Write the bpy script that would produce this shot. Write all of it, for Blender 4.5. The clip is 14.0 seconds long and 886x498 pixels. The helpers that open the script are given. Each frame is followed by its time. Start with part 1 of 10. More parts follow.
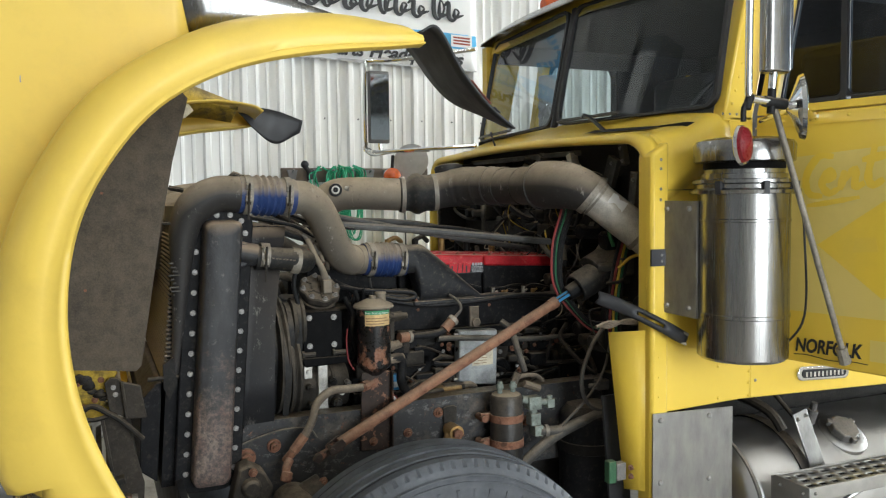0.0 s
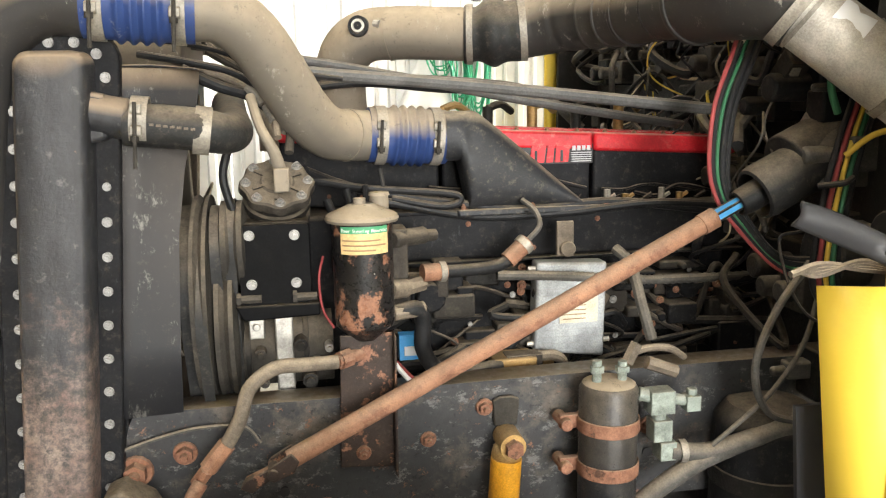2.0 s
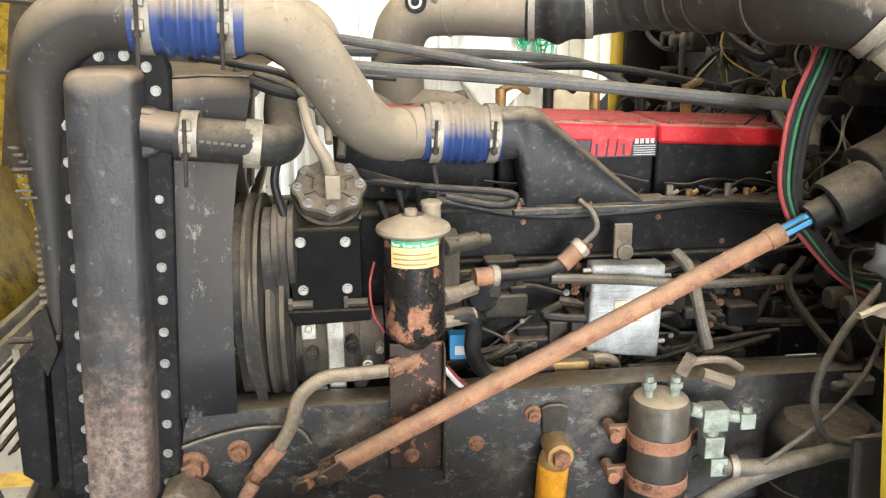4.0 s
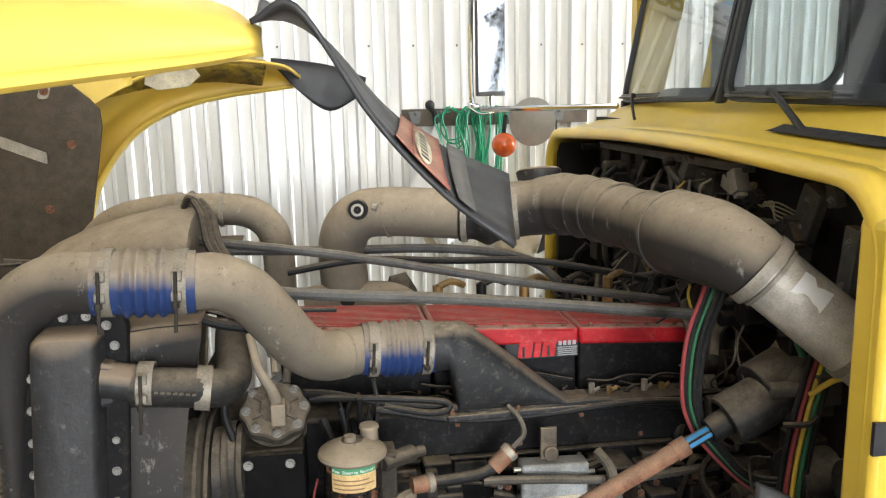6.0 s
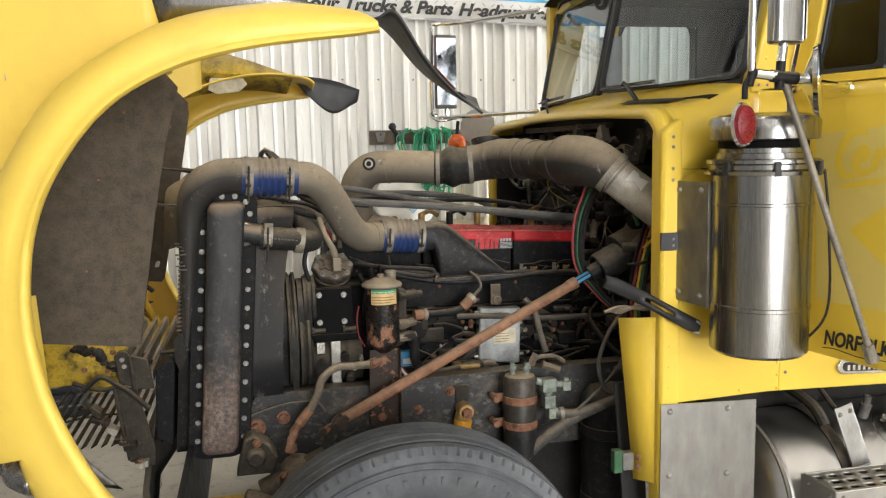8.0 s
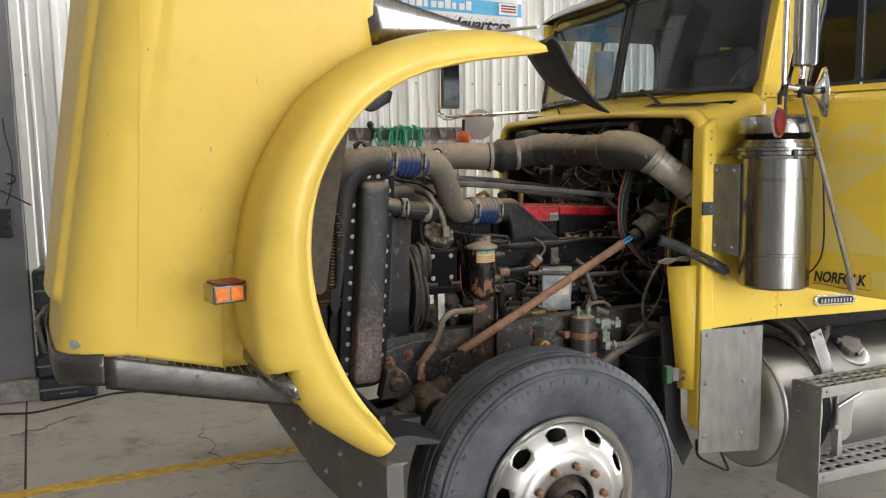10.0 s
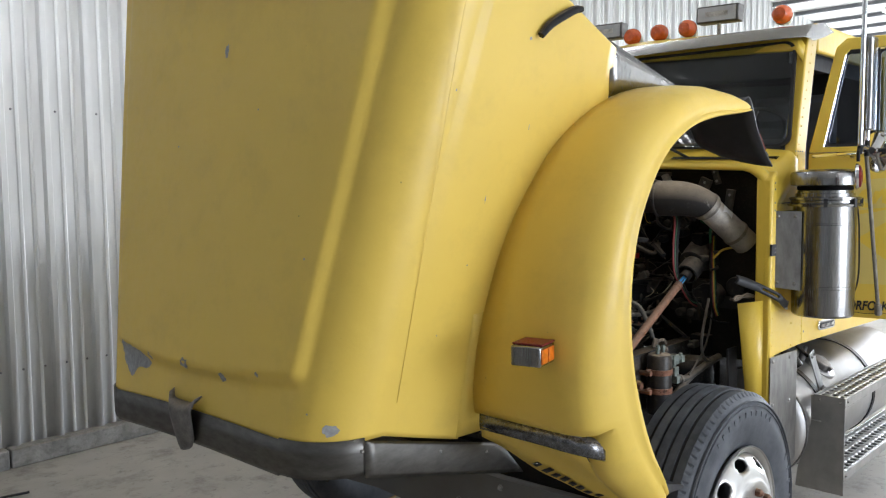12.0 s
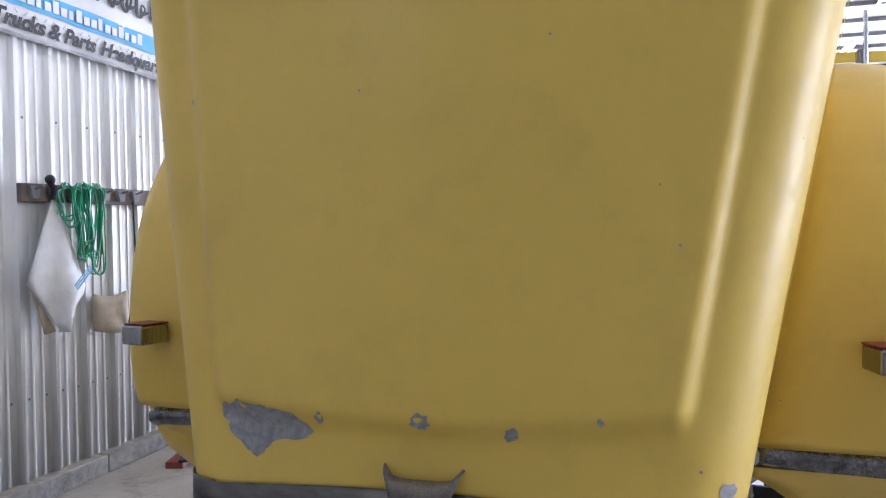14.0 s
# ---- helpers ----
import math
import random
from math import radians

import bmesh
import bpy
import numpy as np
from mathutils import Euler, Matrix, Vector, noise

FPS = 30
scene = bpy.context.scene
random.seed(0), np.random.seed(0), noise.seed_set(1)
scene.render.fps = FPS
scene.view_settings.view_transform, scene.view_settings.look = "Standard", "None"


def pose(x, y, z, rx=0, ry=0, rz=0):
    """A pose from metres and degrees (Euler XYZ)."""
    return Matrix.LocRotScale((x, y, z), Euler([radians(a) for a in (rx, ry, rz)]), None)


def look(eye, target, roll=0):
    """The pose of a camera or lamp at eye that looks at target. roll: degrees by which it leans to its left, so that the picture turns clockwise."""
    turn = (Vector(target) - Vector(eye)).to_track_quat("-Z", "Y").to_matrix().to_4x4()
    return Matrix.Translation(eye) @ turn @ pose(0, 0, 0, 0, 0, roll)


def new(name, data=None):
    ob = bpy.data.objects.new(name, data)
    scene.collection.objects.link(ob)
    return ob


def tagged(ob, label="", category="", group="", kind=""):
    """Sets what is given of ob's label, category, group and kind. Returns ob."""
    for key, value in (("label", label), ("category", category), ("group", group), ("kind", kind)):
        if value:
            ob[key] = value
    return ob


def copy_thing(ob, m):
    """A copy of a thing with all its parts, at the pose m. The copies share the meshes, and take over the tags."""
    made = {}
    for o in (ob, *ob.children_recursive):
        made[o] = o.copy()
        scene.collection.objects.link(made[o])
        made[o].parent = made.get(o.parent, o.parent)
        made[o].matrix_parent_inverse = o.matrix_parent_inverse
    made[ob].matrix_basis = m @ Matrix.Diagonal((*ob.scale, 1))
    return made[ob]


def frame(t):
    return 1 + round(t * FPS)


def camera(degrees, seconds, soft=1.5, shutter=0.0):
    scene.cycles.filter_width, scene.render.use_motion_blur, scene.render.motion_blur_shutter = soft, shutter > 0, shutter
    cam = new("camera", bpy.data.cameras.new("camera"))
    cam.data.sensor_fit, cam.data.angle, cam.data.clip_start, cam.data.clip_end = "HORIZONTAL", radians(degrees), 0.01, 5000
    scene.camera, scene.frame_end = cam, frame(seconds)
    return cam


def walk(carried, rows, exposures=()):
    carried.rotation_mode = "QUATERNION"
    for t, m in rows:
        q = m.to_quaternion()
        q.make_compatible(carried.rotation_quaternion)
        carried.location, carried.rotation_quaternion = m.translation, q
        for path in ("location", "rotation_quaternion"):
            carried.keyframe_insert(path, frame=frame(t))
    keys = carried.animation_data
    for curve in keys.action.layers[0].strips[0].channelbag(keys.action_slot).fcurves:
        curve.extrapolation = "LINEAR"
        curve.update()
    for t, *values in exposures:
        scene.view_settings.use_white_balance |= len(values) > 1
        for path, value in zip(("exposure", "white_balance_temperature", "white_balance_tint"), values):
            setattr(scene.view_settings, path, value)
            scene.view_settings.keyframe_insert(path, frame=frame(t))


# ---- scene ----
cam = camera(57.0, 14.0, soft=1.2)
PATH = [
    (0, (-0.823, -1.865, 1.688), (-0.038, -0.030, 1.561), -0.73),
    (0.5, (-0.612, -1.483, 1.634), (0.122, 0.371, 1.480), -0.96),
    (1, (-0.390, -1.140, 1.583), (0.231, 0.747, 1.355), -0.91),
    (1.5, (-0.197, -0.901, 1.566), (0.289, 1.014, 1.255), -0.78),
    (2, (-0.080, -0.759, 1.542), (0.267, 1.177, 1.175), -0.94),
    (2.2, (-0.063, -0.726, 1.548), (0.240, 1.211, 1.150), -0.96),
    (4.3, (-0.051, -0.692, 1.766), (0.138, 1.213, 1.189), -0.62),
    (4.5, (-0.049, -0.697, 1.804), (0.145, 1.214, 1.246), -0.72),
    (5, (-0.011, -0.722, 1.900), (0.208, 1.202, 1.399), -1.00),
    (5.5, (-0.007, -0.750, 1.995), (0.246, 1.187, 1.564), -1.08),
    (6, (0.002, -0.789, 2.025), (0.289, 1.154, 1.651), -1.17),
    (6.5, (-0.021, -0.924, 1.967), (0.305, 1.023, 1.648), -1.15),
    (7, (-0.097, -1.204, 1.860), (0.272, 0.743, 1.587), -1.13),
    (7.2, (-0.150, -1.348, 1.811), (0.231, 0.598, 1.551), -1.22),
    (9.3, (-0.907, -2.562, 1.748), (-0.321, -0.665, 1.508), -1.03),
    (9.5, (-1.035, -2.531, 1.731), (-0.419, -0.644, 1.487), -1.12),
    (10, (-1.450, -2.417, 1.756), (-0.694, -0.582, 1.507), -0.95),
    (10.5, (-1.903, -2.235, 1.762), (-0.996, -0.470, 1.514), -0.86),
    (11, (-2.288, -1.953, 1.742), (-1.189, -0.299, 1.503), -0.75),
    (11.5, (-2.676, -1.623, 1.789), (-1.405, -0.093, 1.580), -0.64),
    (12, (-2.996, -1.250, 1.802), (-1.559, 0.133, 1.648), -0.62),
    (12.5, (-3.189, -0.772, 1.795), (-1.630, 0.476, 1.687), -0.52),
    (13, (-3.308, -0.262, 1.799), (-1.633, 0.829, 1.726), -0.51),
    (13.5, (-3.289, 0.208, 1.743), (-1.493, 1.088, 1.698), -0.28),
    (14, (-3.272, 0.595, 1.641), (-1.374, 1.223, 1.585), -0.74),
]
walk(cam, [(t, look(eye, target, roll)) for t, eye, target, roll in PATH],
     [(0, 0.03, 6250, 7), (0.5, 0.32, 6500, 9), (1.0, 0.68, 6600, 10), (1.5, 1.08, 7000, 11), (2.2, 1.45, 6900, 10), (4.3, 1.62, 6600, 10), (5.0, 1.35, 6600, 10), (5.5, 1.0, 6500, 10), (6.0, 0.65, 6500, 10), (7.2, 0.45, 6900, 10), (9.3, 0.02, 6850, 13), (11.0, 0.06, 6100, 11), (12.5, -0.10, 5900, 13), (13.2, -0.08, 5700, 16), (14, 0.14, 5550, 22)])

# ---- world and lights ----
world = bpy.data.worlds.new("sky")
scene.world = world
world.use_nodes = True
wn = world.node_tree
sky = wn.nodes.new("ShaderNodeTexSky")
sky.sky_type, sky.sun_disc = "NISHITA", False
sky.sun_elevation, sky.sun_rotation = radians(38), radians(60)
wn.links.new(sky.outputs[0], wn.nodes["Background"].inputs[0])
wn.nodes["Background"].inputs[1].default_value = 0.12


def area_lamp(name, eye, target, w, h, watts, colour):
    d = bpy.data.lights.new(name, "AREA")
    d.shape, d.size, d.size_y, d.energy, d.color = "RECTANGLE", w, h, watts, colour
    ob = new(name, d)
    ob.matrix_world = look(eye, target)
    return tagged(ob, "daylight entering through an open bay door", "light", kind="structure")


# daylight through the two open bay doors, behind the camera's side and beyond the truck's tail
area_lamp("bay_door_light", (1.5, -8.85, 2.2), (1.0, 0, 1.4), 4.4, 4.0, 560, (0.95, 0.98, 1.0))
area_lamp("bay_door_light", (23.85, 0.0, 2.4), (0, 0.3, 1.8), 5.6, 4.4, 4200, (0.92, 0.97, 1.0))

# ---- materials ----


class Mat:
    """A small builder for one node material."""

    def __init__(self, name):
        self.m = bpy.data.materials.new(name)
        self.m.use_nodes = True
        self.t = self.m.node_tree
        self.b = self.t.nodes["Principled BSDF"]
        self.co = self.t.nodes.new("ShaderNodeTexCoord").outputs["Object"]

    def node(self, kind, **inputs):
        n = self.t.nodes.new("ShaderNode" + kind)
        for k, v in inputs.items():
            key = int(k[1:]) if k[0] == "i" and k[1:].isdigit() else k.replace("_", " ")
            if isinstance(v, bpy.types.NodeSocket):
                self.t.links.new(v, n.inputs[key])
            else:
                n.inputs[key].default_value = v
        return n

    def noise(self, scale, detail=4.0, rough=0.55, stretch=None):
        co = self.co
        if stretch:
            co = self.node("Mapping", Vector=co, Scale=stretch).outputs[0]
        return self.node("TexNoise", Vector=co, Scale=scale, Detail=detail, Roughness=rough).outputs[0]

    def ramp(self, fac, lo, hi, a=0.0, b=1.0):
        return self.node("MapRange", i0=fac, i1=lo, i2=hi, i3=a, i4=b).outputs[0]

    def mix(self, fac, a, b, blend="MIX"):
        n = self.t.nodes.new("ShaderNodeMix")
        n.data_type, n.blend_type = "RGBA", blend
        for i, v in ((0, fac), (6, a), (7, b)):
            if isinstance(v, bpy.types.NodeSocket):
                self.t.links.new(v, n.inputs[i])
            else:
                n.inputs[i].default_value = v if i == 0 else (*v, 1)
        return n.outputs[2]

    def math(self, op, a, b=0.0):
        n = self.node("Math", i0=a, i1=b)
        n.operation = op
        return n.outputs[0]

    def facing_up(self, lo=0.1, hi=0.8):
        g = self.t.nodes.new("ShaderNodeNewGeometry")
        z = self.node("SeparateXYZ", Vector=g.outputs["Normal"]).outputs[2]
        return self.ramp(z, lo, hi)

    def set(self, key, v):
        if isinstance(v, bpy.types.NodeSocket):
            self.t.links.new(v, self.b.inputs[key])
        else:
            self.b.inputs[key].default_value = (*v, 1) if isinstance(v, tuple) and len(v) == 3 else v
        return self

    def bump(self, height, strength=0.3, dist=0.002):
        self.set("Normal", self.node("Bump", Strength=strength, Distance=dist, Height=height).outputs[0])
        return self


DUST = (0.42, 0.335, 0.24)
RUST = (0.20, 0.085, 0.050)


def plain(name, colour, rough=0.5, metal=0.0, vary=0.15, scale=14.0, coat=0.0, bump=0.1):
    k = Mat(name)
    n = k.noise(scale)
    d = tuple(c * (1 - vary) for c in colour)
    u = tuple(min(1, c * (1 + vary)) for c in colour)
    k.set("Base Color", k.mix(k.ramp(n, 0.3, 0.7), d, u)).set("Metallic", metal)
    k.set("Roughness", k.ramp(k.noise(scale * 3), 0.3, 0.7, max(0.02, rough - 0.08), min(1, rough + 0.08)))
    k.set("Coat Weight", coat)
    if bump:
        k.bump(k.noise(scale * 9), bump, 0.001)
    return k.m


def dirty(name, colour, rough=0.5, metal=0.0, dust=0.7, rust=0.0, grime=0.5, bump=0.25, scale=1.0, up=(0.0, 0.75), dust_colour=DUST, scuff=0.0, speck=0.3, spec=0.28):
    """A machine surface: base, dark grime in patches, rust in patches, dust lying on what faces up."""
    k = Mat(name)
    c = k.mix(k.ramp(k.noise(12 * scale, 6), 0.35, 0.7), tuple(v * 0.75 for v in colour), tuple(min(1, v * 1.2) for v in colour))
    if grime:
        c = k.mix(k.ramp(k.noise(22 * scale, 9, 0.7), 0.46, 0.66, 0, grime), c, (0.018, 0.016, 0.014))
    if scuff:
        c = k.mix(k.ramp(k.noise(34 * scale, 10, 0.8, (1, 1, 0.6)), 0.58, 0.65, 0, scuff), c, (0.36, 0.36, 0.37))
    fine = k.noise(110 * scale, 6, 0.72)
    met, relief = metal, fine
    if rust:
        lo = 0.575 - 0.2 * rust
        r = k.ramp(k.noise(15 * scale, 10, 0.68), lo, lo + 0.035)
        r = k.math("MAXIMUM", r, k.ramp(k.noise(75 * scale, 6, 0.7), lo + 0.08, lo + 0.11))
        rc = k.mix(k.ramp(k.noise(28 * scale, 7, 0.7), 0.35, 0.65), k.mix(fine, (0.10, 0.045, 0.030), RUST), k.mix(fine, RUST, (0.36, 0.19, 0.12)))
        c = k.mix(r, c, rc)
        met = k.ramp(r, 0, 1, metal, 0.0) if metal else 0.0
        relief = k.math("ADD", fine, k.math("MULTIPLY", r, 0.8))
    ro = k.ramp(fine, 0.3, 0.7, max(0.05, rough - 0.12), min(1, rough + 0.15))
    if dust:
        f = k.math("MULTIPLY", k.facing_up(*up), k.ramp(k.noise(30 * scale, 8, 0.72), 0.28, 0.60, 0.25, 1.0))
        f = k.math("MULTIPLY", f, dust)
        f = k.math("MAXIMUM", f, k.ramp(k.noise(48 * scale, 9, 0.78), 0.54, 0.72, 0, speck * dust))
        c = k.mix(f, c, k.mix(fine, tuple(v * 0.75 for v in dust_colour), tuple(v * 1.2 for v in dust_colour)))
        ro = k.math("MAXIMUM", ro, k.ramp(f, 0, 0.6, 0, 0.9))
        if metal and not rust:
            met = k.ramp(f, 0, 0.7, metal, 0.0)
    grain = k.ramp(k.noise(260 * scale, 4, 0.7), 0.35, 0.65, 0.80, 1.16)
    c = k.mix(1.0, c, k.node("CombineColor", Red=grain, Green=grain, Blue=grain).outputs[0], "MULTIPLY")
    k.set("Base Color", c).set("Metallic", met).set("Roughness", ro).set("Specular IOR Level", spec)
    k.bump(relief, bump, 0.003)
    return k.m


def powdered(name, colour, dust_colour, up, fleck=0.5):
    """A smooth pipe or moulding, powdered evenly with dust from above, with a few flecks and rubbed marks."""
    k = Mat(name)
    soft = k.noise(3.5, 4, 0.5)
    c = k.mix(soft, tuple(v * 0.8 for v in colour), tuple(v * 1.2 for v in colour))
    f = k.math("MULTIPLY", k.facing_up(*up), k.ramp(soft, 0.3, 0.7, 0.82, 1.0))
    c = k.mix(f, c, k.mix(k.ramp(k.noise(13, 9, 0.72), 0.32, 0.68), tuple(v * 0.74 for v in dust_colour), tuple(v * 1.14 for v in dust_colour)))
    c = k.mix(k.ramp(k.noise(60, 9, 0.8), 0.58, 0.62, 0, fleck), c, (0.07, 0.06, 0.05))
    c = k.mix(k.ramp(k.noise(8, 9, 0.75), 0.55, 0.75, 0, fleck), c, tuple(v * 1.5 for v in colour))
    c = k.mix(k.ramp(k.noise(26, 9, 0.8, (1, 1, 0.5)), 0.59, 0.66, 0, fleck * 0.8), c, (0.50, 0.47, 0.42))
    k.set("Base Color", c).set("Roughness", k.ramp(f, 0, 1, 0.5, 0.85)).set("Specular IOR Level", 0.25)
    return k.bump(k.noise(160, 4, 0.7), 0.10, 0.001).m


def yellow_paint(name, colour, dirt=0.25, speck=True, rough=0.42, coat=0.12):
    k = Mat(name)
    c = k.mix(k.noise(2.2, 3), tuple(v * 0.93 for v in colour), tuple(min(1, v * 1.05) for v in colour))
    c = k.mix(k.ramp(k.noise(5, 8, 0.7), 0.5, 0.85, 0, dirt), c, (0.34, 0.23, 0.06))
    if speck:
        v = k.node("TexVoronoi", Vector=k.co, Scale=9.0)
        d = k.ramp(v.outputs["Distance"], 0.018, 0.03, 1, 0)
        c = k.mix(k.math("MULTIPLY", d, 0.55), c, (0.13, 0.09, 0.03))
    k.set("Base Color", c).set("Roughness", k.ramp(k.noise(30, 6), 0.3, 0.7, rough - 0.05, rough + 0.12))
    k.set("Coat Weight", coat).set("Coat Roughness", 0.22)
    k.bump(k.math("ADD", k.noise(90, 2), k.noise(6, 2)), 0.06, 0.003)
    return k.m


M = {}
M["hood_yellow"] = yellow_paint("hood_yellow", (0.79, 0.560, 0.095))
M["cab_yellow"] = yellow_paint("cab_yellow", (0.80, 0.56, 0.065), dirt=0.12, speck=False, rough=0.34, coat=0.3)
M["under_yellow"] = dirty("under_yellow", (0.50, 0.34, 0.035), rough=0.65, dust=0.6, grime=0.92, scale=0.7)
M["faded_yellow"] = yellow_paint("faded_yellow", (0.74, 0.575, 0.16), dirt=0.2, speck=False, rough=0.42, coat=0.15)
M["ghost_yellow"] = yellow_paint("ghost_yellow", (0.82, 0.575, 0.055), dirt=0.15, speck=False, rough=0.36, coat=0.25)
M["primer"] = plain("primer", (0.33, 0.33, 0.335), 0.7, vary=0.25, scale=60)
M["dusty_alloy"] = powdered("dusty_alloy", (0.13, 0.115, 0.095), (0.41, 0.33, 0.235), (-0.55, 0.7))
M["dusty_black"] = powdered("dusty_black", (0.032, 0.030, 0.029), (0.39, 0.315, 0.23), (-0.05, 0.80))
M["plate_black"] = dirty("plate_black", (0.005, 0.005, 0.0055), rough=0.6, dust=0.25, grime=0.1, up=(0.4, 1.0), speck=0.06, spec=0.06)
M["engine_black"] = dirty("engine_black", (0.012, 0.012, 0.0135), rough=0.55, dust=0.5, grime=0.3, up=(0.3, 0.95), speck=0.2, spec=0.10, scuff=0.08)
M["rail_black"] = dirty("rail_black", (0.075, 0.076, 0.080), rough=0.55, dust=0.9, rust=0, grime=0.5, scale=1.1, scuff=0.55)
M["rusty"] = dirty("rusty", (0.14, 0.07, 0.045), rough=0.8, dust=0.35, rust=0.9, grime=0.35, bump=0.5)
M["filter_black"] = dirty("filter_black", (0.020, 0.020, 0.021), rough=0.35, dust=0.45, grime=0.2, scale=1.2, speck=0.3)
M["rust_paint"] = dirty("rust_paint", (0.012, 0.011, 0.011), rough=0.3, dust=0.35, rust=0.10, grime=0.2, scale=0.9, speck=0.25)
M["post_rust"] = dirty("post_rust", (0.040, 0.026, 0.020), rough=0.6, dust=0.25, rust=0.06, grime=0.45, scale=1.4)
M["rod_rust"] = dirty("rod_rust", (0.30, 0.15, 0.09), rough=0.75, dust=0.35, rust=0.25, grime=0.25, scale=1.6)
M["iron"] = dirty("iron", (0.040, 0.035, 0.029), rough=0.75, dust=0.32, rust=0, grime=0.6, bump=0.5)
M["oily"] = dirty("oily", (0.015, 0.0135, 0.012), rough=0.5, dust=0.26, grime=0.6, bump=0.5, scale=1.6, spec=0.2)
M["rubber"] = dirty("rubber", (0.020, 0.020, 0.020), rough=0.6, dust=0.5, grime=0.3, up=(0.1, 0.85))
M["hose_black"] = dirty("hose_black", (0.014, 0.014, 0.015), rough=0.5, dust=0.5, grime=0.1, spec=0.2, up=(0.35, 1.0), speck=0.12)
M["rod_grey"] = dirty("rod_grey", (0.095, 0.094, 0.092), rough=0.55, dust=0.45, grime=0.3, up=(0.2, 0.95), speck=0.15)
M["hose_grey"] = dirty("hose_grey", (0.085, 0.08, 0.072), rough=0.7, dust=0.5, grime=0.4)
M["blue_hose"] = powdered("blue_hose", (0.020, 0.042, 0.135), (0.33, 0.27, 0.20), (-0.05, 0.42), fleck=0.35)
M["red_cover"] = dirty("red_cover", (0.50, 0.014, 0.022), rough=0.4, dust=0.95, grime=0.10, up=(0.55, 0.95), dust_colour=(0.44, 0.33, 0.26))
M["zinc"] = dirty("zinc", (0.48, 0.46, 0.42), rough=0.42, metal=0.7, dust=0.5, grime=0.4)
M["bolt"] = dirty("bolt", (0.36, 0.35, 0.335), rough=0.42, metal=0.45, dust=0.25, grime=0.75, scale=6.0, speck=0.2)
M["clamp_steel"] = dirty("clamp_steel", (0.30, 0.275, 0.235), rough=0.5, metal=0.35, dust=0.6, grime=0.4)
M["brass"] = dirty("brass", (0.42, 0.26, 0.10), rough=0.5, metal=0.5, dust=0.35, grime=0.4)
M["green_patina"] = dirty("green_patina", (0.25, 0.285, 0.25), rough=0.55, metal=0.2, dust=0.3, grime=0.5, scale=2.0)
M["ecm"] = dirty("ecm", (0.40, 0.415, 0.42), rough=0.55, metal=0.3, dust=0.45, grime=0.35, speck=0.5)
M["paper"] = dirty("paper", (0.62, 0.56, 0.42), rough=0.85, dust=0.2, grime=0.35, bump=0.05)
M["label_buff"] = dirty("label_buff", (0.72, 0.50, 0.24), rough=0.7, dust=0.15, grime=0.2, bump=0.05)
M["label_green"] = plain("label_green", (0.05, 0.28, 0.13), 0.6)
M["pale_steel"] = dirty("pale_steel", (0.52, 0.49, 0.44), rough=0.42, metal=0.35, dust=0.55, grime=0.25, scuff=0.2)
M["horn_black"] = dirty("horn_black", (0.022, 0.023, 0.026), rough=0.45, dust=0.9, grime=0.2, up=(0.48, 0.92), speck=0.3, scale=1.2)
M["flap_red"] = dirty("flap_red", (0.40, 0.13, 0.10), rough=0.7, dust=0.5, grime=0.3)
M["dusty_iron"] = dirty("dusty_iron", (0.042, 0.035, 0.028), rough=0.75, dust=0.45, rust=0.0, grime=0.6, bump=0.6, scale=1.6)
M["step_worn"] = dirty("step_worn", (0.20, 0.19, 0.18), rough=0.5, metal=0.5, dust=0.4, grime=0.35)
M["mirror_dark"] = plain("mirror_dark", (0.22, 0.23, 0.25), 0.06, 1.0, vary=0.1, bump=0)
# near-black standing for the shade down in the tread grooves
M["groove"] = plain("groove", (0.014, 0.014, 0.015), 0.8, bump=0)
M["hose_tan"] = dirty("hose_tan", (0.15, 0.12, 0.09), rough=0.75, dust=0.7, grime=0.5, scale=1.6)
M["ink"] = plain("ink", (0.02, 0.02, 0.022), 0.6, bump=0)
M["ink_brown"] = plain("ink_brown", (0.23, 0.14, 0.07), 0.7, bump=0)
M["shock_yellow"] = dirty("shock_yellow", (0.66, 0.30, 0.02), rough=0.5, dust=0.3, grime=0.35)
M["safety_green"] = dirty("safety_green", (0.05, 0.14, 0.07), rough=0.6, dust=0.2, grime=0.4)
M["wire_red"] = plain("wire_red", (0.25, 0.035, 0.035), 0.6, bump=0)
M["wire_green"] = plain("wire_green", (0.02, 0.12, 0.05), 0.5, bump=0)
M["wire_yellow"] = plain("wire_yellow", (0.62, 0.42, 0.05), 0.5, bump=0)
M["wire_blue"] = plain("wire_blue", (0.05, 0.30, 0.62), 0.35, bump=0)
M["wire_white"] = plain("wire_white", (0.6, 0.52, 0.36), 0.5, bump=0)
M["cord_green"] = plain("cord_green", (0.02, 0.34, 0.17), 0.45, bump=0)


def brushed(name, colour, rough, scale=(26, 26, 0.8)):
    """Polished sheet steel with faint upright streaks and shallow dents."""
    k = Mat(name)
    n = k.noise(9, 5, 0.6, scale)
    k.set("Base Color", k.mix(k.ramp(n, 0.3, 0.7), tuple(v * 0.72 for v in colour), tuple(min(1, v * 1.15) for v in colour)))
    k.set("Metallic", 1.0).set("Roughness", k.ramp(n, 0.3, 0.7, rough + 0.06, rough - 0.06))
    return k.bump(k.math("ADD", k.noise(2.5, 2), k.math("MULTIPLY", n, 0.012)), 0.2, 0.01).m


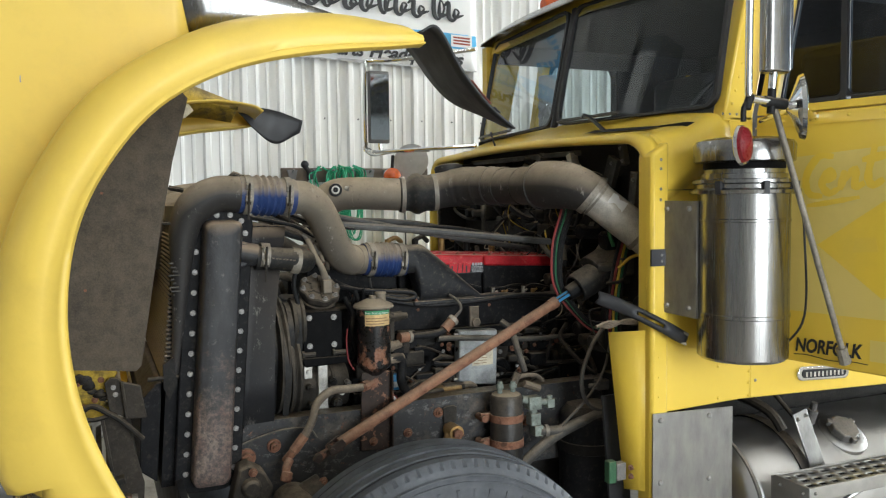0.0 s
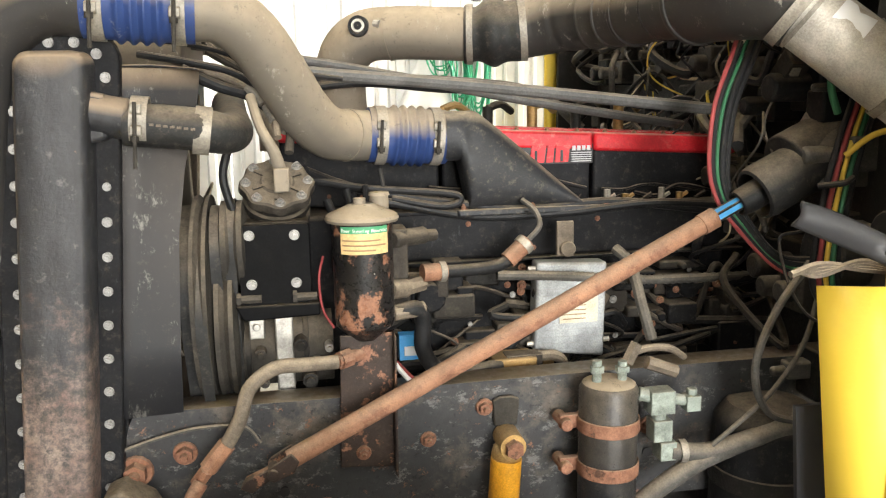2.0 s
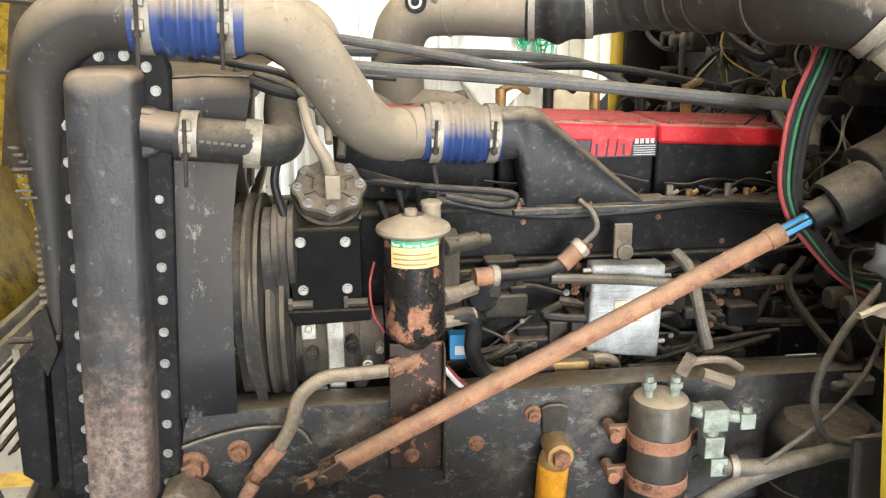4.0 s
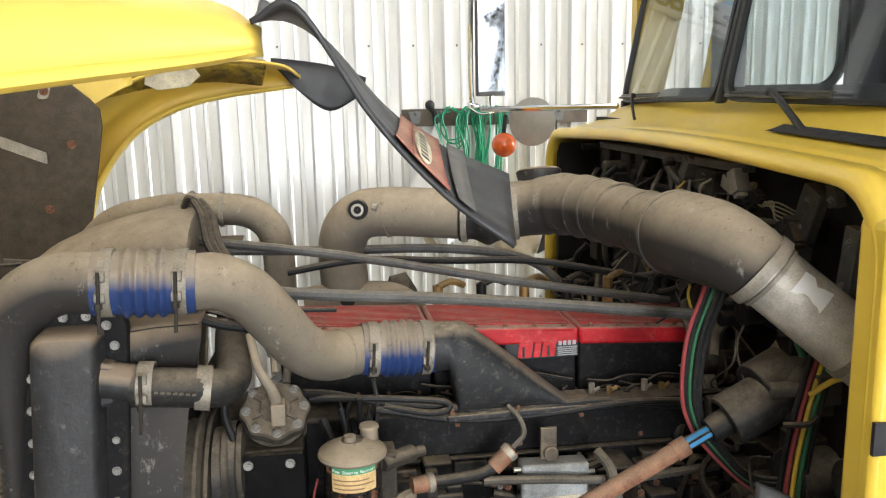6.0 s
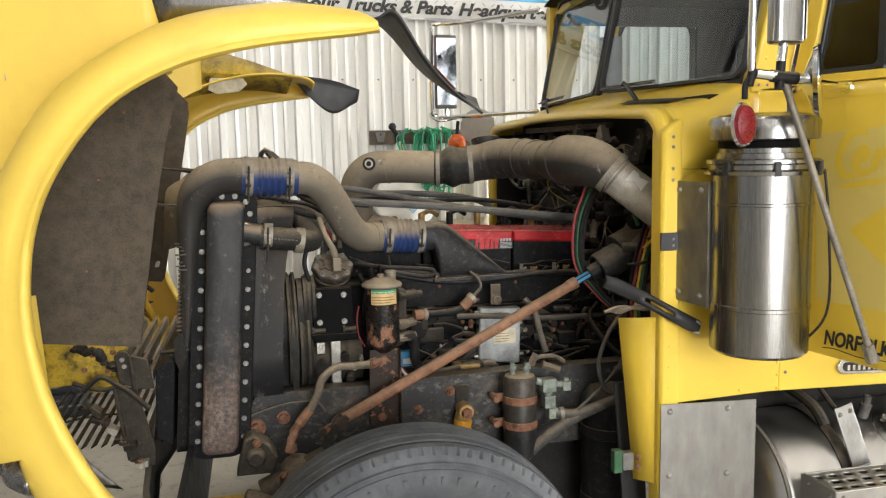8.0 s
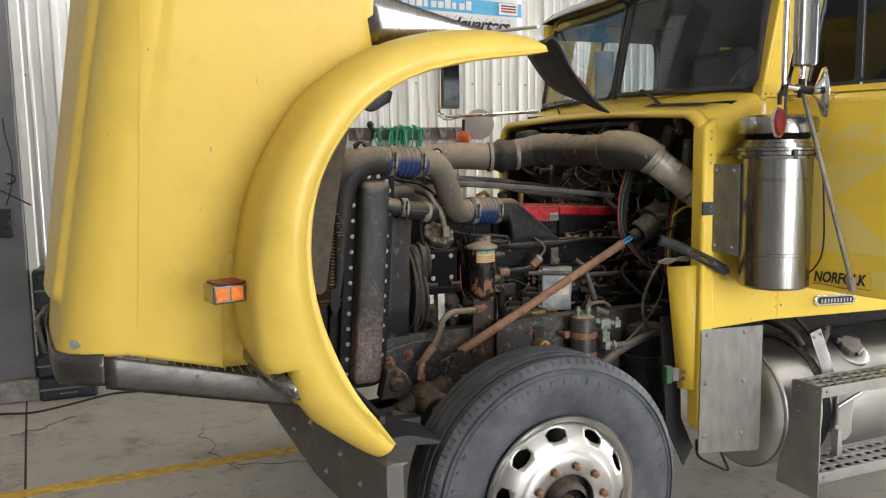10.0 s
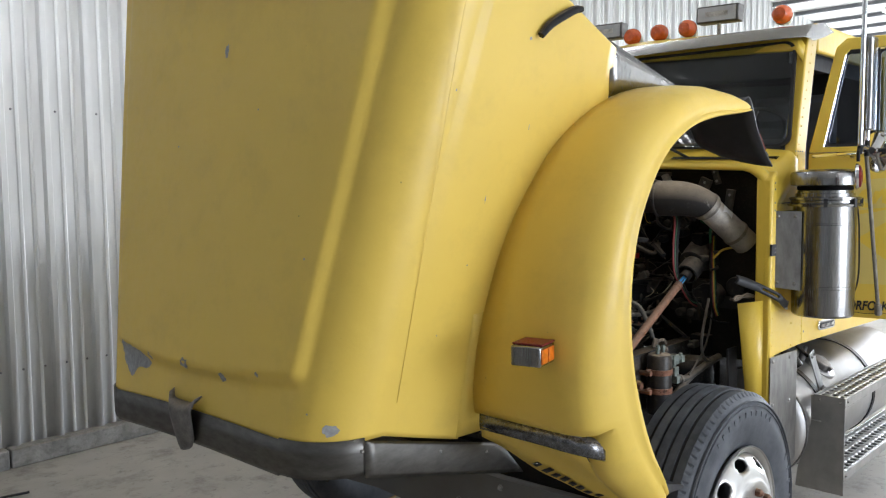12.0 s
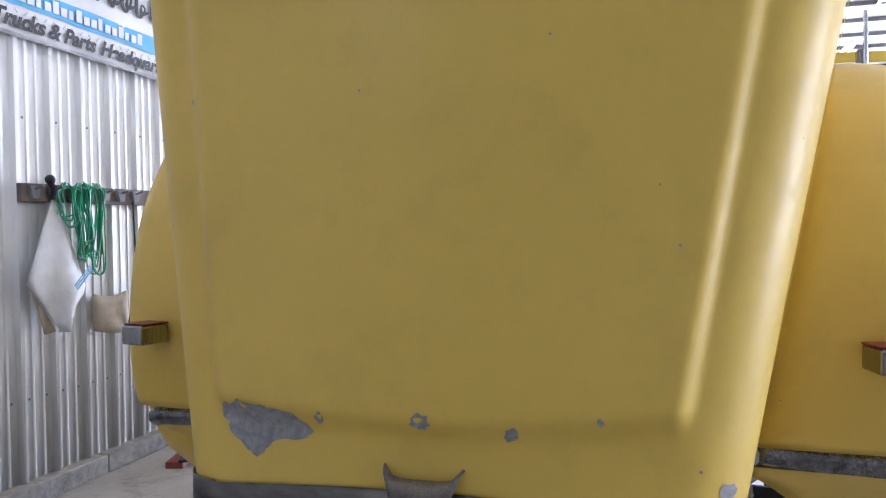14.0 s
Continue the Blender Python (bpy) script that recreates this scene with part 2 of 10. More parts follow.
M["stainless"] = brushed("stainless", (0.33, 0.325, 0.32), 0.24)
M["steel_plate"] = brushed("steel_plate", (0.35, 0.345, 0.34), 0.42, (3, 3, 1.2))
M["trim_dark"] = brushed("trim_dark", (0.135, 0.13, 0.122), 0.40, (2, 2, 5))
M["worn_chrome"] = dirty("worn_chrome", (0.22, 0.225, 0.24), rough=0.22, metal=0.9, dust=0.25, grime=0.75, scale=1.5, scuff=0.3, bump=0.1)
M["chrome"] = plain("chrome", (0.82, 0.82, 0.82), 0.08, 1.0, vary=0.05, scale=6, bump=0)
M["wheel_alloy"] = plain("wheel_alloy", (0.50, 0.49, 0.475), 0.38, 1.0, vary=0.08, scale=5, bump=0.05)
M["shroud_dust"] = powdered("shroud_dust", (0.020, 0.020, 0.022), (0.24, 0.18, 0.125), (0.0, 0.55), fleck=0.35)
M["tank_alloy"] = plain("tank_alloy", (0.50, 0.49, 0.48), 0.42, 1.0, vary=0.12, scale=3, bump=0.05)
M["step_alloy"] = plain("step_alloy", (0.45, 0.44, 0.425), 0.48, 0.9, vary=0.15, scale=9)
M["splash_rubber"] = dirty("splash_rubber", (0.046, 0.039, 0.032), rough=0.8, dust=0.28, grime=0.45, up=(-1.4, 1.0), scale=0.8)
M["flap_black"] = plain("flap_black", (0.022, 0.022, 0.025), 0.5, vary=0.2, scale=6)
M["bumper_grey"] = plain("bumper_grey", (0.11, 0.105, 0.10), 0.5, vary=0.15, scale=5)
M["dark_inside"] = plain("dark_inside", (0.03, 0.03, 0.033), 0.75, vary=0.3, scale=8)
M["trim_vinyl"] = plain("trim_vinyl", (0.06, 0.06, 0.065), 0.7, vary=0.2)
M["seal"] = plain("seal", (0.015, 0.015, 0.017), 0.55, bump=0)
M["red_lens"] = plain("red_lens", (0.17, 0.006, 0.012), 0.30, vary=0.2, scale=60, coat=0.0, bump=0)
M["amber_lens"] = plain("amber_lens", (0.72, 0.17, 0.006), 0.35, vary=0.2, scale=60, coat=0.15, bump=0)
M["orange_lens"] = plain("orange_lens", (0.62, 0.10, 0.015), 0.18, vary=0.2, scale=50, coat=0.5, bump=0)
M["lamp_clear"] = plain("lamp_clear", (0.55, 0.56, 0.56), 0.15, 0.3, vary=0.1, bump=0)
M["red_plastic"] = plain("red_plastic", (0.55, 0.03, 0.04), 0.4)
M["white_cloth"] = plain("white_cloth", (0.78, 0.78, 0.77), 0.85, vary=0.08, scale=12, bump=0.3)
M["tan_cloth"] = plain("tan_cloth", (0.45, 0.38, 0.28), 0.85)
M["case_black"] = plain("case_black", (0.02, 0.023, 0.028), 0.55, vary=0.2)
M["post_grey"] = plain("post_grey", (0.15, 0.155, 0.165), 0.5, vary=0.15, scale=4)
M["wood"] = plain("wood", (0.15, 0.12, 0.095), 0.8, vary=0.3, scale=9)
M["red_wood"] = plain("red_wood", (0.30, 0.07, 0.05), 0.75, vary=0.3, scale=20)
M["white_paint"] = plain("white_paint", (0.80, 0.80, 0.78), 0.6, vary=0.05)
# grey of the unseen end wall, set to limit bounce onto the hood
M["wall_dark"] = plain("wall_dark", (0.27, 0.27, 0.275), 0.7, vary=0.2, scale=2)
M["purlin"] = plain("purlin", (0.20, 0.20, 0.21), 0.6)
M["sky_blue"] = plain("sky_blue", (0.10, 0.42, 0.72), 0.55, vary=0.08)
M["vinyl_white"] = plain("vinyl_white", (0.72, 0.72, 0.72), 0.5, vary=0.06, scale=3)
M["vinyl_grey"] = plain("vinyl_grey", (0.42, 0.42, 0.43), 0.5)
M["tape_black"] = plain("tape_black", (0.03, 0.03, 0.035), 0.4)


def tyre_mat():
    k = Mat("tyre_rubber")
    c = k.mix(k.ramp(k.noise(6, 8, 0.7), 0.35, 0.75), (0.042, 0.046, 0.054), (0.125, 0.132, 0.148))
    c = k.mix(k.ramp(k.noise(40, 6, 0.8), 0.55, 0.75, 0, 0.4), c, (0.04, 0.04, 0.042))
    k.set("Base Color", c).set("Roughness", 0.68)
    return k.bump(k.noise(120, 4), 0.2, 0.001).m


def rail_mat():
    """Old black chassis paint: bluish, worn pale in patches, brown with dust and rust."""
    k = Mat("rail_worn")
    c = k.mix(k.noise(9, 7), (0.016, 0.016, 0.017), (0.048, 0.048, 0.050))
    c = k.mix(k.ramp(k.noise(7, 9, 0.72), 0.50, 0.66, 0, 0.7), c, k.mix(k.noise(60, 7, 0.75), (0.075, 0.062, 0.050), (0.25, 0.20, 0.15)))
    c = k.mix(k.ramp(k.noise(17, 11, 0.8, (1, 1, 1.7)), 0.555, 0.60, 0, 0.8), c, k.mix(k.noise(80, 6, 0.75), (0.08, 0.08, 0.078), (0.23, 0.225, 0.21)))
    c = k.mix(k.ramp(k.noise(30, 11, 0.8), 0.60, 0.63, 0, 0.95), c, k.mix(k.noise(90, 4), (0.12, 0.055, 0.035), (0.24, 0.12, 0.075)))
    c = k.mix(k.ramp(k.noise(70, 9, 0.8), 0.56, 0.62, 0, 0.85), c, (0.012, 0.012, 0.013))
    c = k.mix(k.math("MULTIPLY", k.facing_up(0.1, 0.7), 0.9), c, k.mix(k.noise(50, 6), (0.20, 0.15, 0.10), (0.34, 0.27, 0.19)))
    k.set("Base Color", c).set("Roughness", k.ramp(k.noise(60, 6), 0.3, 0.7, 0.35, 0.7)).set("Specular IOR Level", 0.35)
    return k.bump(k.noise(140, 8, 0.75), 0.4, 0.003).m


def wall_mat():
    k = Mat("wall_steel")
    c = k.mix(k.ramp(k.noise(1.2, 6, 0.6, (1, 1, 0.25)), 0.35, 0.75), (0.66, 0.66, 0.645), (0.77, 0.77, 0.755))
    c = k.mix(k.ramp(k.noise(4, 8, 0.75), 0.62, 0.85, 0, 0.35), c, (0.48, 0.45, 0.38))
    k.set("Base Color", c).set("Roughness", 0.34).set("Metallic", 0.25)
    return k.bump(k.noise(1.5, 2), 0.08, 0.02).m


def floor_mat():
    k = Mat("concrete")
    c = k.mix(k.noise(1.4, 9, 0.65), (0.33, 0.30, 0.255), (0.50, 0.46, 0.395))
    c = k.mix(k.ramp(k.noise(3.1, 9, 0.75), 0.52, 0.68, 0, 0.75), c, (0.16, 0.135, 0.11))
    c = k.mix(k.ramp(k.noise(11, 10, 0.8), 0.56, 0.64, 0, 0.6), c, (0.11, 0.095, 0.08))
    c = k.mix(k.ramp(k.noise(26, 9, 0.8), 0.6, 0.75, 0, 0.35), c, (0.5, 0.46, 0.4))
    k.set("Base Color", c).set("Roughness", k.ramp(k.noise(5, 6), 0.3, 0.7, 0.42, 0.72))
    return k.bump(k.noise(70, 6), 0.15, 0.002).m


def glass_mat(name, tint, rough=0.02):
    """Window glass: a clear pane that lets light through, with a real gloss of its own."""
    k = Mat(name)
    tr = k.node("BsdfTransparent", Color=(*tint, 1))
    gl = k.node("BsdfGlossy", Color=(1, 1, 1, 1), Roughness=rough)
    lw = k.node("LayerWeight", Blend=0.5)
    edge = k.math("POWER", lw.outputs["Facing"], 4.0)
    dirt = k.ramp(k.noise(3, 7, 0.7, (1, 1, 0.3)), 0.5, 0.9, 0, 0.10)
    df = k.node("BsdfDiffuse", Color=(0.45, 0.45, 0.45, 1))
    m0 = k.node("MixShader", i0=dirt, i1=tr.outputs[0], i2=df.outputs[0])
    f = k.math("ADD", k.math("MULTIPLY", edge, 0.6), 0.045)
    m1 = k.node("MixShader", i0=f, i1=m0.outputs[0], i2=gl.outputs[0])
    k.t.links.new(m1.outputs[0], k.t.nodes["Material Output"].inputs[0])
    return k.m


def emit_mat(name, colour, strength):
    k = Mat(name)
    k.set("Base Color", (0.8, 0.8, 0.8)).set("Emission Color", colour).set("Emission Strength", strength)
    return k.m


M["tyre"] = tyre_mat()
M["rail_worn"] = rail_mat()
M["wall"] = wall_mat()
M["floor"] = floor_mat()
M["line_yellow"] = dirty("line_yellow", (0.72, 0.42, 0.03), rough=0.6, dust=0.25, grime=0.4)
M["kerb"] = dirty("kerb", (0.30, 0.29, 0.275), rough=0.8, dust=0.3, grime=0.35)
M["glass"] = glass_mat("window_glass", (0.60, 0.66, 0.68))
M["glass_side"] = glass_mat("side_glass", (0.11, 0.14, 0.18))
M["mirror"] = plain("mirror_glass", (0.75, 0.76, 0.78), 0.03, 1.0, vary=0.02, bump=0)
# glow of the added ceiling tubes
M["tube_light"] = emit_mat("tube_light", (1.0, 0.98, 0.94), 18.0)

# ---- mesh tools ----
BASE = {}


def thing(name, at, label, category, group="", kind=""):
    ob = new(name)
    ob.location = at
    ob.empty_display_size = 0.1
    BASE[ob.name] = Matrix.Translation(at)
    return tagged(ob, label, category, group, kind)


def link_part(ob, parent, label=""):
    if parent is not None:
        ob.parent = parent
        ob.matrix_parent_inverse = BASE.get(parent.name, Matrix.Identity(4)).inverted()
    return tagged(ob, label)


def mesh_of(name, bm, mat, angle=35):
    bmesh.ops.remove_doubles(bm, verts=bm.verts, dist=1e-5)
    bmesh.ops.recalc_face_normals(bm, faces=bm.faces)
    me = bpy.data.meshes.new(name)
    bm.to_mesh(me)
    bm.free()
    for m in mat if isinstance(mat, (list, tuple)) else [mat]:
        me.materials.append(M[m] if isinstance(m, str) else m)
    me.shade_smooth()
    me.set_sharp_from_angle(angle=radians(angle))
    return me


def part(name, bm, mat, parent=None, label="", angle=35, solid=0.0, offset=-1.0, bevel=0.0):
    ob = link_part(new(name, mesh_of(name, bm, mat, angle)), parent, label)
    if solid:
        m = ob.modifiers.new("thick", "SOLIDIFY")
        m.thickness, m.offset = solid, offset
    if bevel:
        m = ob.modifiers.new("edge", "BEVEL")
        m.width, m.segments, m.limit_method = bevel, 2, "ANGLE"
    return ob


def piece(name, me, parent, at, turn=None, scale=1.0):
    """One of many alike pieces on one shared mesh."""
    ob = link_part(new(name, me), parent)
    r = turn if turn is not None else Matrix.Identity(4)
    ob.matrix_basis = Matrix.Translation(at) @ r @ Matrix.Scale(scale, 4)
    return ob


def toward(d):
    """A turn that points local z along d."""
    return Vector(d).to_track_quat("Z", "Y").to_matrix().to_4x4()


def B():
    return bmesh.new()


def add_box(bm, lo, hi, m=None):
    lo, hi = Vector(lo), Vector(hi)
    mat = Matrix.Translation((lo + hi) / 2) @ Matrix.Diagonal((*(hi - lo), 1))
    bmesh.ops.create_cube(bm, size=1, matrix=(m or Matrix.Identity(4)) @ mat)
    return bm


def add_rod(bm, p, q, r, r2=None, seg=20, caps=True):
    p, q = Vector(p), Vector(q)
    d = q - p
    m = Matrix.Translation((p + q) / 2) @ toward(d)
    bmesh.ops.create_cone(bm, cap_ends=caps, segments=seg, radius1=r, radius2=r if r2 is None else r2, depth=d.length, matrix=m)
    return bm


def add_ball(bm, at, r, scale=(1, 1, 1), sub=2):
    bmesh.ops.create_icosphere(bm, subdivisions=sub, radius=r, matrix=Matrix.Translation(at) @ Matrix.Diagonal((*scale, 1)))
    return bm


def curve(points, n=8):
    """A smooth line through the points (Catmull-Rom), n steps a span. Works on tuples of any length."""
    P = [np.array(p, float) for p in points]
    P = [2 * P[0] - P[1]] + P + [2 * P[-1] - P[-2]]
    out = []
    for i in range(1, len(P) - 2):
        for k in range(n):
            t = k / n
            a, b, c, d = P[i - 1], P[i], P[i + 1], P[i + 2]
            out.append(0.5 * (2 * b + (c - a) * t + (2 * a - 5 * b + 4 * c - d) * t * t + (3 * b - a - 3 * c + d) * t ** 3))
    out.append(P[-2])
    return out


def add_tube(bm, points, r, seg=14, n=8, smooth=True, wave=None, caps=True):
    """A pipe along points; r is one radius or one a point; wave(s) scales it along its length."""
    k = len(points)
    rr = [r] * k if isinstance(r, (int, float)) else r
    rows = [(*p, q) for p, q in zip(points, rr)]
    rows = curve(rows, n) if smooth and k > 1 else [np.array(q, float) for q in rows]
    pts = [Vector(q[:3]) for q in rows]
    rad = [q[3] for q in rows]
    L = len(pts)
    up = None
    rings = []
    for i, p in enumerate(pts):
        t = (pts[min(i + 1, L - 1)] - pts[max(i - 1, 0)]).normalized()
        if up is None:
            up = t.orthogonal().normalized()
        up = (up - t * up.dot(t)).normalized()
        side = t.cross(up)
        s = rad[i] * (wave(i / (L - 1)) if wave else 1)
        rings.append([bm.verts.new(p + (up * math.cos(a) + side * math.sin(a)) * s) for a in (2 * math.pi * j / seg for j in range(seg))])
    for a, b in zip(rings, rings[1:]):
        for j in range(seg):
            bm.faces.new((a[j], a[(j + 1) % seg], b[(j + 1) % seg], b[j]))
    if caps:
        bm.faces.new(rings[0][::-1])
        bm.faces.new(rings[-1])
    return bm


def add_lathe(bm, profile, at, axis, seg=48, closed=False, bend=None):
    """Turns a profile of (radius, height) round an axis through at."""
    m = Matrix.Translation(at) @ toward(axis)
    rings = []
    for k, (r, h) in enumerate(profile):
        ring = []
        for j in range(seg):
            a = 2 * math.pi * j / seg
            q = r * (bend(k, j) if bend else 1)
            ring.append(bm.verts.new(m @ Vector((q * math.cos(a), q * math.sin(a), h))))
        rings.append(ring)
    pairs = list(zip(rings, rings[1:])) + ([(rings[-1], rings[0])] if closed else [])
    for a, b in pairs:
        for j in range(seg):
            bm.faces.new((a[j], a[(j + 1) % seg], b[(j + 1) % seg], b[j]))
    return bm


def add_prism(bm, outline, axis, lo, hi):
    """A flat outline pushed along an axis from lo to hi; outline points hold the other two coordinates in order."""
    def at(p, v):
        q = list(p)
        q.insert(axis, v)
        return q
    a = [bm.verts.new(at(p, lo)) for p in outline]
    b = [bm.verts.new(at(p, hi)) for p in outline]
    n = len(a)
    bm.faces.new(a)
    bm.faces.new(b[::-1])
    for i in range(n):
        bm.faces.new((a[i], a[(i + 1) % n], b[(i + 1) % n], b[i]))
    return bm


def add_sheet(bm, rows):
    """A skin over rows of points."""
    V = [[bm.verts.new(p) for p in row] for row in rows]
    for a, b in zip(V, V[1:]):
        for j in range(len(a) - 1):
            bm.faces.new((a[j], a[j + 1], b[j + 1], b[j]))
    return bm


def rounded(w, h, r, n=5):
    """The outline of a rounded rectangle centred on 0."""
    out = []
    for cx, cy, a0 in ((w / 2 - r, h / 2 - r, 0), (-w / 2 + r, h / 2 - r, 90), (-w / 2 + r, -h / 2 + r, 180), (w / 2 - r, -h / 2 + r, 270)):
        for k in range(n + 1):
            a = radians(a0 + 90 * k / n)
            out.append((cx + r * math.cos(a), cy + r * math.sin(a)))
    return out


def text_mesh(name, body, size, m, mat, parent, label="", depth=0.0006, shear=0.0, xscale=1.0, bold=0.0, width=0.0):
    cu = bpy.data.curves.new(name, "FONT")
    cu.body, cu.size, cu.extrude, cu.shear, cu.align_x = body, size, depth, shear, "LEFT"
    cu.offset = bold
    tmp = bpy.data.objects.new(name, cu)
    scene.collection.objects.link(tmp)
    dg = bpy.context.evaluated_depsgraph_get()
    me = bpy.data.meshes.new_from_object(tmp.evaluated_get(dg))
    bpy.data.objects.remove(tmp)
    if width:
        xs = [v.co.x for v in me.vertices]
        xscale = width / (max(xs) - min(xs))
    me.transform(m @ Matrix.Diagonal((xscale, 1, 1, 1)))
    me.materials.clear()
    me.materials.append(M[mat])
    return link_part(new(name, me), parent, label)


FACE_NEAR = Matrix(((1, 0, 0, 0), (0, 0, -1, 0), (0, 1, 0, 0), (0, 0, 0, 1)))  # text read from the -y side


def hex_bolt(r=0.009, h=0.007):
    bm = B()
    add_rod(bm, (0, 0, 0), (0, 0, h * 0.3), r * 1.4, r * 1.3, seg=14)
    add_rod(bm, (0, 0, h * 0.3), (0, 0, h * 1.15), r, r * 0.94, seg=6)
    add_rod(bm, (0, 0, h * 1.15), (0, 0, h * 1.9), r * 0.5, r * 0.42, seg=10)
    return bm


def rivet_bm(r=0.006):
    bm = B()
    add_lathe(bm, [(r * 1.0, 0), (r * 0.85, r * 0.35), (r * 0.45, r * 0.6), (r * 0.02, r * 0.68)], (0, 0, 0), (0, 0, 1), seg=10)
    return bm


BOLT = mesh_of("bolt", hex_bolt(), "bolt")
RUST_BOLT = mesh_of("rust_bolt", hex_bolt(0.012, 0.012), "rusty")
RIVET = mesh_of("rivet", rivet_bm(), "bolt")
RIVET_Y = mesh_of("rivet_yellow", rivet_bm(), "cab_yellow")
NEAR, FRONT, UP = (0, -1, 0), (-1, 0, 0), (0, 0, 1)

# ---- the shop ----
WALL_Y, WALL_S = 4.52, 0.05          # the panelled wall runs nearly along the truck
WALL_TURN = math.atan(WALL_S)


def wall_y(x):
    return WALL_Y + WALL_S * x


def on_wall(x, z, out=0.0):
    return Vector((x + out * WALL_S, wall_y(x) - out, z))


X0, X1, Y0, ROOF = -9.0, 24.0, -9.0, 5.2

bm = B()
add_box(bm, (X0 - 1, Y0 - 1, -0.2), (X1 + 1, 6.5, 0.0))
floor = tagged(part("floor", bm, "floor"), "stained grey concrete workshop floor with cracks", "floor", kind="structure")


def strip_on_floor(name, p, q, w, mat, label, z=0.004):
    p, q = Vector((*p, 0)), Vector((*q, 0))
    d = (q - p).normalized()
    s = Vector((-d.y, d.x, 0)) * w / 2
    b = B()
    add_prism(b, [(p + s)[:2], (p - s)[:2], (q - s)[:2], (q + s)[:2]], 2, 0.0005, z)
    return part(name, b, mat, floor, label)


strip_on_floor("bay_line", (-6.0, 2.07), (8.0, 2.42), 0.10, "line_yellow", "worn yellow bay line")
strip_on_floor("joint", (-2.08, 4.2), (-1.45, -4.5), 0.012, "ink", "dark saw cut joint", 0.002)
rng = random.Random(4)
bm = B()
for start, way in (((-0.95, 2.9), (0.06, -1)), ((-0.93, 2.2), (0.75, -0.5)), ((-2.1, 3.2), (0.5, 0.25))):
    p = Vector((*start, 0.0025))
    pts = [p.copy()]
    for i in range(14):
        p = p + Vector((way[0] + rng.uniform(-0.8, 0.8), way[1] + rng.uniform(-0.6, 0.6), 0)) * 0.06
        pts.append(p.copy())
    add_tube(bm, pts, 0.0016, seg=4, n=2)
part("crack", bm, "ink", floor)

# panelled wall: major ribs every 0.285 m with two minor ribs between
bm = B()
PITCH = 0.285
prof = []
k0 = int((X0 - 0.5) / PITCH) - 1
k1 = int((X1 + 0.5) / PITCH) + 1
for k in range(k0, k1):
    x = k * PITCH - 0.045
    for dx, out in ((0, 0), (0.014, 0.030), (0.050, 0.030), (0.064, 0.0), (0.118, 0.0), (0.126, 0.007), (0.142, 0.007), (0.150, 0.0), (0.200, 0.0), (0.208, 0.007), (0.224, 0.007), (0.232, 0.0)):
        prof.append((x + dx, out))
add_sheet(bm, [[on_wall(x, z, out) for x, out in prof] for z in (0.12, 1.15, ROOF + 0.05)])
wall_north = tagged(part("wall_north", bm, "wall", angle=25, solid=0.06, offset=-1.0), "off-white ribbed steel wall panels with screws", "wall", kind="structure")
bm = B()
for z, step in ((0.62, 2), (2.33, 1), (3.9, 1)):
    k = 0
    for i in range(int((X1 - X0) / PITCH) * step):
        x = X0 + i * PITCH / step
        x = round(x / (PITCH / step)) * (PITCH / step) + 0.055
        add_lathe(bm, [(0.008, 0), (0.008, 0.003), (0.004, 0.006), (0.0003, 0.006)], on_wall(x, z, 0.002), (WALL_S, -1, 0), seg=6)
tagged(part("screws", bm, "purlin", wall_north), kind="stuff")
bm = B()
for i in range(-7, 19):
    x = i * 1.22
    add_prism(bm, [(x, wall_y(x) + 0.3), (x, wall_y(x) - 0.10), (x + 1.21, wall_y(x + 1.21) - 0.10), (x + 1.21, wall_y(x + 1.21) + 0.3)], 2, 0.0, 0.125)
tagged(part("kerb", bm, "kerb", bevel=0.008), "grey concrete kerb below the wall panels", "kerb", kind="structure")

# other walls, closing the shop; bay doors stand open in two of them
bm = B()
for lo, hi in (((X0, Y0 - 0.2, 0), (-1.0, Y0, ROOF)), ((4.0, Y0 - 0.2, 0), (X1, Y0, ROOF)), ((-1.0, Y0 - 0.2, 4.4), (4.0, Y0, ROOF)),
               ((X1, Y0, 0), (X1 + 0.2, -3.0, ROOF)), ((X1, 3.0, 0), (X1 + 0.2, 6.2, ROOF)), ((X1, -3.0, 4.7), (X1 + 0.2, 3.0, ROOF))):
    add_box(bm, lo, hi)
# unseen end wall, kept grey so less light reaches the hood's front
tagged(part("wall_west", add_box(B(), (X0 - 0.2, Y0, 0), (X0, 5.4, ROOF)), "wall_dark"), "unseen end wall, toned grey to dim the light on the hood front", "wall", kind="structure")
tagged(part("wall_south", bm, "white_paint"), "plain white painted shop walls with open bay doors", "wall", kind="structure")
bm = B()
add_box(bm, (X0, Y0, ROOF), (X1, 6.2, ROOF + 0.1))
tagged(part("ceiling", bm, "white_paint"), "white insulated shop ceiling", "ceiling", kind="structure")
bm = B()
for i in range(26):
    x = -8.0 + i * 1.22
    for lo, hi in (((x, Y0, ROOF - 0.012), (x + 0.06, 6.0, ROOF)), ((x + 0.025, Y0, ROOF - 0.06), (x + 0.035, 6.0, ROOF - 0.012)), ((x, Y0, ROOF - 0.072), (x + 0.06, 6.0, ROOF - 0.06))):
        add_box(bm, lo, hi)
tagged(part("purlins", bm, "purlin"), "dark steel purlins under the white ceiling", "beam", kind="structure")


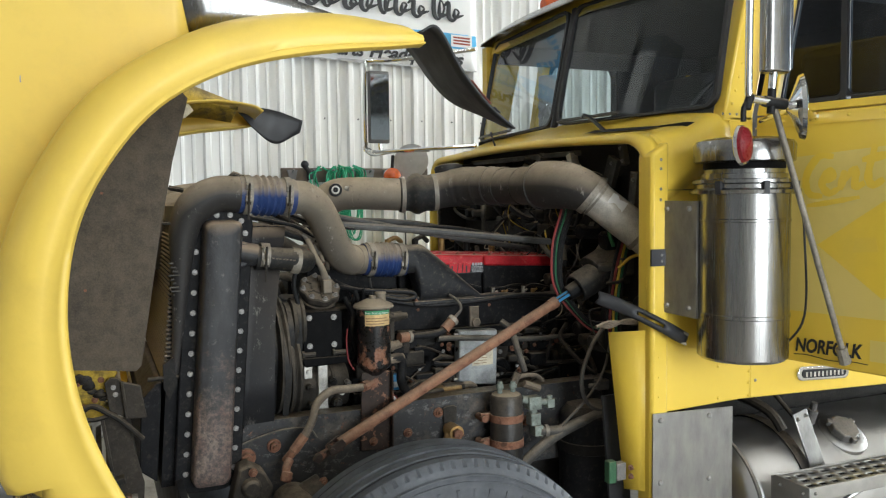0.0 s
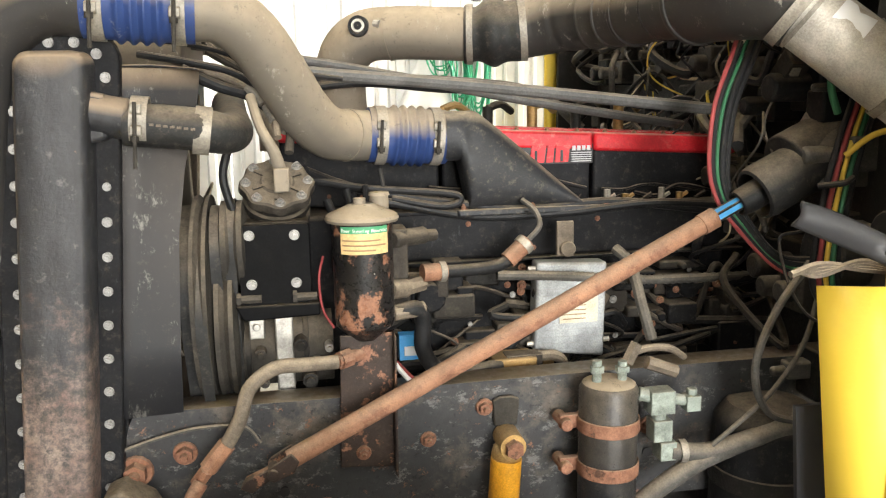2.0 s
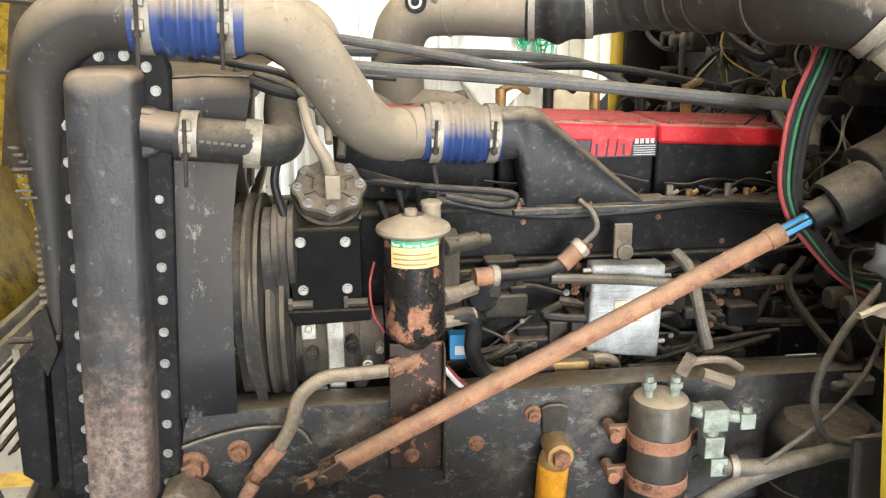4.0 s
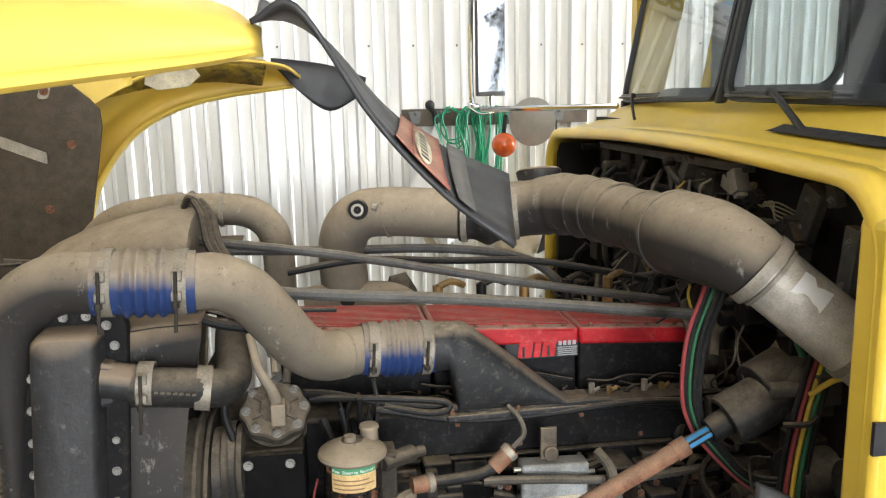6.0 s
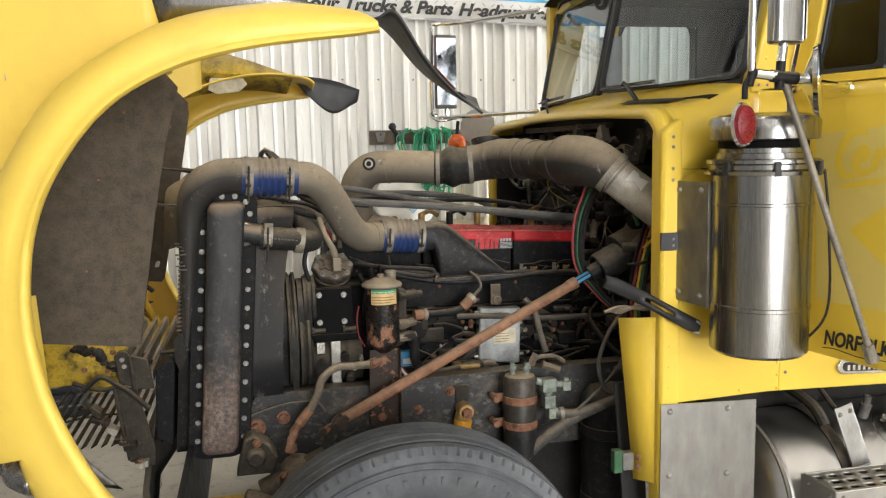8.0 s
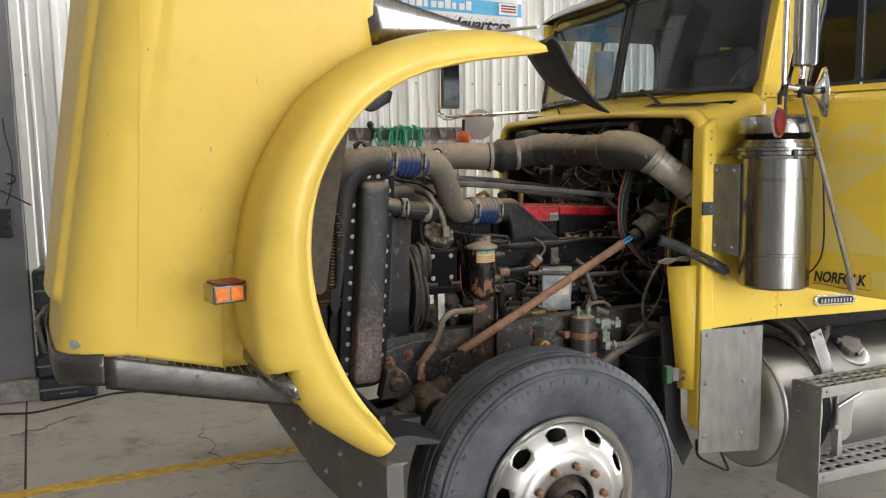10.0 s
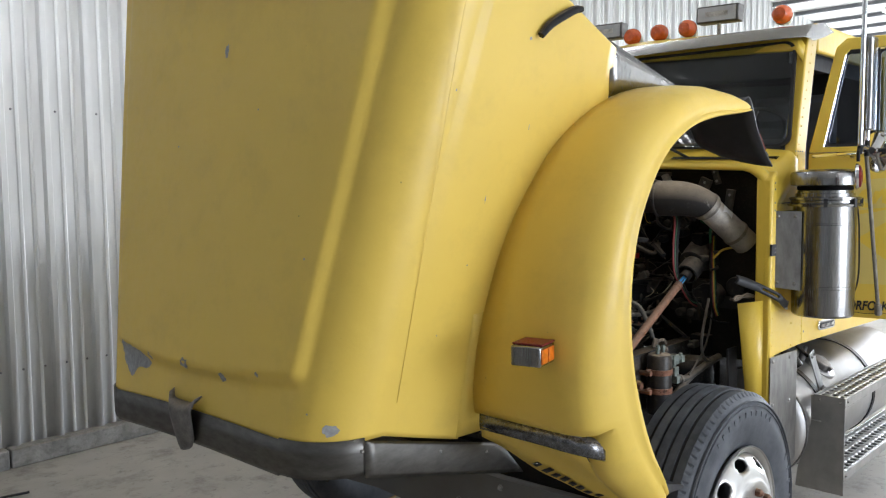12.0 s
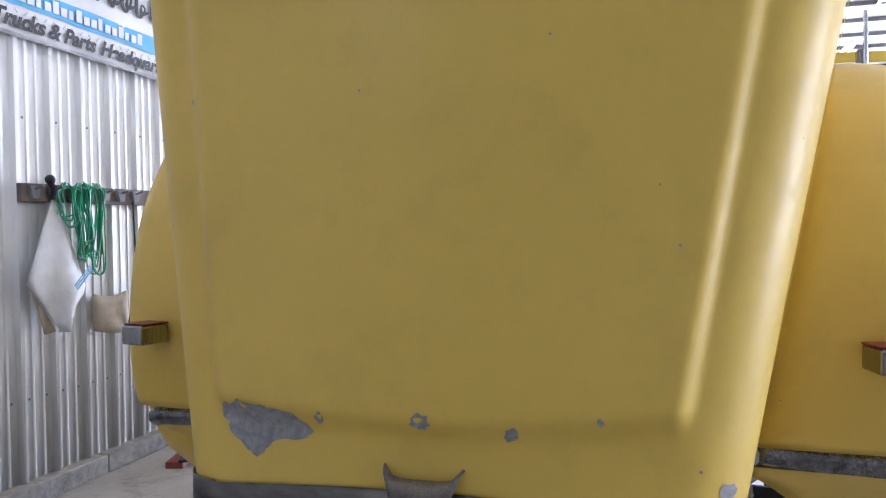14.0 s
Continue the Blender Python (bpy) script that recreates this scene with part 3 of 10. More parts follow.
# assumed tube lights, out of view, added to brighten wall and ceiling
def tube_lamp():
    ob = thing("added_ceiling_light", (0, 0, 0), "white hanging tube light, unseen, added to light the shop", "light", "shop lights")
    b = B()
    add_prism(b, [(-0.03, 0.0), (-0.03, 0.05), (0.03, 0.05), (0.03, 0.0)], 0, -1.2, 1.2)
    part("housing", b, "white_paint", ob)
    for y in (-0.055, 0.055):
        b = B()
        add_rod(b, (-1.18, y, -0.02), (1.18, y, -0.02), 0.016, seg=10)
        part("tube", b, "tube_light", ob)
    for x in (-0.9, 0.9):
        b = B()
        add_rod(b, (x, 0, 0.05), (x, 0, 0.58), 0.004, seg=6)
        part("chain", b, "bolt", ob)
    return ob


lamp = tube_lamp()
spots = [(x, y) for y in (-5.0, -1.6, 2.9) for x in (-5.5, -1.0, 3.5, 8.0, 13.0, 18.0) if x > -5 or y > 0]
lamp.matrix_basis = Matrix.Translation((*spots[0], ROOF - 0.6))
for x, y in spots[1:]:
    copy_thing(lamp, Matrix.Translation((x, y, ROOF - 0.6)))

# ---- the truck ----
MID = 1.25                           # the truck's centre line
SIDE = 0.30                          # the plane of its near flank
truck = thing("truck", (1.0, MID, 0.0), "yellow conventional highway tractor with its hood tilted forward", "truck")


def both(y):
    return 2 * MID - y


# ---- hood, tilted forward ----
HMID = 1.15                          # centre line of the hood's skin


def both_h(y):
    return 2 * HMID - y


def far_y(y):
    """Mirror of a fender's section: its lip about the truck's middle, its joint about the hood's."""
    return both(y) - 0.2 * min(1, max(0, (y - 0.1) / 0.2))


def side_y(x, z):
    return 0.26 + 0.195 * (2.3 - z) + 0.05 * (-0.9 - max(x, -1.44))


R_NEAR, R_FAR = 0.19, 0.11           # rounding of the hood's front corners


def front_x(y, z):
    return -1.665 - 0.07 * (y - 1.1) + 0.10 * (y - 1.1) ** 2 + 0.155 * (z - 1.24)


def lift(y, z):
    """How far the raised middle panel stands proud."""
    d = abs(y - 1.157)
    w = 0.515 + 0.175 * (z - 1.3)
    e = min(max((w - d) / 0.05 + 0.5, 0), 1)
    edge = 1.217 + 0.03 * (d / 0.5) ** 2
    f = min(max((z - edge) / 0.05 + 0.5, 0), 1)
    s = lambda v: v * v * (3 - 2 * v)
    return 0.031 * s(e) * s(f)


def panel_x(y, z):
    return front_x(y, z) - lift(y, z)


def hood_top(x):
    return min(2.64, 2.27 - 0.404 * (x + 0.62))


ARCH = [  # outer edge x, z and lip x, z of the wheel arch, from its upper end to its lower end
    (-0.055, 2.100, -0.05, 2.065), (-0.12, 2.135, -0.12, 2.052), (-0.32, 2.150, -0.35, 2.022), (-0.57, 2.100, -0.53, 1.975),
    (-0.80, 1.960, -0.68, 1.890), (-0.93, 1.790, -0.79, 1.760), (-1.01, 1.610, -0.855, 1.620), (-1.05, 1.420, -0.880, 1.450),
    (-1.06, 1.250, -0.865, 1.280), (-1.035, 1.08, -0.82, 1.130), (-0.95, 0.95, -0.75, 0.980), (-0.80, 0.82, -0.67, 0.865), (-0.675, 0.735, -0.63, 0.805), (-0.635, 0.765, -0.618, 0.79),
]
ARCH_LINE = curve(ARCH, 6)


def arch_z(x):
    """Height of the arch's upper branch at x."""
    best = 1.3
    for a, b in zip(ARCH_LINE, ARCH_LINE[1:]):
        if a[1] > 1.25 and (a[0] - x) * (b[0] - x) <= 0:
            best = max(best, a[1] + (b[1] - a[1]) * (x - a[0]) / ((b[0] - a[0]) or 1))
    return best


def hood_columns():
    """Lower and upper ends of the hood's skin, from the near arch round the front to the far arch; each is a function of height."""
    cols = []
    for x in np.linspace(-0.585, -1.06, 12):
        cols.append((lambda z, x=x: (x, side_y(x, z)), arch_z(x) - 0.02, hood_top(x)))

    def flank(z, far):
        return both_h(side_y(-1.44, z)) + 0.02 * (z - 1.3) if far else side_y(-1.44, z)

    def corner(z, a, far):
        R, o = (R_FAR, -1) if far else (R_NEAR, 1)
        ys = flank(z, far)
        xf = front_x(ys + o * R, z)
        q = R + lift(ys + o * (R - R * math.cos(radians(a))), z)
        return (xf + R - q * math.sin(radians(a)), ys + o * (R - q * math.cos(radians(a))))

    def flats(far):
        out = []
        for s in np.linspace(0, 1, 9)[:-1]:
            def flat(z, s=s):
                x = -1.09 + (corner(z, 0, far)[0] + 1.09) * s
                y = side_y(x, z)
                return (x, both_h(y) + 0.02 * (z - 1.3) * s if far else y)
            out.append((flat, 1.09 - 0.228 * (-1.09 - 0.43 * s + 1.58), hood_top(-1.09 - 0.43 * s)))
        for a in np.linspace(0, 88, 34):
            out.append((lambda z, a=a: corner(z, a, far), 1.065, 2.62))
        return out
    rear = list(cols)
    cols += flats(False)
    for t in np.linspace(0.0, 1.0, 96):
        def front(z, t=t):
            ya, yb = flank(z, False) + R_NEAR, flank(z, True) - R_FAR
            y = ya + (yb - ya) * t
            return (panel_x(y, z), y)
        cols.append((front, 1.06 + 0.02 * math.sin(math.pi * t), 2.63))
    cols += flats(True)[::-1]
    for f, lo, hi in rear[::-1]:
        cols.append((lambda z, f=f: (f(z)[0], both_h(f(z)[1])), lo, hi))
    return cols


HOOD = hood_columns()
rows = []
NZ = 96
for v in range(NZ + 1):
    row = []
    for f, lo, hi in HOOD:
        z = lo + (hi - lo) * v / NZ
        x, y = f(z)
        row.append((x, y, z))
    rows.append(row)
hood = part("hood", add_sheet(B(), rows), "hood_yellow", truck, "chipped yellow fibreglass hood tilted forward", angle=60, solid=0.012, offset=-1.0)


def arch_rows(mirror):
    rows = []
    n = len(ARCH_LINE)
    for i, (xo, zo, xl, zl) in enumerate(ARCH_LINE):
        s = i / (n - 1)
        yj = side_y(xo, zo) if 0.2 < s < 0.75 else 0.28
        if s <= 0.2:
            yj = 0.28 + (side_y(-0.57, 2.1) - 0.28) * s / 0.2
        if s >= 0.75:
            yj = side_y(-1.04, 1.1) + (0.20 - side_y(-1.04, 1.1)) * (s - 0.75) / 0.25
        full = min(1.0, s / 0.06, (1 - s) / 0.05)
        o = Vector((xo, 0, zo))
        l = Vector((xl, 0, zl))
        sec = []
        box = min(1.0, max(0.0, (1.62 - zo) / 0.42)) if s > 0.4 else 0.0
        mixed = lambda a, b: a + (b - a) * box
        for f, y in ((0.0, yj), (0.0, yj * 0.6 + 0.08), (mixed(0.02, 0.0), mixed(0.175, 0.150)), (mixed(0.10, 0.045), mixed(0.10, 0.092)), (mixed(0.25, 0.17), mixed(0.052, 0.058)), (0.48, mixed(0.022, 0.034)), (0.70, mixed(0.015, 0.020)), (0.84, 0.019), (0.88, 0.011), (0.96, 0.009), (1.0, 0.02), (0.985, 0.05), (0.93, 0.085)):
            p = o.lerp(l, f)
            y = 0.10 + (y - 0.10) * (0.35 + 0.65 * full) if i in (0, n - 1) else y
            sec.append((p.x, far_y(y) if mirror else y, p.z))
        rows.append(sec)
    return rows


FOOT = 55                            # section at which the fender's front face ends; below it only the side band runs on to the tip


def band_rows(mirror):
    """The rolled side band below the front face, closed behind its shoulder."""
    rows = []
    n = len(ARCH_LINE)
    for i in range(FOOT, n):
        xo, zo, xl, zl = ARCH_LINE[i]
        o, l = Vector((xo, 0, zo)), Vector((xl, 0, zl))
        t = (i - FOOT) / (n - 1 - FOOT)
        k = 1 - 0.45 * t ** 3
        sec = []
        f0 = max(0.0, 0.34 * (1 - (i - FOOT) / 8))
        low = min(1.0, (i - FOOT) / 8)
        for f, y in ((0.34, 0.150), (0.14, 0.148), (0.04, 0.135), (0.0, 0.110), (0.06, 0.078), (0.22, 0.050), (0.48, 0.034 - 0.012 * low), (0.70, 0.020 - 0.005 * low), (0.84, 0.019), (0.88, 0.011), (0.96, 0.009), (1.0, 0.02), (0.985, 0.05), (0.93, 0.085)):
            g = f if f >= 0.48 else f0 + (0.48 - f0) * f / 0.48
            p = o.lerp(l, g)
            y = 0.06 + (y - 0.06) * k
            sec.append((p.x, far_y(y) if mirror else y, p.z))
        rows.append(sec)
    return rows


for far in (False, True):
    bm = B()
    R = arch_rows(far)[:FOOT + 1]
    add_sheet(bm, R)
    band = band_rows(far)
    add_sheet(bm, band)
    for end in (R[0], band[-1]):
        c = bm.verts.new(sum((Vector(p) for p in end), Vector()) / len(end))
        vs = [bm.verts.new(p) for p in end]
        for a, b in zip(vs, vs[1:]):
            bm.faces.new((a, b, c))
    part("fender", bm, "hood_yellow", hood, "yellow wheel arch with a rolled lip", angle=70, solid=0.008, offset=-1.0)

# dark metal edge strip along the hood's lower edge
inner = [c for c in HOOD if c[1] < 1.2 and c[0](1.07)[0] < -1.478]
rows = []
for dz in (0.012, -0.03, -0.085, -0.098):
    row = []
    for f, lo, hi in inner:
        x, y = f(max(lo, 1.0))
        out = 0.004 if dz > -0.09 else 0.0
        d = Vector((x + 1.2, y - HMID, 0)).normalized()
        row.append((x + d.x * out, y + d.y * out, lo + dz))
    rows.append(row)
part("edge_strip", add_sheet(B(), rows), "trim_dark", hood, "dark scuffed metal edge strip", solid=0.004, offset=1.0)
for far in (False, True):
    rows = []
    for t, out in ((-0.1, 0.003), (0.0, 0.007), (0.85, 0.007), (1.0, 0.002)):
        row = []
        for u in np.linspace(0, 1, 16):
            x = -1.49 + (0.59 + 0.11 * t) * u
            zt, zb = 1.056 - 0.235 * (x + 1.487), 0.982 - 0.222 * (x + 1.614)
            y = side_y(x, 1.05) - out
            row.append((x, both_h(y) if far else y, zt + (zb - zt) * t))
        rows.append(row)
    strip = part("side_strip", add_sheet(B(), rows), "trim_dark", hood, "dark scuffed metal side strip with screws", solid=0.003)
    for x in (-1.50, -1.19, -0.98):
        y = side_y(x, 1.05) - 0.009
        piece("screw", RIVET, strip, (x, both_h(y) if far else y, 1.036 - 0.235 * (x + 1.487)), toward((0, 1 if far else -1, 0)), 1.1)
for far in (False, True):
    f = (lambda y: both(y)) if far else (lambda y: y)
    # worn chromed strip set under it, wrapping the corner
    line_a = curve([(-1.030, 0.485, 1.050), (-1.022, 0.36, 1.046), (-1.014, 0.24, 1.042), (-1.004, 0.145, 1.036), (-0.975, 0.090, 1.026), (-0.925, 0.072, 1.008)], 5)
    rows = []
    for dx, dy, dz in ((0.020, 0.014, 0.016), (0.004, 0.003, 0.008), (-0.004, -0.003, -0.008), (-0.002, -0.002, -0.032), (0.010, 0.006, -0.046), (0.03, 0.02, -0.050)):
        rows.append([(x + dx, f(y + dy), z + dz) for x, y, z in line_a])
    part("lamp_trim", add_sheet(B(), rows), "worn_chrome", hood, "worn chromed trim strip under the wheel arch", angle=50, solid=0.004)
    # flank running on behind the fender's inner edge
    part("joint_fillet", add_sheet(B(), [[(x, both_h(side_y(x, z) + 0.004) if far else side_y(x, z) + 0.004, z) for x in (-1.10, -1.06, -1.02, -0.97)] for z in np.linspace(1.40, 0.985, 8)]), "hood_yellow", hood, solid=0.004)
    # underside panel, running back to the tip of the arch
    top_l = curve([(-1.03, 0.475, 1.02), (-1.0, 0.30, 1.005), (-0.965, 0.145, 0.992), (-0.90, 0.135, 0.932), (-0.80, 0.128, 0.845), (-0.68, 0.105, 0.755)], 6)
    low_l = curve([(-1.0, 0.50, 0.975), (-0.945, 0.45, 0.935), (-0.87, 0.37, 0.860), (-0.81, 0.30, 0.815), (-0.755, 0.24, 0.775), (-0.675, 0.14, 0.745)], 6)
    part("under_panel", add_sheet(B(), [[(p[0] + (q[0] - p[0]) * t, f(p[1] + (q[1] - p[1]) * t), p[2] + (q[2] - p[2]) * t + 0.012 * math.sin(math.pi * t)) for p, q in zip(top_l, low_l)] for t in np.linspace(0, 1, 5)]), "hood_yellow", hood, "dirty yellow panel under the wheel arch", angle=60, solid=0.005)
    # row of dark slots along its lower edge
    for k in range(9):
        p, q = Vector(top_l[11 + 2 * k]), Vector(low_l[11 + 2 * k])
        d = (Vector(low_l[12 + 2 * k]) - Vector(low_l[11 + 2 * k])).normalized()
        a, b = q.lerp(p, 0.06), q.lerp(p, 0.20 + 0.05 * (k % 2))
        n = d.cross(b - a).normalized()
        n = n if n.x < 0 else -n
        bm = B()
        pts = [a - d * 0.010, a + d * 0.010, b + d * 0.012, b - d * 0.006]
        bm.faces.new([bm.verts.new((v.x + n.x * 0.004, f(v.y + n.y * 0.004), v.z + n.z * 0.004)) for v in pts])
        part("marking_bar", bm, "ink", hood, "black marking bar", solid=0.002)

# seam lines moulded in the hood's flanks
for far in (False, True):
    bm = B()
    pts = []
    for z in np.linspace(1.16, 2.55, 16):
        x = -1.375 + 0.06 * (z - 1.2)
        y = side_y(x, z) - 0.0015
        pts.append((x, both_h(y) if far else y, z))
    add_tube(bm, pts, 0.0009, seg=6, n=2)
    part("seam", bm, "hood_yellow", hood, "fine moulded seam line")

# chipped paint on the hood's face and flank
def chip(at, size, squash, seed, flank=False):
    r = random.Random(seed)
    b = B()
    vs = []
    for k in range(18):
        a = 2 * math.pi * k / 18
        q = size * (0.65 + 0.5 * r.random())
        u, z = at[0] + math.cos(a) * q, at[1] + math.sin(a) * q * squash
        if flank:
            vs.append(b.verts.new((u, side_y(u, z) - 0.0015, z)))
        else:
            vs.append(b.verts.new((panel_x(u, z) - 0.0015, u, z)))
    b.faces.new(vs)
    part("paint_chip", b, "primer", hood, "grey bare patch in chipped paint")


for at, size, squash, seed in (((1.40, 1.232), 0.011, 1.4, 2), ((1.172, 1.238), 0.022, 0.9, 3), ((0.984, 1.216), 0.016, 1.2, 4), ((0.806, 1.249), 0.007, 1.3, 5), ((1.109, 2.245), 0.010, 2.6, 6), ((0.618, 1.156), 0.004, 1, 7), ((1.34, 1.945), 0.0035, 1.2, 8), ((0.656, 1.597), 0.004, 1, 9), ((1.80, 1.952), 0.005, 1.4, 10), ((0.919, 2.043), 0.0035, 1, 12)):
    chip(at, size, squash, seed)
bm = B()
rc = random.Random(5)
outline = [(1.715, 1.222), (1.702, 1.243), (1.69, 1.234), (1.668, 1.250), (1.62, 1.243), (1.57, 1.233), (1.53, 1.226), (1.497, 1.203), (1.486, 1.185), (1.498, 1.172), (1.545, 1.164), (1.58, 1.162), (1.597, 1.138), (1.622, 1.120), (1.648, 1.136), (1.676, 1.160), (1.695, 1.172), (1.698, 1.192), (1.720, 1.206)]
rim = []
for (u, z), (u1, z1) in zip(outline, outline[1:] + outline[:1]):
    for t in (0.0, 0.33, 0.66):
        rim.append((u - 0.062 + (u1 - u) * t + rc.uniform(-0.003, 0.003), z + 0.012 + (z1 - z) * t + rc.uniform(-0.003, 0.003)))
hub = bm.verts.new((panel_x(1.548, 1.202) - 0.0016, 1.548, 1.202))
ring = [[bm.verts.new((panel_x(1.548 + (u - 1.548) * q, 1.202 + (z - 1.202) * q) - 0.0016, 1.548 + (u - 1.548) * q, 1.202 + (z - 1.202) * q)) for u, z in rim] for q in (0.5, 1.0)]
for j in range(len(rim)):
    n = (j + 1) % len(rim)
    bm.faces.new((hub, ring[0][j], ring[0][n]))
    bm.faces.new((ring[0][j], ring[1][j], ring[1][n], ring[0][n]))
part("paint_chip", bm, "primer", hood, "large grey bare patch in chipped paint")
bm = B()
rc = random.Random(12)
vs = []
for k in range(14):
    a = 2 * math.pi * k / 14
    q = 0.026 * (0.6 + 0.6 * rc.random())
    z, turn_a = 1.110 + math.sin(a) * q * 0.8, radians(42) + math.cos(a) * q / R_NEAR
    ys = side_y(-1.44, z)
    vs.append(bm.verts.new((front_x(ys + R_NEAR, z) + R_NEAR - (R_NEAR + 0.0015) * math.sin(turn_a), ys + R_NEAR - (R_NEAR + 0.0015) * math.cos(turn_a), z)))
bm.faces.new(vs)
part("paint_chip", bm, "primer", hood, "grey bare patch in chipped paint")
for (u, z), s, sq in (((-1.12, 1.76), 0.0022, 6.0), ((-0.97, 1.98), 0.002, 5.0), ((-1.02, 2.24), 0.006, 1.0), ((-1.3, 2.07), 0.004, 1.0), ((-1.16, 1.56), 0.003, 1.0), ((-1.25, 1.35), 0.003, 1.0)):
    chip((u, z), s, sq, int(1000 * z), True)

# catch on the hood's nose, worn black
bm = B()
rows = []
for t, w, x in ((0, 0.086, -1.712), (0.06, 0.080, -1.735), (0.2, 0.070, -1.745), (0.45, 0.066, -1.738), (0.75, 0.058, -1.728), (0.92, 0.040, -1.724), (1.0, 0.018, -1.722)):
    z = 1.128 - 0.17 * t
    rows.append([(x + 0.02 * abs(s) ** 3, 1.166 + s * w, z + (0.024 * (abs(s) ** 8 - 0.3) if t < 0.1 else 0)) for s in np.linspace(-1, 1, 9)])
add_sheet(bm, rows)
part("catch", bm, "step_worn", hood, "worn grey steel hood catch", angle=60, solid=0.006)

# bright triangular gusset behind the near arch
bm = B()
rows = []
for t in np.linspace(0, 1, 9):
    lo = Vector((-0.585, 0.285, 2.10)).lerp(Vector((-0.175, 0.24, 2.15)), t)
    hi = Vector((-0.625, 0.265, 2.285)).lerp(Vector((-0.175, 0.24, 2.155)), t)
    rows.append([lo.lerp(hi, s) - Vector((0, 0.006 * math.sin(math.pi * s), 0)) for s in (0, 0.33, 0.66, 1)])
part("gusset", add_sheet(bm, rows), "stainless", hood, "bright dented stainless gusset plate", solid=0.003)
for p in ((-0.60, 0.268, 2.25), (-0.45, 0.268, 2.16), (-0.28, 0.248, 2.168), (-0.42, 0.258, 2.215)):
    piece("rivet", RIVET, hood, p, toward(NEAR), 1.6)
bm = B()
add_tube(bm, [(-0.99, 0.262, 2.25), (-0.95, 0.25, 2.29), (-0.87, 0.232, 2.335), (-0.83, 0.225, 2.345)], [0.011, 0.014, 0.014, 0.010], seg=10)
part("grab_handle", bm, "hose_black", hood, "black rubber hood handle")

# side marker lamps
for far in (False, True):
    m = Matrix.Translation((-1.11, both(0.185) if far else 0.185, 1.312)) @ Matrix.Rotation(radians(-14 if far else 14), 4, "Z")
    s = 1 if far else -1
    bm = B()
    add_box(bm, (-0.062, -0.034 if not far else -0.060, -0.030), (0.045, 0.060 if not far else 0.034, 0.030), m)
    part("lamp_housing", bm, "stainless", hood, "chromed marker lamp housing", bevel=0.006)
    for x in (-0.036, 0.012):
        bm = B()
        add_box(bm, (x - 0.020, s * 0.033, -0.021), (x + 0.020, s * 0.039, 0.021), m)
        part("lamp_lens", bm, "amber_lens", hood, "amber lens", bevel=0.002)
    part("lamp_gasket", add_box(B(), (-0.050, -0.036 if not far else -0.060, 0.030), (0.045, 0.060 if not far else 0.036, 0.036), m), "red_lens", hood, "red lamp gasket", bevel=0.002)
    bm = B()
    add_box(bm, (0.045, -0.03, -0.022), (0.075, 0.03, 0.022), m)
    part("lamp_bracket", bm, "hose_black", hood)

# rubber splash panels inside the hood, with their yellow flanges, plates and washers
for far in (False, True):
    f = (lambda y: both_h(y)) if far else (lambda y: y)
    o = 1 if far else -1
    y = f(0.52)
    outline = [(-1.10, 1.26), (-0.79, 1.22), (-0.775, 1.235), (-0.70, 1.60), (-0.66, 1.80), (-0.632, 1.95), (-0.635, 2.0), (-0.66, 2.03), (-0.715, 2.08), (-0.73, 2.09), (-0.88, 2.125), (-0.905, 2.11), (-0.95, 1.95), (-1.01, 1.70)] if far else [(-1.10, 1.26), (-0.73, 1.22), (-0.715, 1.235), (-0.655, 1.60), (-0.615, 1.80), (-0.57, 1.97), (-0.62, 2.03), (-0.86, 2.06), (-1.10, 1.80)]
    bm = B()
    add_prism(bm, outline, 1, y - 0.006, y + 0.006)
    splash = part("splash_panel", bm, "splash_rubber", hood, "dusty dark rubber splash panel")
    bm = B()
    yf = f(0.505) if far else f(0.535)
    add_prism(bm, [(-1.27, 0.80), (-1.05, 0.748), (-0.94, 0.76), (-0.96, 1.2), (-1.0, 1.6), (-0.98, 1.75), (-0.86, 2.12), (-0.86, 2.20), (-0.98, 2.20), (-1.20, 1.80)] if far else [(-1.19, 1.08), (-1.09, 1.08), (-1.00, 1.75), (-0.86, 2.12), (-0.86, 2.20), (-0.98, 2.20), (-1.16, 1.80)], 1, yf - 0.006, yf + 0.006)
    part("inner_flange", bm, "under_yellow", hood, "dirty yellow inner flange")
    bm = B()
    add_prism(bm, [(-0.855 + a, 1.887 + b - 0.42 * a) for a, b in rounded(0.125, 0.034, 0.003, 2)], 1, y + o * -0.012 - 0.003, y + o * -0.012 + 0.003)
    part("panel_plate", bm, "pale_steel", splash, "bare metal plate")
    for x, z, w in ((-0.80, 1.30, 0.02), (-0.74, 1.55, 0.02), (-0.781, 2.055, 0.034)):
        bm = B()
        add_prism(bm, [(x + a * 0.9 + b * 0.3, z + b) for a, b in rounded(w, w * 1.3, w * 0.3, 3)], 1, y - o * 0.010 - 0.003, y - o * 0.010 + 0.003)
        part("panel_clip", bm, "zinc", splash)
    for x, z in ((-0.851, 2.093), (-0.781, 2.055), (-0.80, 1.71), (-0.72, 1.9), (-0.95, 1.9), (-0.85, 1.45)):
        piece("bolt", RUST_BOLT, splash, (x, y - o * 0.012, z), toward((0, -o * -1 if far else -1, 0)) if not far else toward((0, -1, 0)), 0.8)
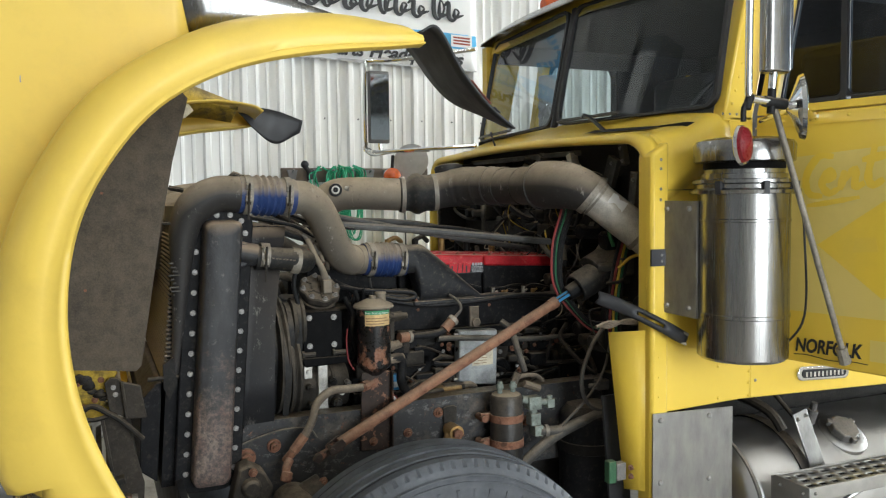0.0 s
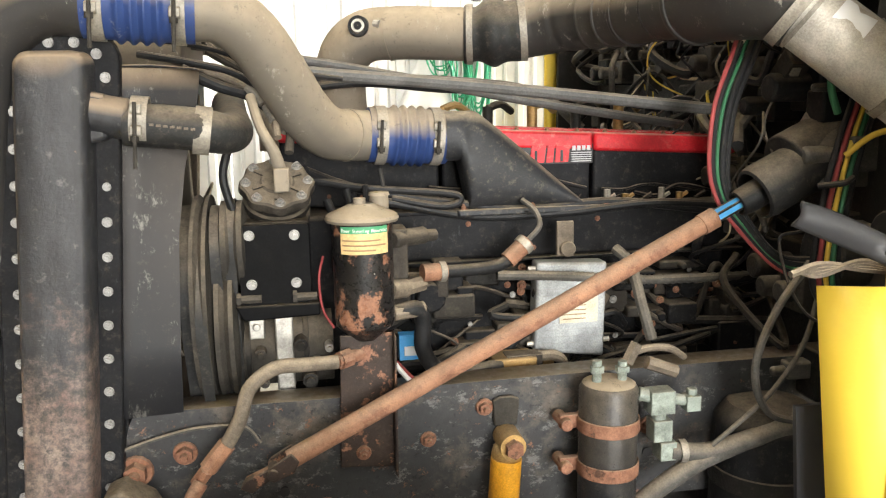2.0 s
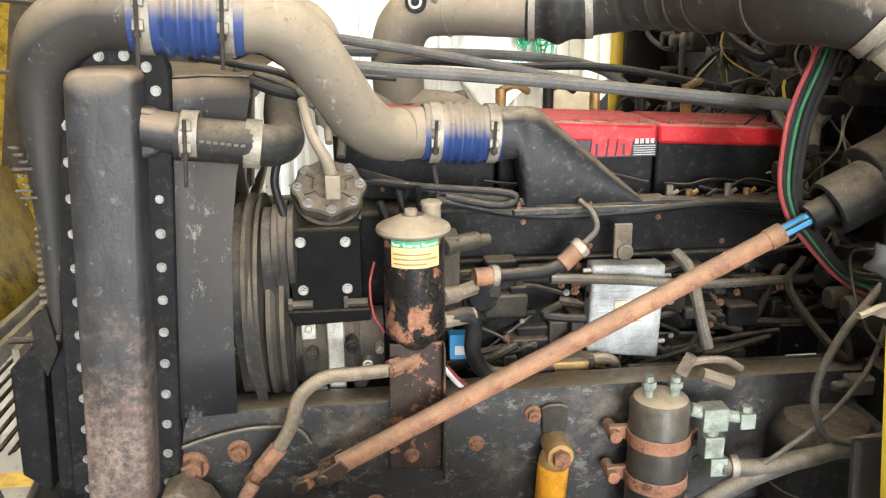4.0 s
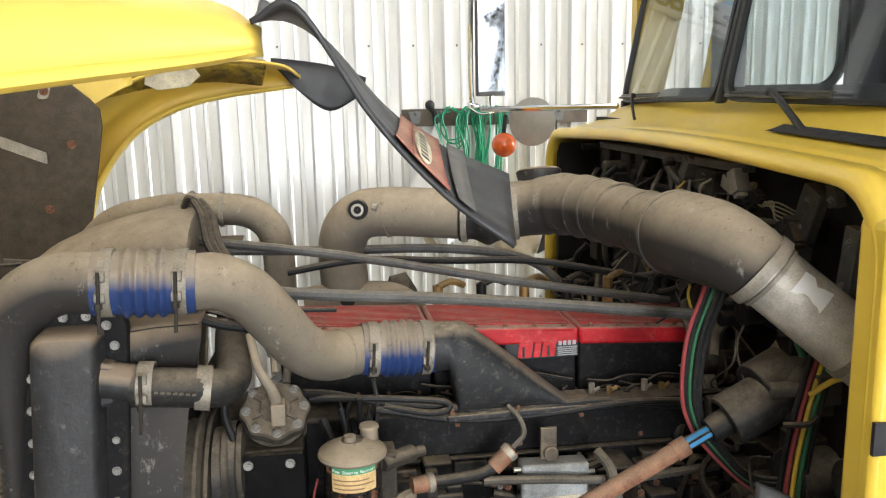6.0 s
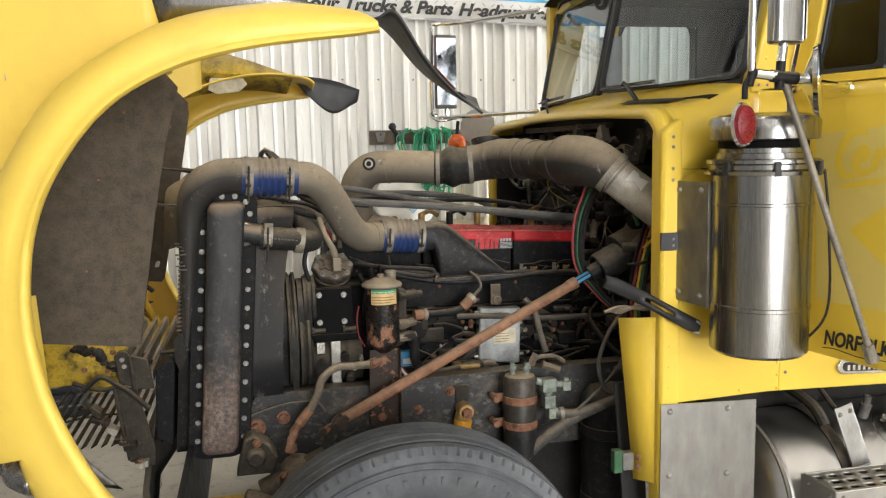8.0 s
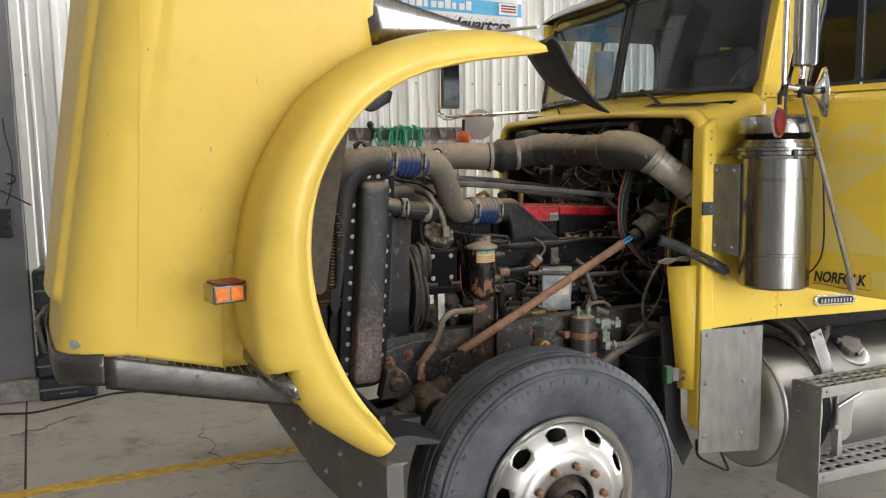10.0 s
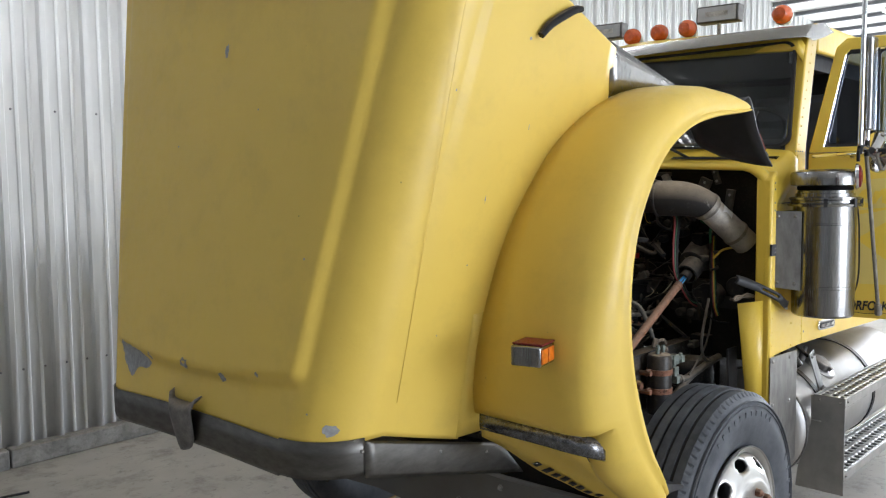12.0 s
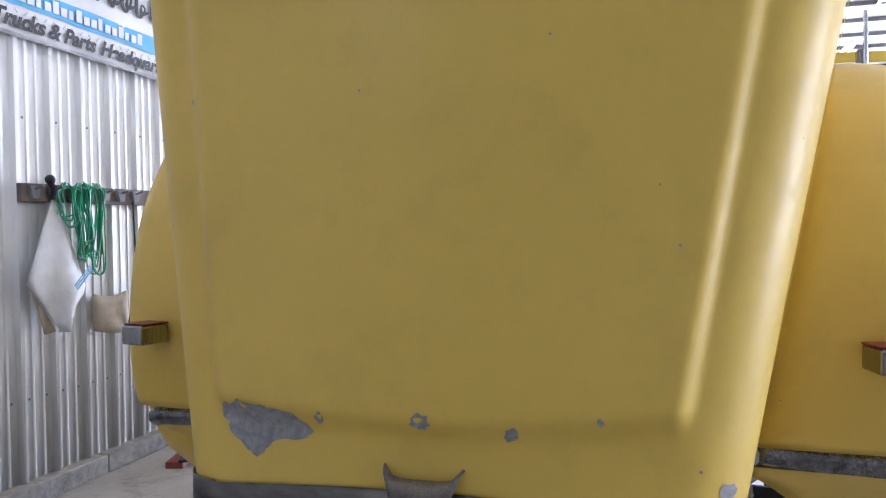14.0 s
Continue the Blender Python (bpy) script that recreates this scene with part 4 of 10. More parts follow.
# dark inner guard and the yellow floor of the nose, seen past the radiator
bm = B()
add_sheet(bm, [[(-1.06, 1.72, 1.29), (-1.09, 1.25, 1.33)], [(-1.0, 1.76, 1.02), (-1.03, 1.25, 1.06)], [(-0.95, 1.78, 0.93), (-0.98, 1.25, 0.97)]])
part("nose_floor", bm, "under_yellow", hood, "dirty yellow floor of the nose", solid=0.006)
bm = B()
add_prism(bm, [(-1.02, 1.44), (-0.84, 1.40), (-0.86, 1.24), (-0.96, 1.22)], 1, 1.735, 1.745)
part("nose_guard", bm, "splash_rubber", hood)
for k in range(5):
    bm = B()
    add_rod(bm, (-0.99 + 0.03 * k, 1.70, 1.36 - 0.03 * k), (-0.90 + 0.02 * k, 1.72, 1.33 - 0.035 * k), 0.010, seg=8)
    part("guard_rib", bm, "splash_rubber", hood)
for k in range(15):
    bm = B()
    x = -1.22 + 0.034 * k
    add_prism(bm, [(x, 0.745), (x + 0.021, 0.757), (x + 0.021, 0.751), (x, 0.739)], 1, 1.05, 1.80)
    part("grille_slat", bm, "iron", hood, "dull grimy grille slat")
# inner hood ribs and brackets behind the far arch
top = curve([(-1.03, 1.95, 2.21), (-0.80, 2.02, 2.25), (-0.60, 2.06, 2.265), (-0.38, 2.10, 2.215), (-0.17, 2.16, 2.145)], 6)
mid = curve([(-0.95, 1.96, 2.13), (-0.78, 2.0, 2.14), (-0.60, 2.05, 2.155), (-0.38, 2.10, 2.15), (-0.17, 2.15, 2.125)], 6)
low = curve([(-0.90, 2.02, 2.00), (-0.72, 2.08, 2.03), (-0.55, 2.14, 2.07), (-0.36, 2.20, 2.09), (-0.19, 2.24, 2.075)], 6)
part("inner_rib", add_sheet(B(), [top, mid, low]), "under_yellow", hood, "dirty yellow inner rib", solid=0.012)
bm = B()
add_prism(bm, [(-0.56, 2.075), (-0.52, 2.055), (-0.42, 2.065), (-0.38, 2.10), (-0.40, 2.13), (-0.55, 2.13)], 1, 2.075, 2.085)
part("patch", bm, "paper", hood, "faded paper patch")
# mud flaps at the upper arch ends
def flap(far):
    f = (lambda y: both(y)) if far else (lambda y: y)
    if far:
        a = curve([(-0.16, 0.17, 2.165), (-0.06, 0.17, 2.155), (0.06, 0.18, 2.135), (0.185, 0.19, 2.09)], 6)
        b = curve([(-0.16, 0.18, 2.155), (-0.07, 0.18, 2.05), (0.045, 0.17, 1.97), (0.165, 0.17, 2.03)], 6)
    else:
        a = curve([(-0.06, 0.27, 2.145), (0.014, 0.308, 2.10), (0.092, 0.318, 2.011), (0.160, 0.322, 1.960), (0.251, 0.277, 1.918)], 8)
        b = curve([(-0.06, 0.05, 2.10), (-0.013, 0.039, 2.113), (0.058, 0.039, 2.005), (0.130, 0.038, 1.924), (0.203, 0.038, 1.867)], 8)
    rows = []
    for p, q in zip(a, b):
        rows.append([(p[0] + (q[0] - p[0]) * t, f(p[1] + (q[1] - p[1]) * t), p[2] + (q[2] - p[2]) * t - (0.02 if far else 0.006) * math.sin(math.pi * t)) for t in np.linspace(0, 1, 7)])
    part("mud_flap", add_sheet(B(), rows), "flap_black", hood, "black rubber mud flap", solid=0.006)
    if not far:
        lift = lambda row, h: [Vector(p) + Vector((0.55, -0.35, 0.75)) * h for p in row]
        n = len(rows)
        for s0, s1, mat, label in ((0.56, 0.62, "flap_red", ""), (0.62, 0.74, "flap_red", "faded red badge field on the flap"), (0.76, 0.84, "bumper_grey", "ribbed grey band")):
            part("flap_badge", add_sheet(B(), [lift(row, 0.005) for row in rows[int(n * s0):int(n * s1) + 1]]), mat, hood, label, solid=0.001)
        c = Vector(rows[int(n * 0.655)][3])
        u = (Vector(rows[int(n * 0.69)][3]) - Vector(rows[int(n * 0.62)][3])) * 0.55
        v = (Vector(rows[int(n * 0.655)][5]) - Vector(rows[int(n * 0.655)][1])) * 0.62
        w = u.cross(v).normalized()
        w = w if w.z > 0 else -w
        b2 = B()
        b2.faces.new([b2.verts.new(c + w * 0.0085 + u * math.cos(k * math.pi / 10) + v * math.sin(k * math.pi / 10)) for k in range(20)])
        part("flap_emblem", b2, "paper", hood, "worn oval emblem", solid=0.0008)
        b2 = B()
        for k in range(-3, 4):
            q = c + w * 0.0095 + v * 0.24 * k
            b2.faces.new([b2.verts.new(q + u * i * 0.45 + v * j * 0.07) for i, j in ((-1, -1), (1, -1), (1, 1), (-1, 1))])
        part("emblem_bars", b2, "ink", hood)


flap(False)
flap(True)
for y0, z0, y1 in ((0.55, 1.80, 0.85), (0.53, 1.69, 0.76)):
    bm = B()
    add_tube(bm, [(-0.86, y0, z0), (-0.70, (y0 + y1) / 2, z0 - 0.055), (-0.56, y1, z0 - 0.08)], 0.004, seg=6)
    add_rod(bm, (-0.60, y1 - 0.02, z0 - 0.072), (-0.56, y1, z0 - 0.08), 0.008, seg=8)
    part("hood_cable", bm, "iron", hood, "frayed steel hood cable")

# ---- cab ----
cab = part("cowl_band", add_prism(B(), [(0.835, 0.53), (0.905, 0.53), (0.905, 1.86), (0.835, 1.82)], 1, SIDE - 0.008, SIDE + 0.07), "cab_yellow", truck, "yellow cowl edge with bolts", bevel=0.012)


def arch_loop(x, inset, n=10):
    """The hood opening in the cowl, from the near foot over the top to the far foot."""
    r = 0.13
    y0, zt = SIDE + inset, 1.895 - inset
    pts = [(x, y0, 1.24), (x, y0, 1.5), (x, y0, zt - r)]
    for k in range(1, n + 1):
        a = radians(180 - 90 * k / n)
        pts.append((x, y0 + r + r * math.cos(a), zt - r + r * math.sin(a)))
    for k in range(1, 12):
        t = k / 12
        pts.append((x, y0 + r + (both(y0) - y0 - 2 * r) * t, zt + 0.022 * math.sin(math.pi * t)))
    for k in range(n + 1):
        a = radians(90 - 90 * k / n)
        pts.append((x, both(y0) - r + r * math.cos(a), zt - r + r * math.sin(a)))
    return pts + [(x, both(y0), 1.5), (x, both(y0), 1.0)]


rows = [arch_loop(0.87, 0.034), arch_loop(0.845, 0.033), arch_loop(0.836, 0.028), arch_loop(0.834, 0.018), arch_loop(0.842, 0.006), arch_loop(0.856, 0.0), arch_loop(0.885, -0.002)]
part("cowl_arch", add_sheet(B(), rows), "cab_yellow", truck, "yellow rounded cowl arch round the hood opening", angle=60, solid=0.006)
# cowl top: a skin rolling from the flanks over to the windscreen's foot
def cowl_z(x, y):
    """Height of the cowl panel."""
    t, d = (x - 0.885) / 0.23, abs(y - MID) / 0.95
    u = min(t, 1.0)
    ty = (y - SIDE - 0.128) / (2 * (MID - SIDE) - 0.256)
    rise = 0.080 * u ** 2.2 * (1 - 0.3 * d ** 8)
    ledge = 0.006 * min(1, max(0, (t - 0.10) / 0.07))
    return 1.892 + ledge + 0.022 * math.sin(math.pi * min(1, max(0, ty))) + rise - 0.05 * max(0, t - 1) * (1 - d ** 4) / 0.2


rows = []
for t in (0, 0.10, 0.115, 0.155, 0.17, 0.25, 0.4, 0.55, 0.7, 0.85, 1.0, 1.2):
    x, r = 0.885 + 0.23 * t, 0.132 - 0.085 * min(t, 1.0)
    half = []
    for z in (-0.10, -0.05):
        half.append((SIDE - 0.002, cowl_z(x, SIDE + r) - r + z))
    for k in range(9):
        a = radians(180 - 11.25 * k)
        half.append((SIDE - 0.002 + r + r * math.cos(a), cowl_z(x, SIDE + r) - r + r * math.sin(a)))
    for k in range(1, 9):
        y = SIDE + r + (MID - SIDE - r) * k / 8
        half.append((y, cowl_z(x, y)))
    rows.append([(x, y, z) for y, z in half] + [(x, both(y), z) for y, z in half[-2::-1]])
part("cowl_top", add_sheet(B(), rows), "cab_yellow", truck, "yellow cowl panel below the windscreen", angle=60, solid=0.004)


bm = add_sheet(B(), [[(x, y, cowl_z(x, y) + 0.0065) for y in np.linspace(0.50 - 1.0 * (x - 0.985), 0.895, 8)] for x in np.linspace(0.972, 1.015, 4)])
part("cowl_vent", bm, "seal", truck, "dark cowl vent slot")

# flank: one pressed panel from cowl to the cab's back, with the window cut out of the door
def flank(y, mirrored=False):
    b = B()
    out = 1 if mirrored else -1
    t = 0.03 * -out
    lo, hi = sorted((y, y + t))
    add_prism(b, [(0.885, 0.965), (1.22, 0.975), (2.75, 0.93), (2.75, 1.985), (1.17, 1.945), (1.14, 1.88), (1.0, 1.80), (0.885, 1.72)], 1, lo, hi)
    return b


for name, outline, label in (("side_panel", [(0.885, 0.965), (1.22, 0.975), (1.262, 0.974), (1.262, 1.95), (1.165, 1.945), (1.14, 1.88), (1.0, 1.80), (0.885, 1.72)], "yellow riveted cowl side"),
                             ("sill_panel", [(1.262, 0.974), (2.75, 0.93), (2.75, 1.13), (1.262, 1.135)], "yellow cab sill below the door"),
                             ("rear_panel", [(2.22, 1.13), (2.75, 1.13), (2.75, 1.985), (2.22, 1.985)], "yellow cab side behind the door")):
    part(name, add_prism(B(), outline, 1, SIDE, SIDE + 0.03), "cab_yellow", truck, label, bevel=0.004)
part("side_panel", flank(both(SIDE), True), "cab_yellow", truck, bevel=0.01)
# pillars and roof
def pillar(p, q, w, mat="cab_yellow", name="pillar", yd=0.05):
    b = B()
    p, q = Vector(p), Vector(q)
    vs = []
    for c in (p, q):
        vs.append([b.verts.new(c + Vector(d)) for d in ((0, 0, 0), (w, 0, 0), (w, yd, 0), (0, yd, 0))])
    for i in range(4):
        b.faces.new((vs[0][i], vs[0][(i + 1) % 4], vs[1][(i + 1) % 4], vs[1][i]))
    b.faces.new(vs[0][::-1])
    b.faces.new(vs[1])
    return part(name, b, mat, truck, bevel=0.008)


for y, yd in ((SIDE, 0.06), (both(SIDE) - 0.06, 0.06)):
    pillar((1.13, y, 1.93), (1.27, y, 2.56), 0.13, yd=yd)
    if y > MID:
        pillar((1.43, y, 1.93), (1.53, y, 2.53), 0.05, yd=yd)
    pillar((2.55, y, 1.93), (2.50, y, 2.56), 0.18, yd=yd)
    if y > MID:
        # added dark sheet, keeps the bright wall from showing through the cab
        part("dark_infill", add_box(B(), (2.02, y + 0.01, 1.93), (2.60, y + 0.03, 2.50)), "dark_inside", truck, "dark sheet added to darken the view behind the far window")
pillar((1.030, MID - 0.014, 1.985), (1.145, MID - 0.014, 2.51), 0.03, "seal", "centre_post", 0.028)
bm = B()
rows = []
for x, z, in_ in ((1.20, 2.47, 0.0), (1.22, 2.53, 0.0), (1.32, 2.60, 0.03), (1.7, 2.66, 0.06), (2.7, 2.66, 0.06), (2.75, 1.1, 0.0)):
    rows.append([(x, SIDE + in_ + 0.0, z - 0.07), (x, SIDE + in_ + 0.04, z - 0.01), (x, SIDE + 0.25, z), (x, MID, z + 0.03), (x, both(SIDE) - 0.25, z), (x, both(SIDE + in_) - 0.04, z - 0.01), (x, both(SIDE + in_), z - 0.07)])
part("roof", add_sheet(bm, rows), "cab_yellow", truck, "yellow cab roof and back", angle=60, solid=0.02)
for y in (SIDE + 0.01, both(SIDE) - 0.05):
    part("roof_rail", add_box(B(), (1.43, y, 2.47), (2.72, y + 0.04, 2.62)), "cab_yellow", truck, bevel=0.01)
# stainless sun visor
rows = []
for x, z in ((1.075, 2.512), (1.085, 2.522), (1.165, 2.578), (1.20, 2.59), (1.32, 2.61)):
    bow = 0.09
    row = []
    for t in np.linspace(0, 1, 21):
        y = (SIDE - 0.025) + (both(SIDE) + 0.025 - (SIDE - 0.025)) * t
        row.append((x + bow * (abs(2 * t - 1) ** 3), y, z))
    rows.append(row)
part("sun_visor", add_sheet(B(), rows), "stainless", truck, "stainless steel sun visor", solid=0.003)
for far in (False, True):
    y = both(SIDE - 0.024) if far else SIDE - 0.024
    bm = B()
    add_prism(bm, [(1.165, 2.508), (1.17, 2.522), (1.25, 2.578), (1.42, 2.61), (1.55, 2.58), (1.42, 2.54), (1.27, 2.505)], 1, y - 0.002, y + 0.002)
    part("visor_end", bm, "stainless", truck)


# windscreens, each in a dark rubber seal
def pane(name, corners, mat, label, seal=0.03, r=0.07, parent=None):
    """A four-cornered pane with rounded corners, its seal round it."""
    c = [Vector(p) for p in corners]
    u = (c[1] - c[0])
    v = (c[3] - c[0])
    W, H = u.length, v.length
    pts = []
    for a, b in rounded(W, H, r, 6):
        s, t = a / W + 0.5, b / H + 0.5
        pts.append(c[0] * (1 - s) * (1 - t) + c[1] * s * (1 - t) + c[2] * s * t + c[3] * (1 - s) * t)
    mid = sum(pts, Vector()) / len(pts)
    nrm = u.cross(v).normalized()
    b = B()
    vs = [b.verts.new(p) for p in pts]
    b.faces.new(vs)
    g = part(name, b, mat, parent or truck, label)
    g.visible_shadow = False
    b = B()
    ring = []
    for k, (f, o) in enumerate(((0.0, 0.006), (seal, 0.008), (seal, -0.012), (-0.004, -0.012), (-0.004, 0.006))):
        ring.append([b.verts.new(p + (p - mid).normalized() * f + nrm * o) for p in pts])
    n = len(pts)
    for q, s in zip(ring, ring[1:]):
        for j in range(n):
            b.faces.new((q[j], q[(j + 1) % n], s[(j + 1) % n], s[j]))
    part("window_seal", b, "seal", parent or g, "black rubber window seal")
    return g


pane("windscreen", [(1.130, 0.338, 1.985), (1.050, 1.222, 1.998), (1.150, 1.222, 2.50), (1.222, 0.350, 2.50)], "glass", "dusty near windscreen pane", 0.013, 0.055)
pane("windscreen", [(1.050, 1.278, 1.998), (1.128, 2.148, 1.985), (1.222, 2.128, 2.50), (1.150, 1.278, 2.50)], "glass", "dusty far windscreen pane", 0.013, 0.055)
pane("far_window", [(1.50, both(SIDE) - 0.02, 2.03), (2.00, both(SIDE) - 0.02, 2.03), (2.00, both(SIDE) - 0.02, 2.44), (1.60, both(SIDE) - 0.02, 2.44)], "glass", "far door window", 0.03, 0.09)
# inside: dash, seats, wheel, back wall
bm = B()
add_prism(bm, [(1.10, 1.93), (1.15, 1.985), (1.30, 2.03), (1.42, 2.0), (1.45, 1.3), (1.10, 1.3)], 1, SIDE + 0.05, both(SIDE) - 0.05)
part("dashboard", bm, "trim_vinyl", truck, "dark grey dashboard", bevel=0.015)
bm = B()
add_lathe(bm, [(0.21 + 0.012 * math.cos(a), 0.012 * math.sin(a)) for a in np.linspace(0, 2 * math.pi, 9)[:-1]], (1.52, 0.72, 2.06), (-0.75, 0, 0.65), seg=32, closed=True)
for a in (90, 210, 330):
    m = Matrix.Translation((1.52, 0.72, 2.06)) @ toward((-0.75, 0, 0.65)) @ Matrix.Rotation(radians(a), 4, "Z")
    add_box(bm, (0, -0.012, -0.006), (0.21, 0.012, 0.006), m)
part("steering_wheel", bm, "seal", truck, "black steering wheel")
for y in (0.72, 1.78):
    bm = B()
    add_box(bm, (2.15, y - 0.24, 1.4), (2.30, y + 0.24, 2.33))
    add_box(bm, (1.75, y - 0.24, 1.5), (2.25, y + 0.24, 1.66))
    part("seat", bm, "trim_vinyl", truck, "dark cloth seat", bevel=0.05)
bm = B()
add_box(bm, (2.60, SIDE + 0.04, 1.1), (2.66, both(SIDE) - 0.04, 2.64))
add_box(bm, (1.0, SIDE + 0.04, 1.16), (2.66, both(SIDE) - 0.04, 1.22))
part("cab_lining", bm, "dark_inside", truck)
for y in (SIDE + 0.075, both(SIDE) - 0.08):
    part("rail_lining", add_box(B(), (1.22, y, 2.40), (2.62, y + 0.006, 2.50)), "dark_inside", truck)
part("headliner", add_box(B(), (1.25, SIDE + 0.06, 2.50), (2.64, both(SIDE) - 0.06, 2.53)), "dark_inside", truck, "dark headliner")
part("door_lining", add_box(B(), (1.12, both(SIDE) - 0.06, 1.25), (2.62, both(SIDE) - 0.035, 1.985)), "dark_inside", truck)
part("door_jamb", add_box(B(), (1.135, SIDE + 0.035, 1.16), (1.255, SIDE + 0.06, 1.94)), "dark_inside", truck)
bm = B()
add_rod(bm, (1.36, 1.82, 2.02), (1.36, 1.82, 2.30), 0.055, seg=20)
for z in (2.09, 2.14, 2.19):
    add_rod(bm, (1.36, 1.82, z), (1.36, 1.82, z + 0.02), 0.058, seg=20)
part("thermos", bm, "vinyl_grey", truck, "grey ribbed bottle on the dash")
# wipers: flat arms rising from the cowl, blades parked along the foot of each pane
for pivot, bend, ends, r in (((1.0, 0.775), (1.050, 1.012, 2.016), ((1.040, 1.215, 2.006), (1.062, 0.80, 2.004)), 0.008), ((1.0, 1.718), (1.046, 1.865, 2.010), ((1.080, 2.075, 1.998), (1.052, 1.67, 2.004)), 0.005)):
    foot = Vector((*pivot, cowl_z(*pivot)))
    bend, (e0, e1) = Vector(bend), [Vector(e) for e in ends]
    bm = B()
    add_tube(bm, [foot - Vector((0, 0, 0.01)), foot.lerp(bend, 0.5) + Vector((-0.006, 0, 0.004)), bend, bend.lerp(e0.lerp(e1, 0.45), 0.9)], r, seg=8, n=4)
    wiper = part("wiper", bm, "seal", truck, "black windscreen wiper")
    bm = B()
    add_rod(bm, e0, e1, 0.0045, seg=6)
    add_rod(bm, e0 + Vector((0.008, 0, 0.008)), e1 + Vector((0.008, 0, 0.008)), 0.003, seg=6)
    part("wiper_blade", bm, "trim_dark", wiper, "worn wiper blade")
# firewall
bm = B()
add_box(bm, (1.02, SIDE + 0.05, 0.9), (1.06, both(SIDE) - 0.05, 1.93))
part("firewall", bm, "oily", truck, "dark grimy firewall")
part("bay_liner", add_box(B(), (0.87, both(SIDE) - 0.075, 0.95), (1.02, both(SIDE) - 0.05, 1.84)), "oily", truck, "dark grimy liner")
# inner wedge, skirt plate, cover plate
bm = B()
add_sheet(bm, [[(0.752, 0.415, 1.228), (0.807, 0.358, 1.236), (0.862, SIDE + 0.002, 1.245)], [(0.772, 0.395, 0.95), (0.817, 0.348, 0.95), (0.862, SIDE + 0.002, 0.95)], [(0.79, 0.377, 0.70), (0.826, 0.339, 0.70), (0.862, SIDE + 0.002, 0.70)]])
part("cowl_wedge", bm, "cab_yellow", truck, "yellow sheet-metal wedge", solid=0.004)
bm = B()
add_prism(bm, [(0.838, 0.97), (1.172, 0.958), (1.172, 0.41), (1.166, 0.398), (1.154, 0.392), (0.836, 0.43)], 1, SIDE - 0.014, SIDE - 0.010)
skirt = part("skirt_plate", bm, "steel_plate", truck, "brushed steel skirt plate with bolts")
for x, z in ((0.868, 0.945), (1.070, 0.938), (0.868, 0.735), (1.070, 0.722), (0.866, 0.50), (1.066, 0.487)):
    piece("rivet", RIVET, skirt, (x, SIDE - 0.014, z), toward(NEAR), 1.7)
P0, P1 = Vector((0.879, 0.316, 0)), Vector((0.934, 0.192, 0))
PN = Vector((P0.y - P1.y, P1.x - P0.x, 0)).normalized() * -1
bm = B()
for a, b in ((P0, P1), (P0 + PN * 0.004, P1 + PN * 0.004)):
    bm.faces.new([bm.verts.new((q.x, q.y, z)) for q, z in ((a, 1.305), (b, 1.290), (b, 1.665), (a, 1.668))])
bm.verts.ensure_lookup_table()
for i in range(4):
    bm.faces.new([bm.verts[j] for j in (i, (i + 1) % 4, 4 + (i + 1) % 4, 4 + i)])
cover = part("cover_plate", bm, "steel_plate", truck, "plain steel cover plate with four bolts", bevel=0.001)
part("plate_flange", add_prism(B(), [(P1.x, P1.y), (P1.x + 0.004, P1.y - 0.001), (P1.x + 0.022, P1.y + 0.05), (P1.x + 0.018, P1.y + 0.052)], 2, 1.290, 1.665), "steel_plate", cover)
for t, z in ((0.24, 1.641), (0.80, 1.641), (0.24, 1.328), (0.80, 1.322)):
    piece("rivet", RIVET, cover, P0.lerp(P1, t) + PN * 0.004 + Vector((0, 0, z)), toward(PN), 1.5)
for x, z in ((0.87, 1.80), (0.87, 1.77), (0.87, 1.705), (0.87, 1.67)):
    piece("rivet", RIVET, cab, (x, SIDE - 0.008, z), toward(NEAR), 0.9)
for x, z in ((1.12, 1.10), (1.12, 0.99), (1.255, 1.12), (1.255, 1.07), (1.255, 1.03), (1.255, 0.985), (1.285, 1.035)):
    piece("rivet", RIVET_Y if x < 1.27 else RIVET, cab, (x, SIDE, z), toward(NEAR), 1.0)
for k in range(12):
    t = k / 11
    piece("rivet", RIVET_Y, cab, (1.17 + 0.15 * t, SIDE, 1.99 + 0.5 * t), toward(NEAR), 0.9)
for k in range(4):
    piece("rivet", RIVET, cab, (1.13 + 0.03 * k, SIDE, 1.955), toward(NEAR), 0.8)
for k in range(10):
    piece("rivet", RIVET_Y, cab, (0.865, SIDE - 0.008, 0.56 + 0.066 * k), toward(NEAR), 0.6)
bm = B()
add_box(bm, (0.832, SIDE - 0.012, 1.455), (0.908, SIDE - 0.004, 1.51))
part("tape_patch", bm, "tape_black", truck, "black tape with two screws")
for z in (1.47, 1.49):
    piece("rivet", RIVET, cab, (0.872, SIDE - 0.012, z), toward(NEAR), 0.8)
bm = B()
add_box(bm, (0.886, SIDE - 0.002, 1.700), (1.12, SIDE + 0.01, 1.704))
part("panel_seam", bm, "seal", truck)
# near door, standing wide open, with the ghosts of removed signs and its lettering
DOOR = Matrix.Translation((1.262, 0.285, 0)) @ Matrix.Rotation(radians(-78), 4, "Z")


def on_door(bm):
    bmesh.ops.transform(bm, matrix=DOOR, verts=bm.verts)
    return bm


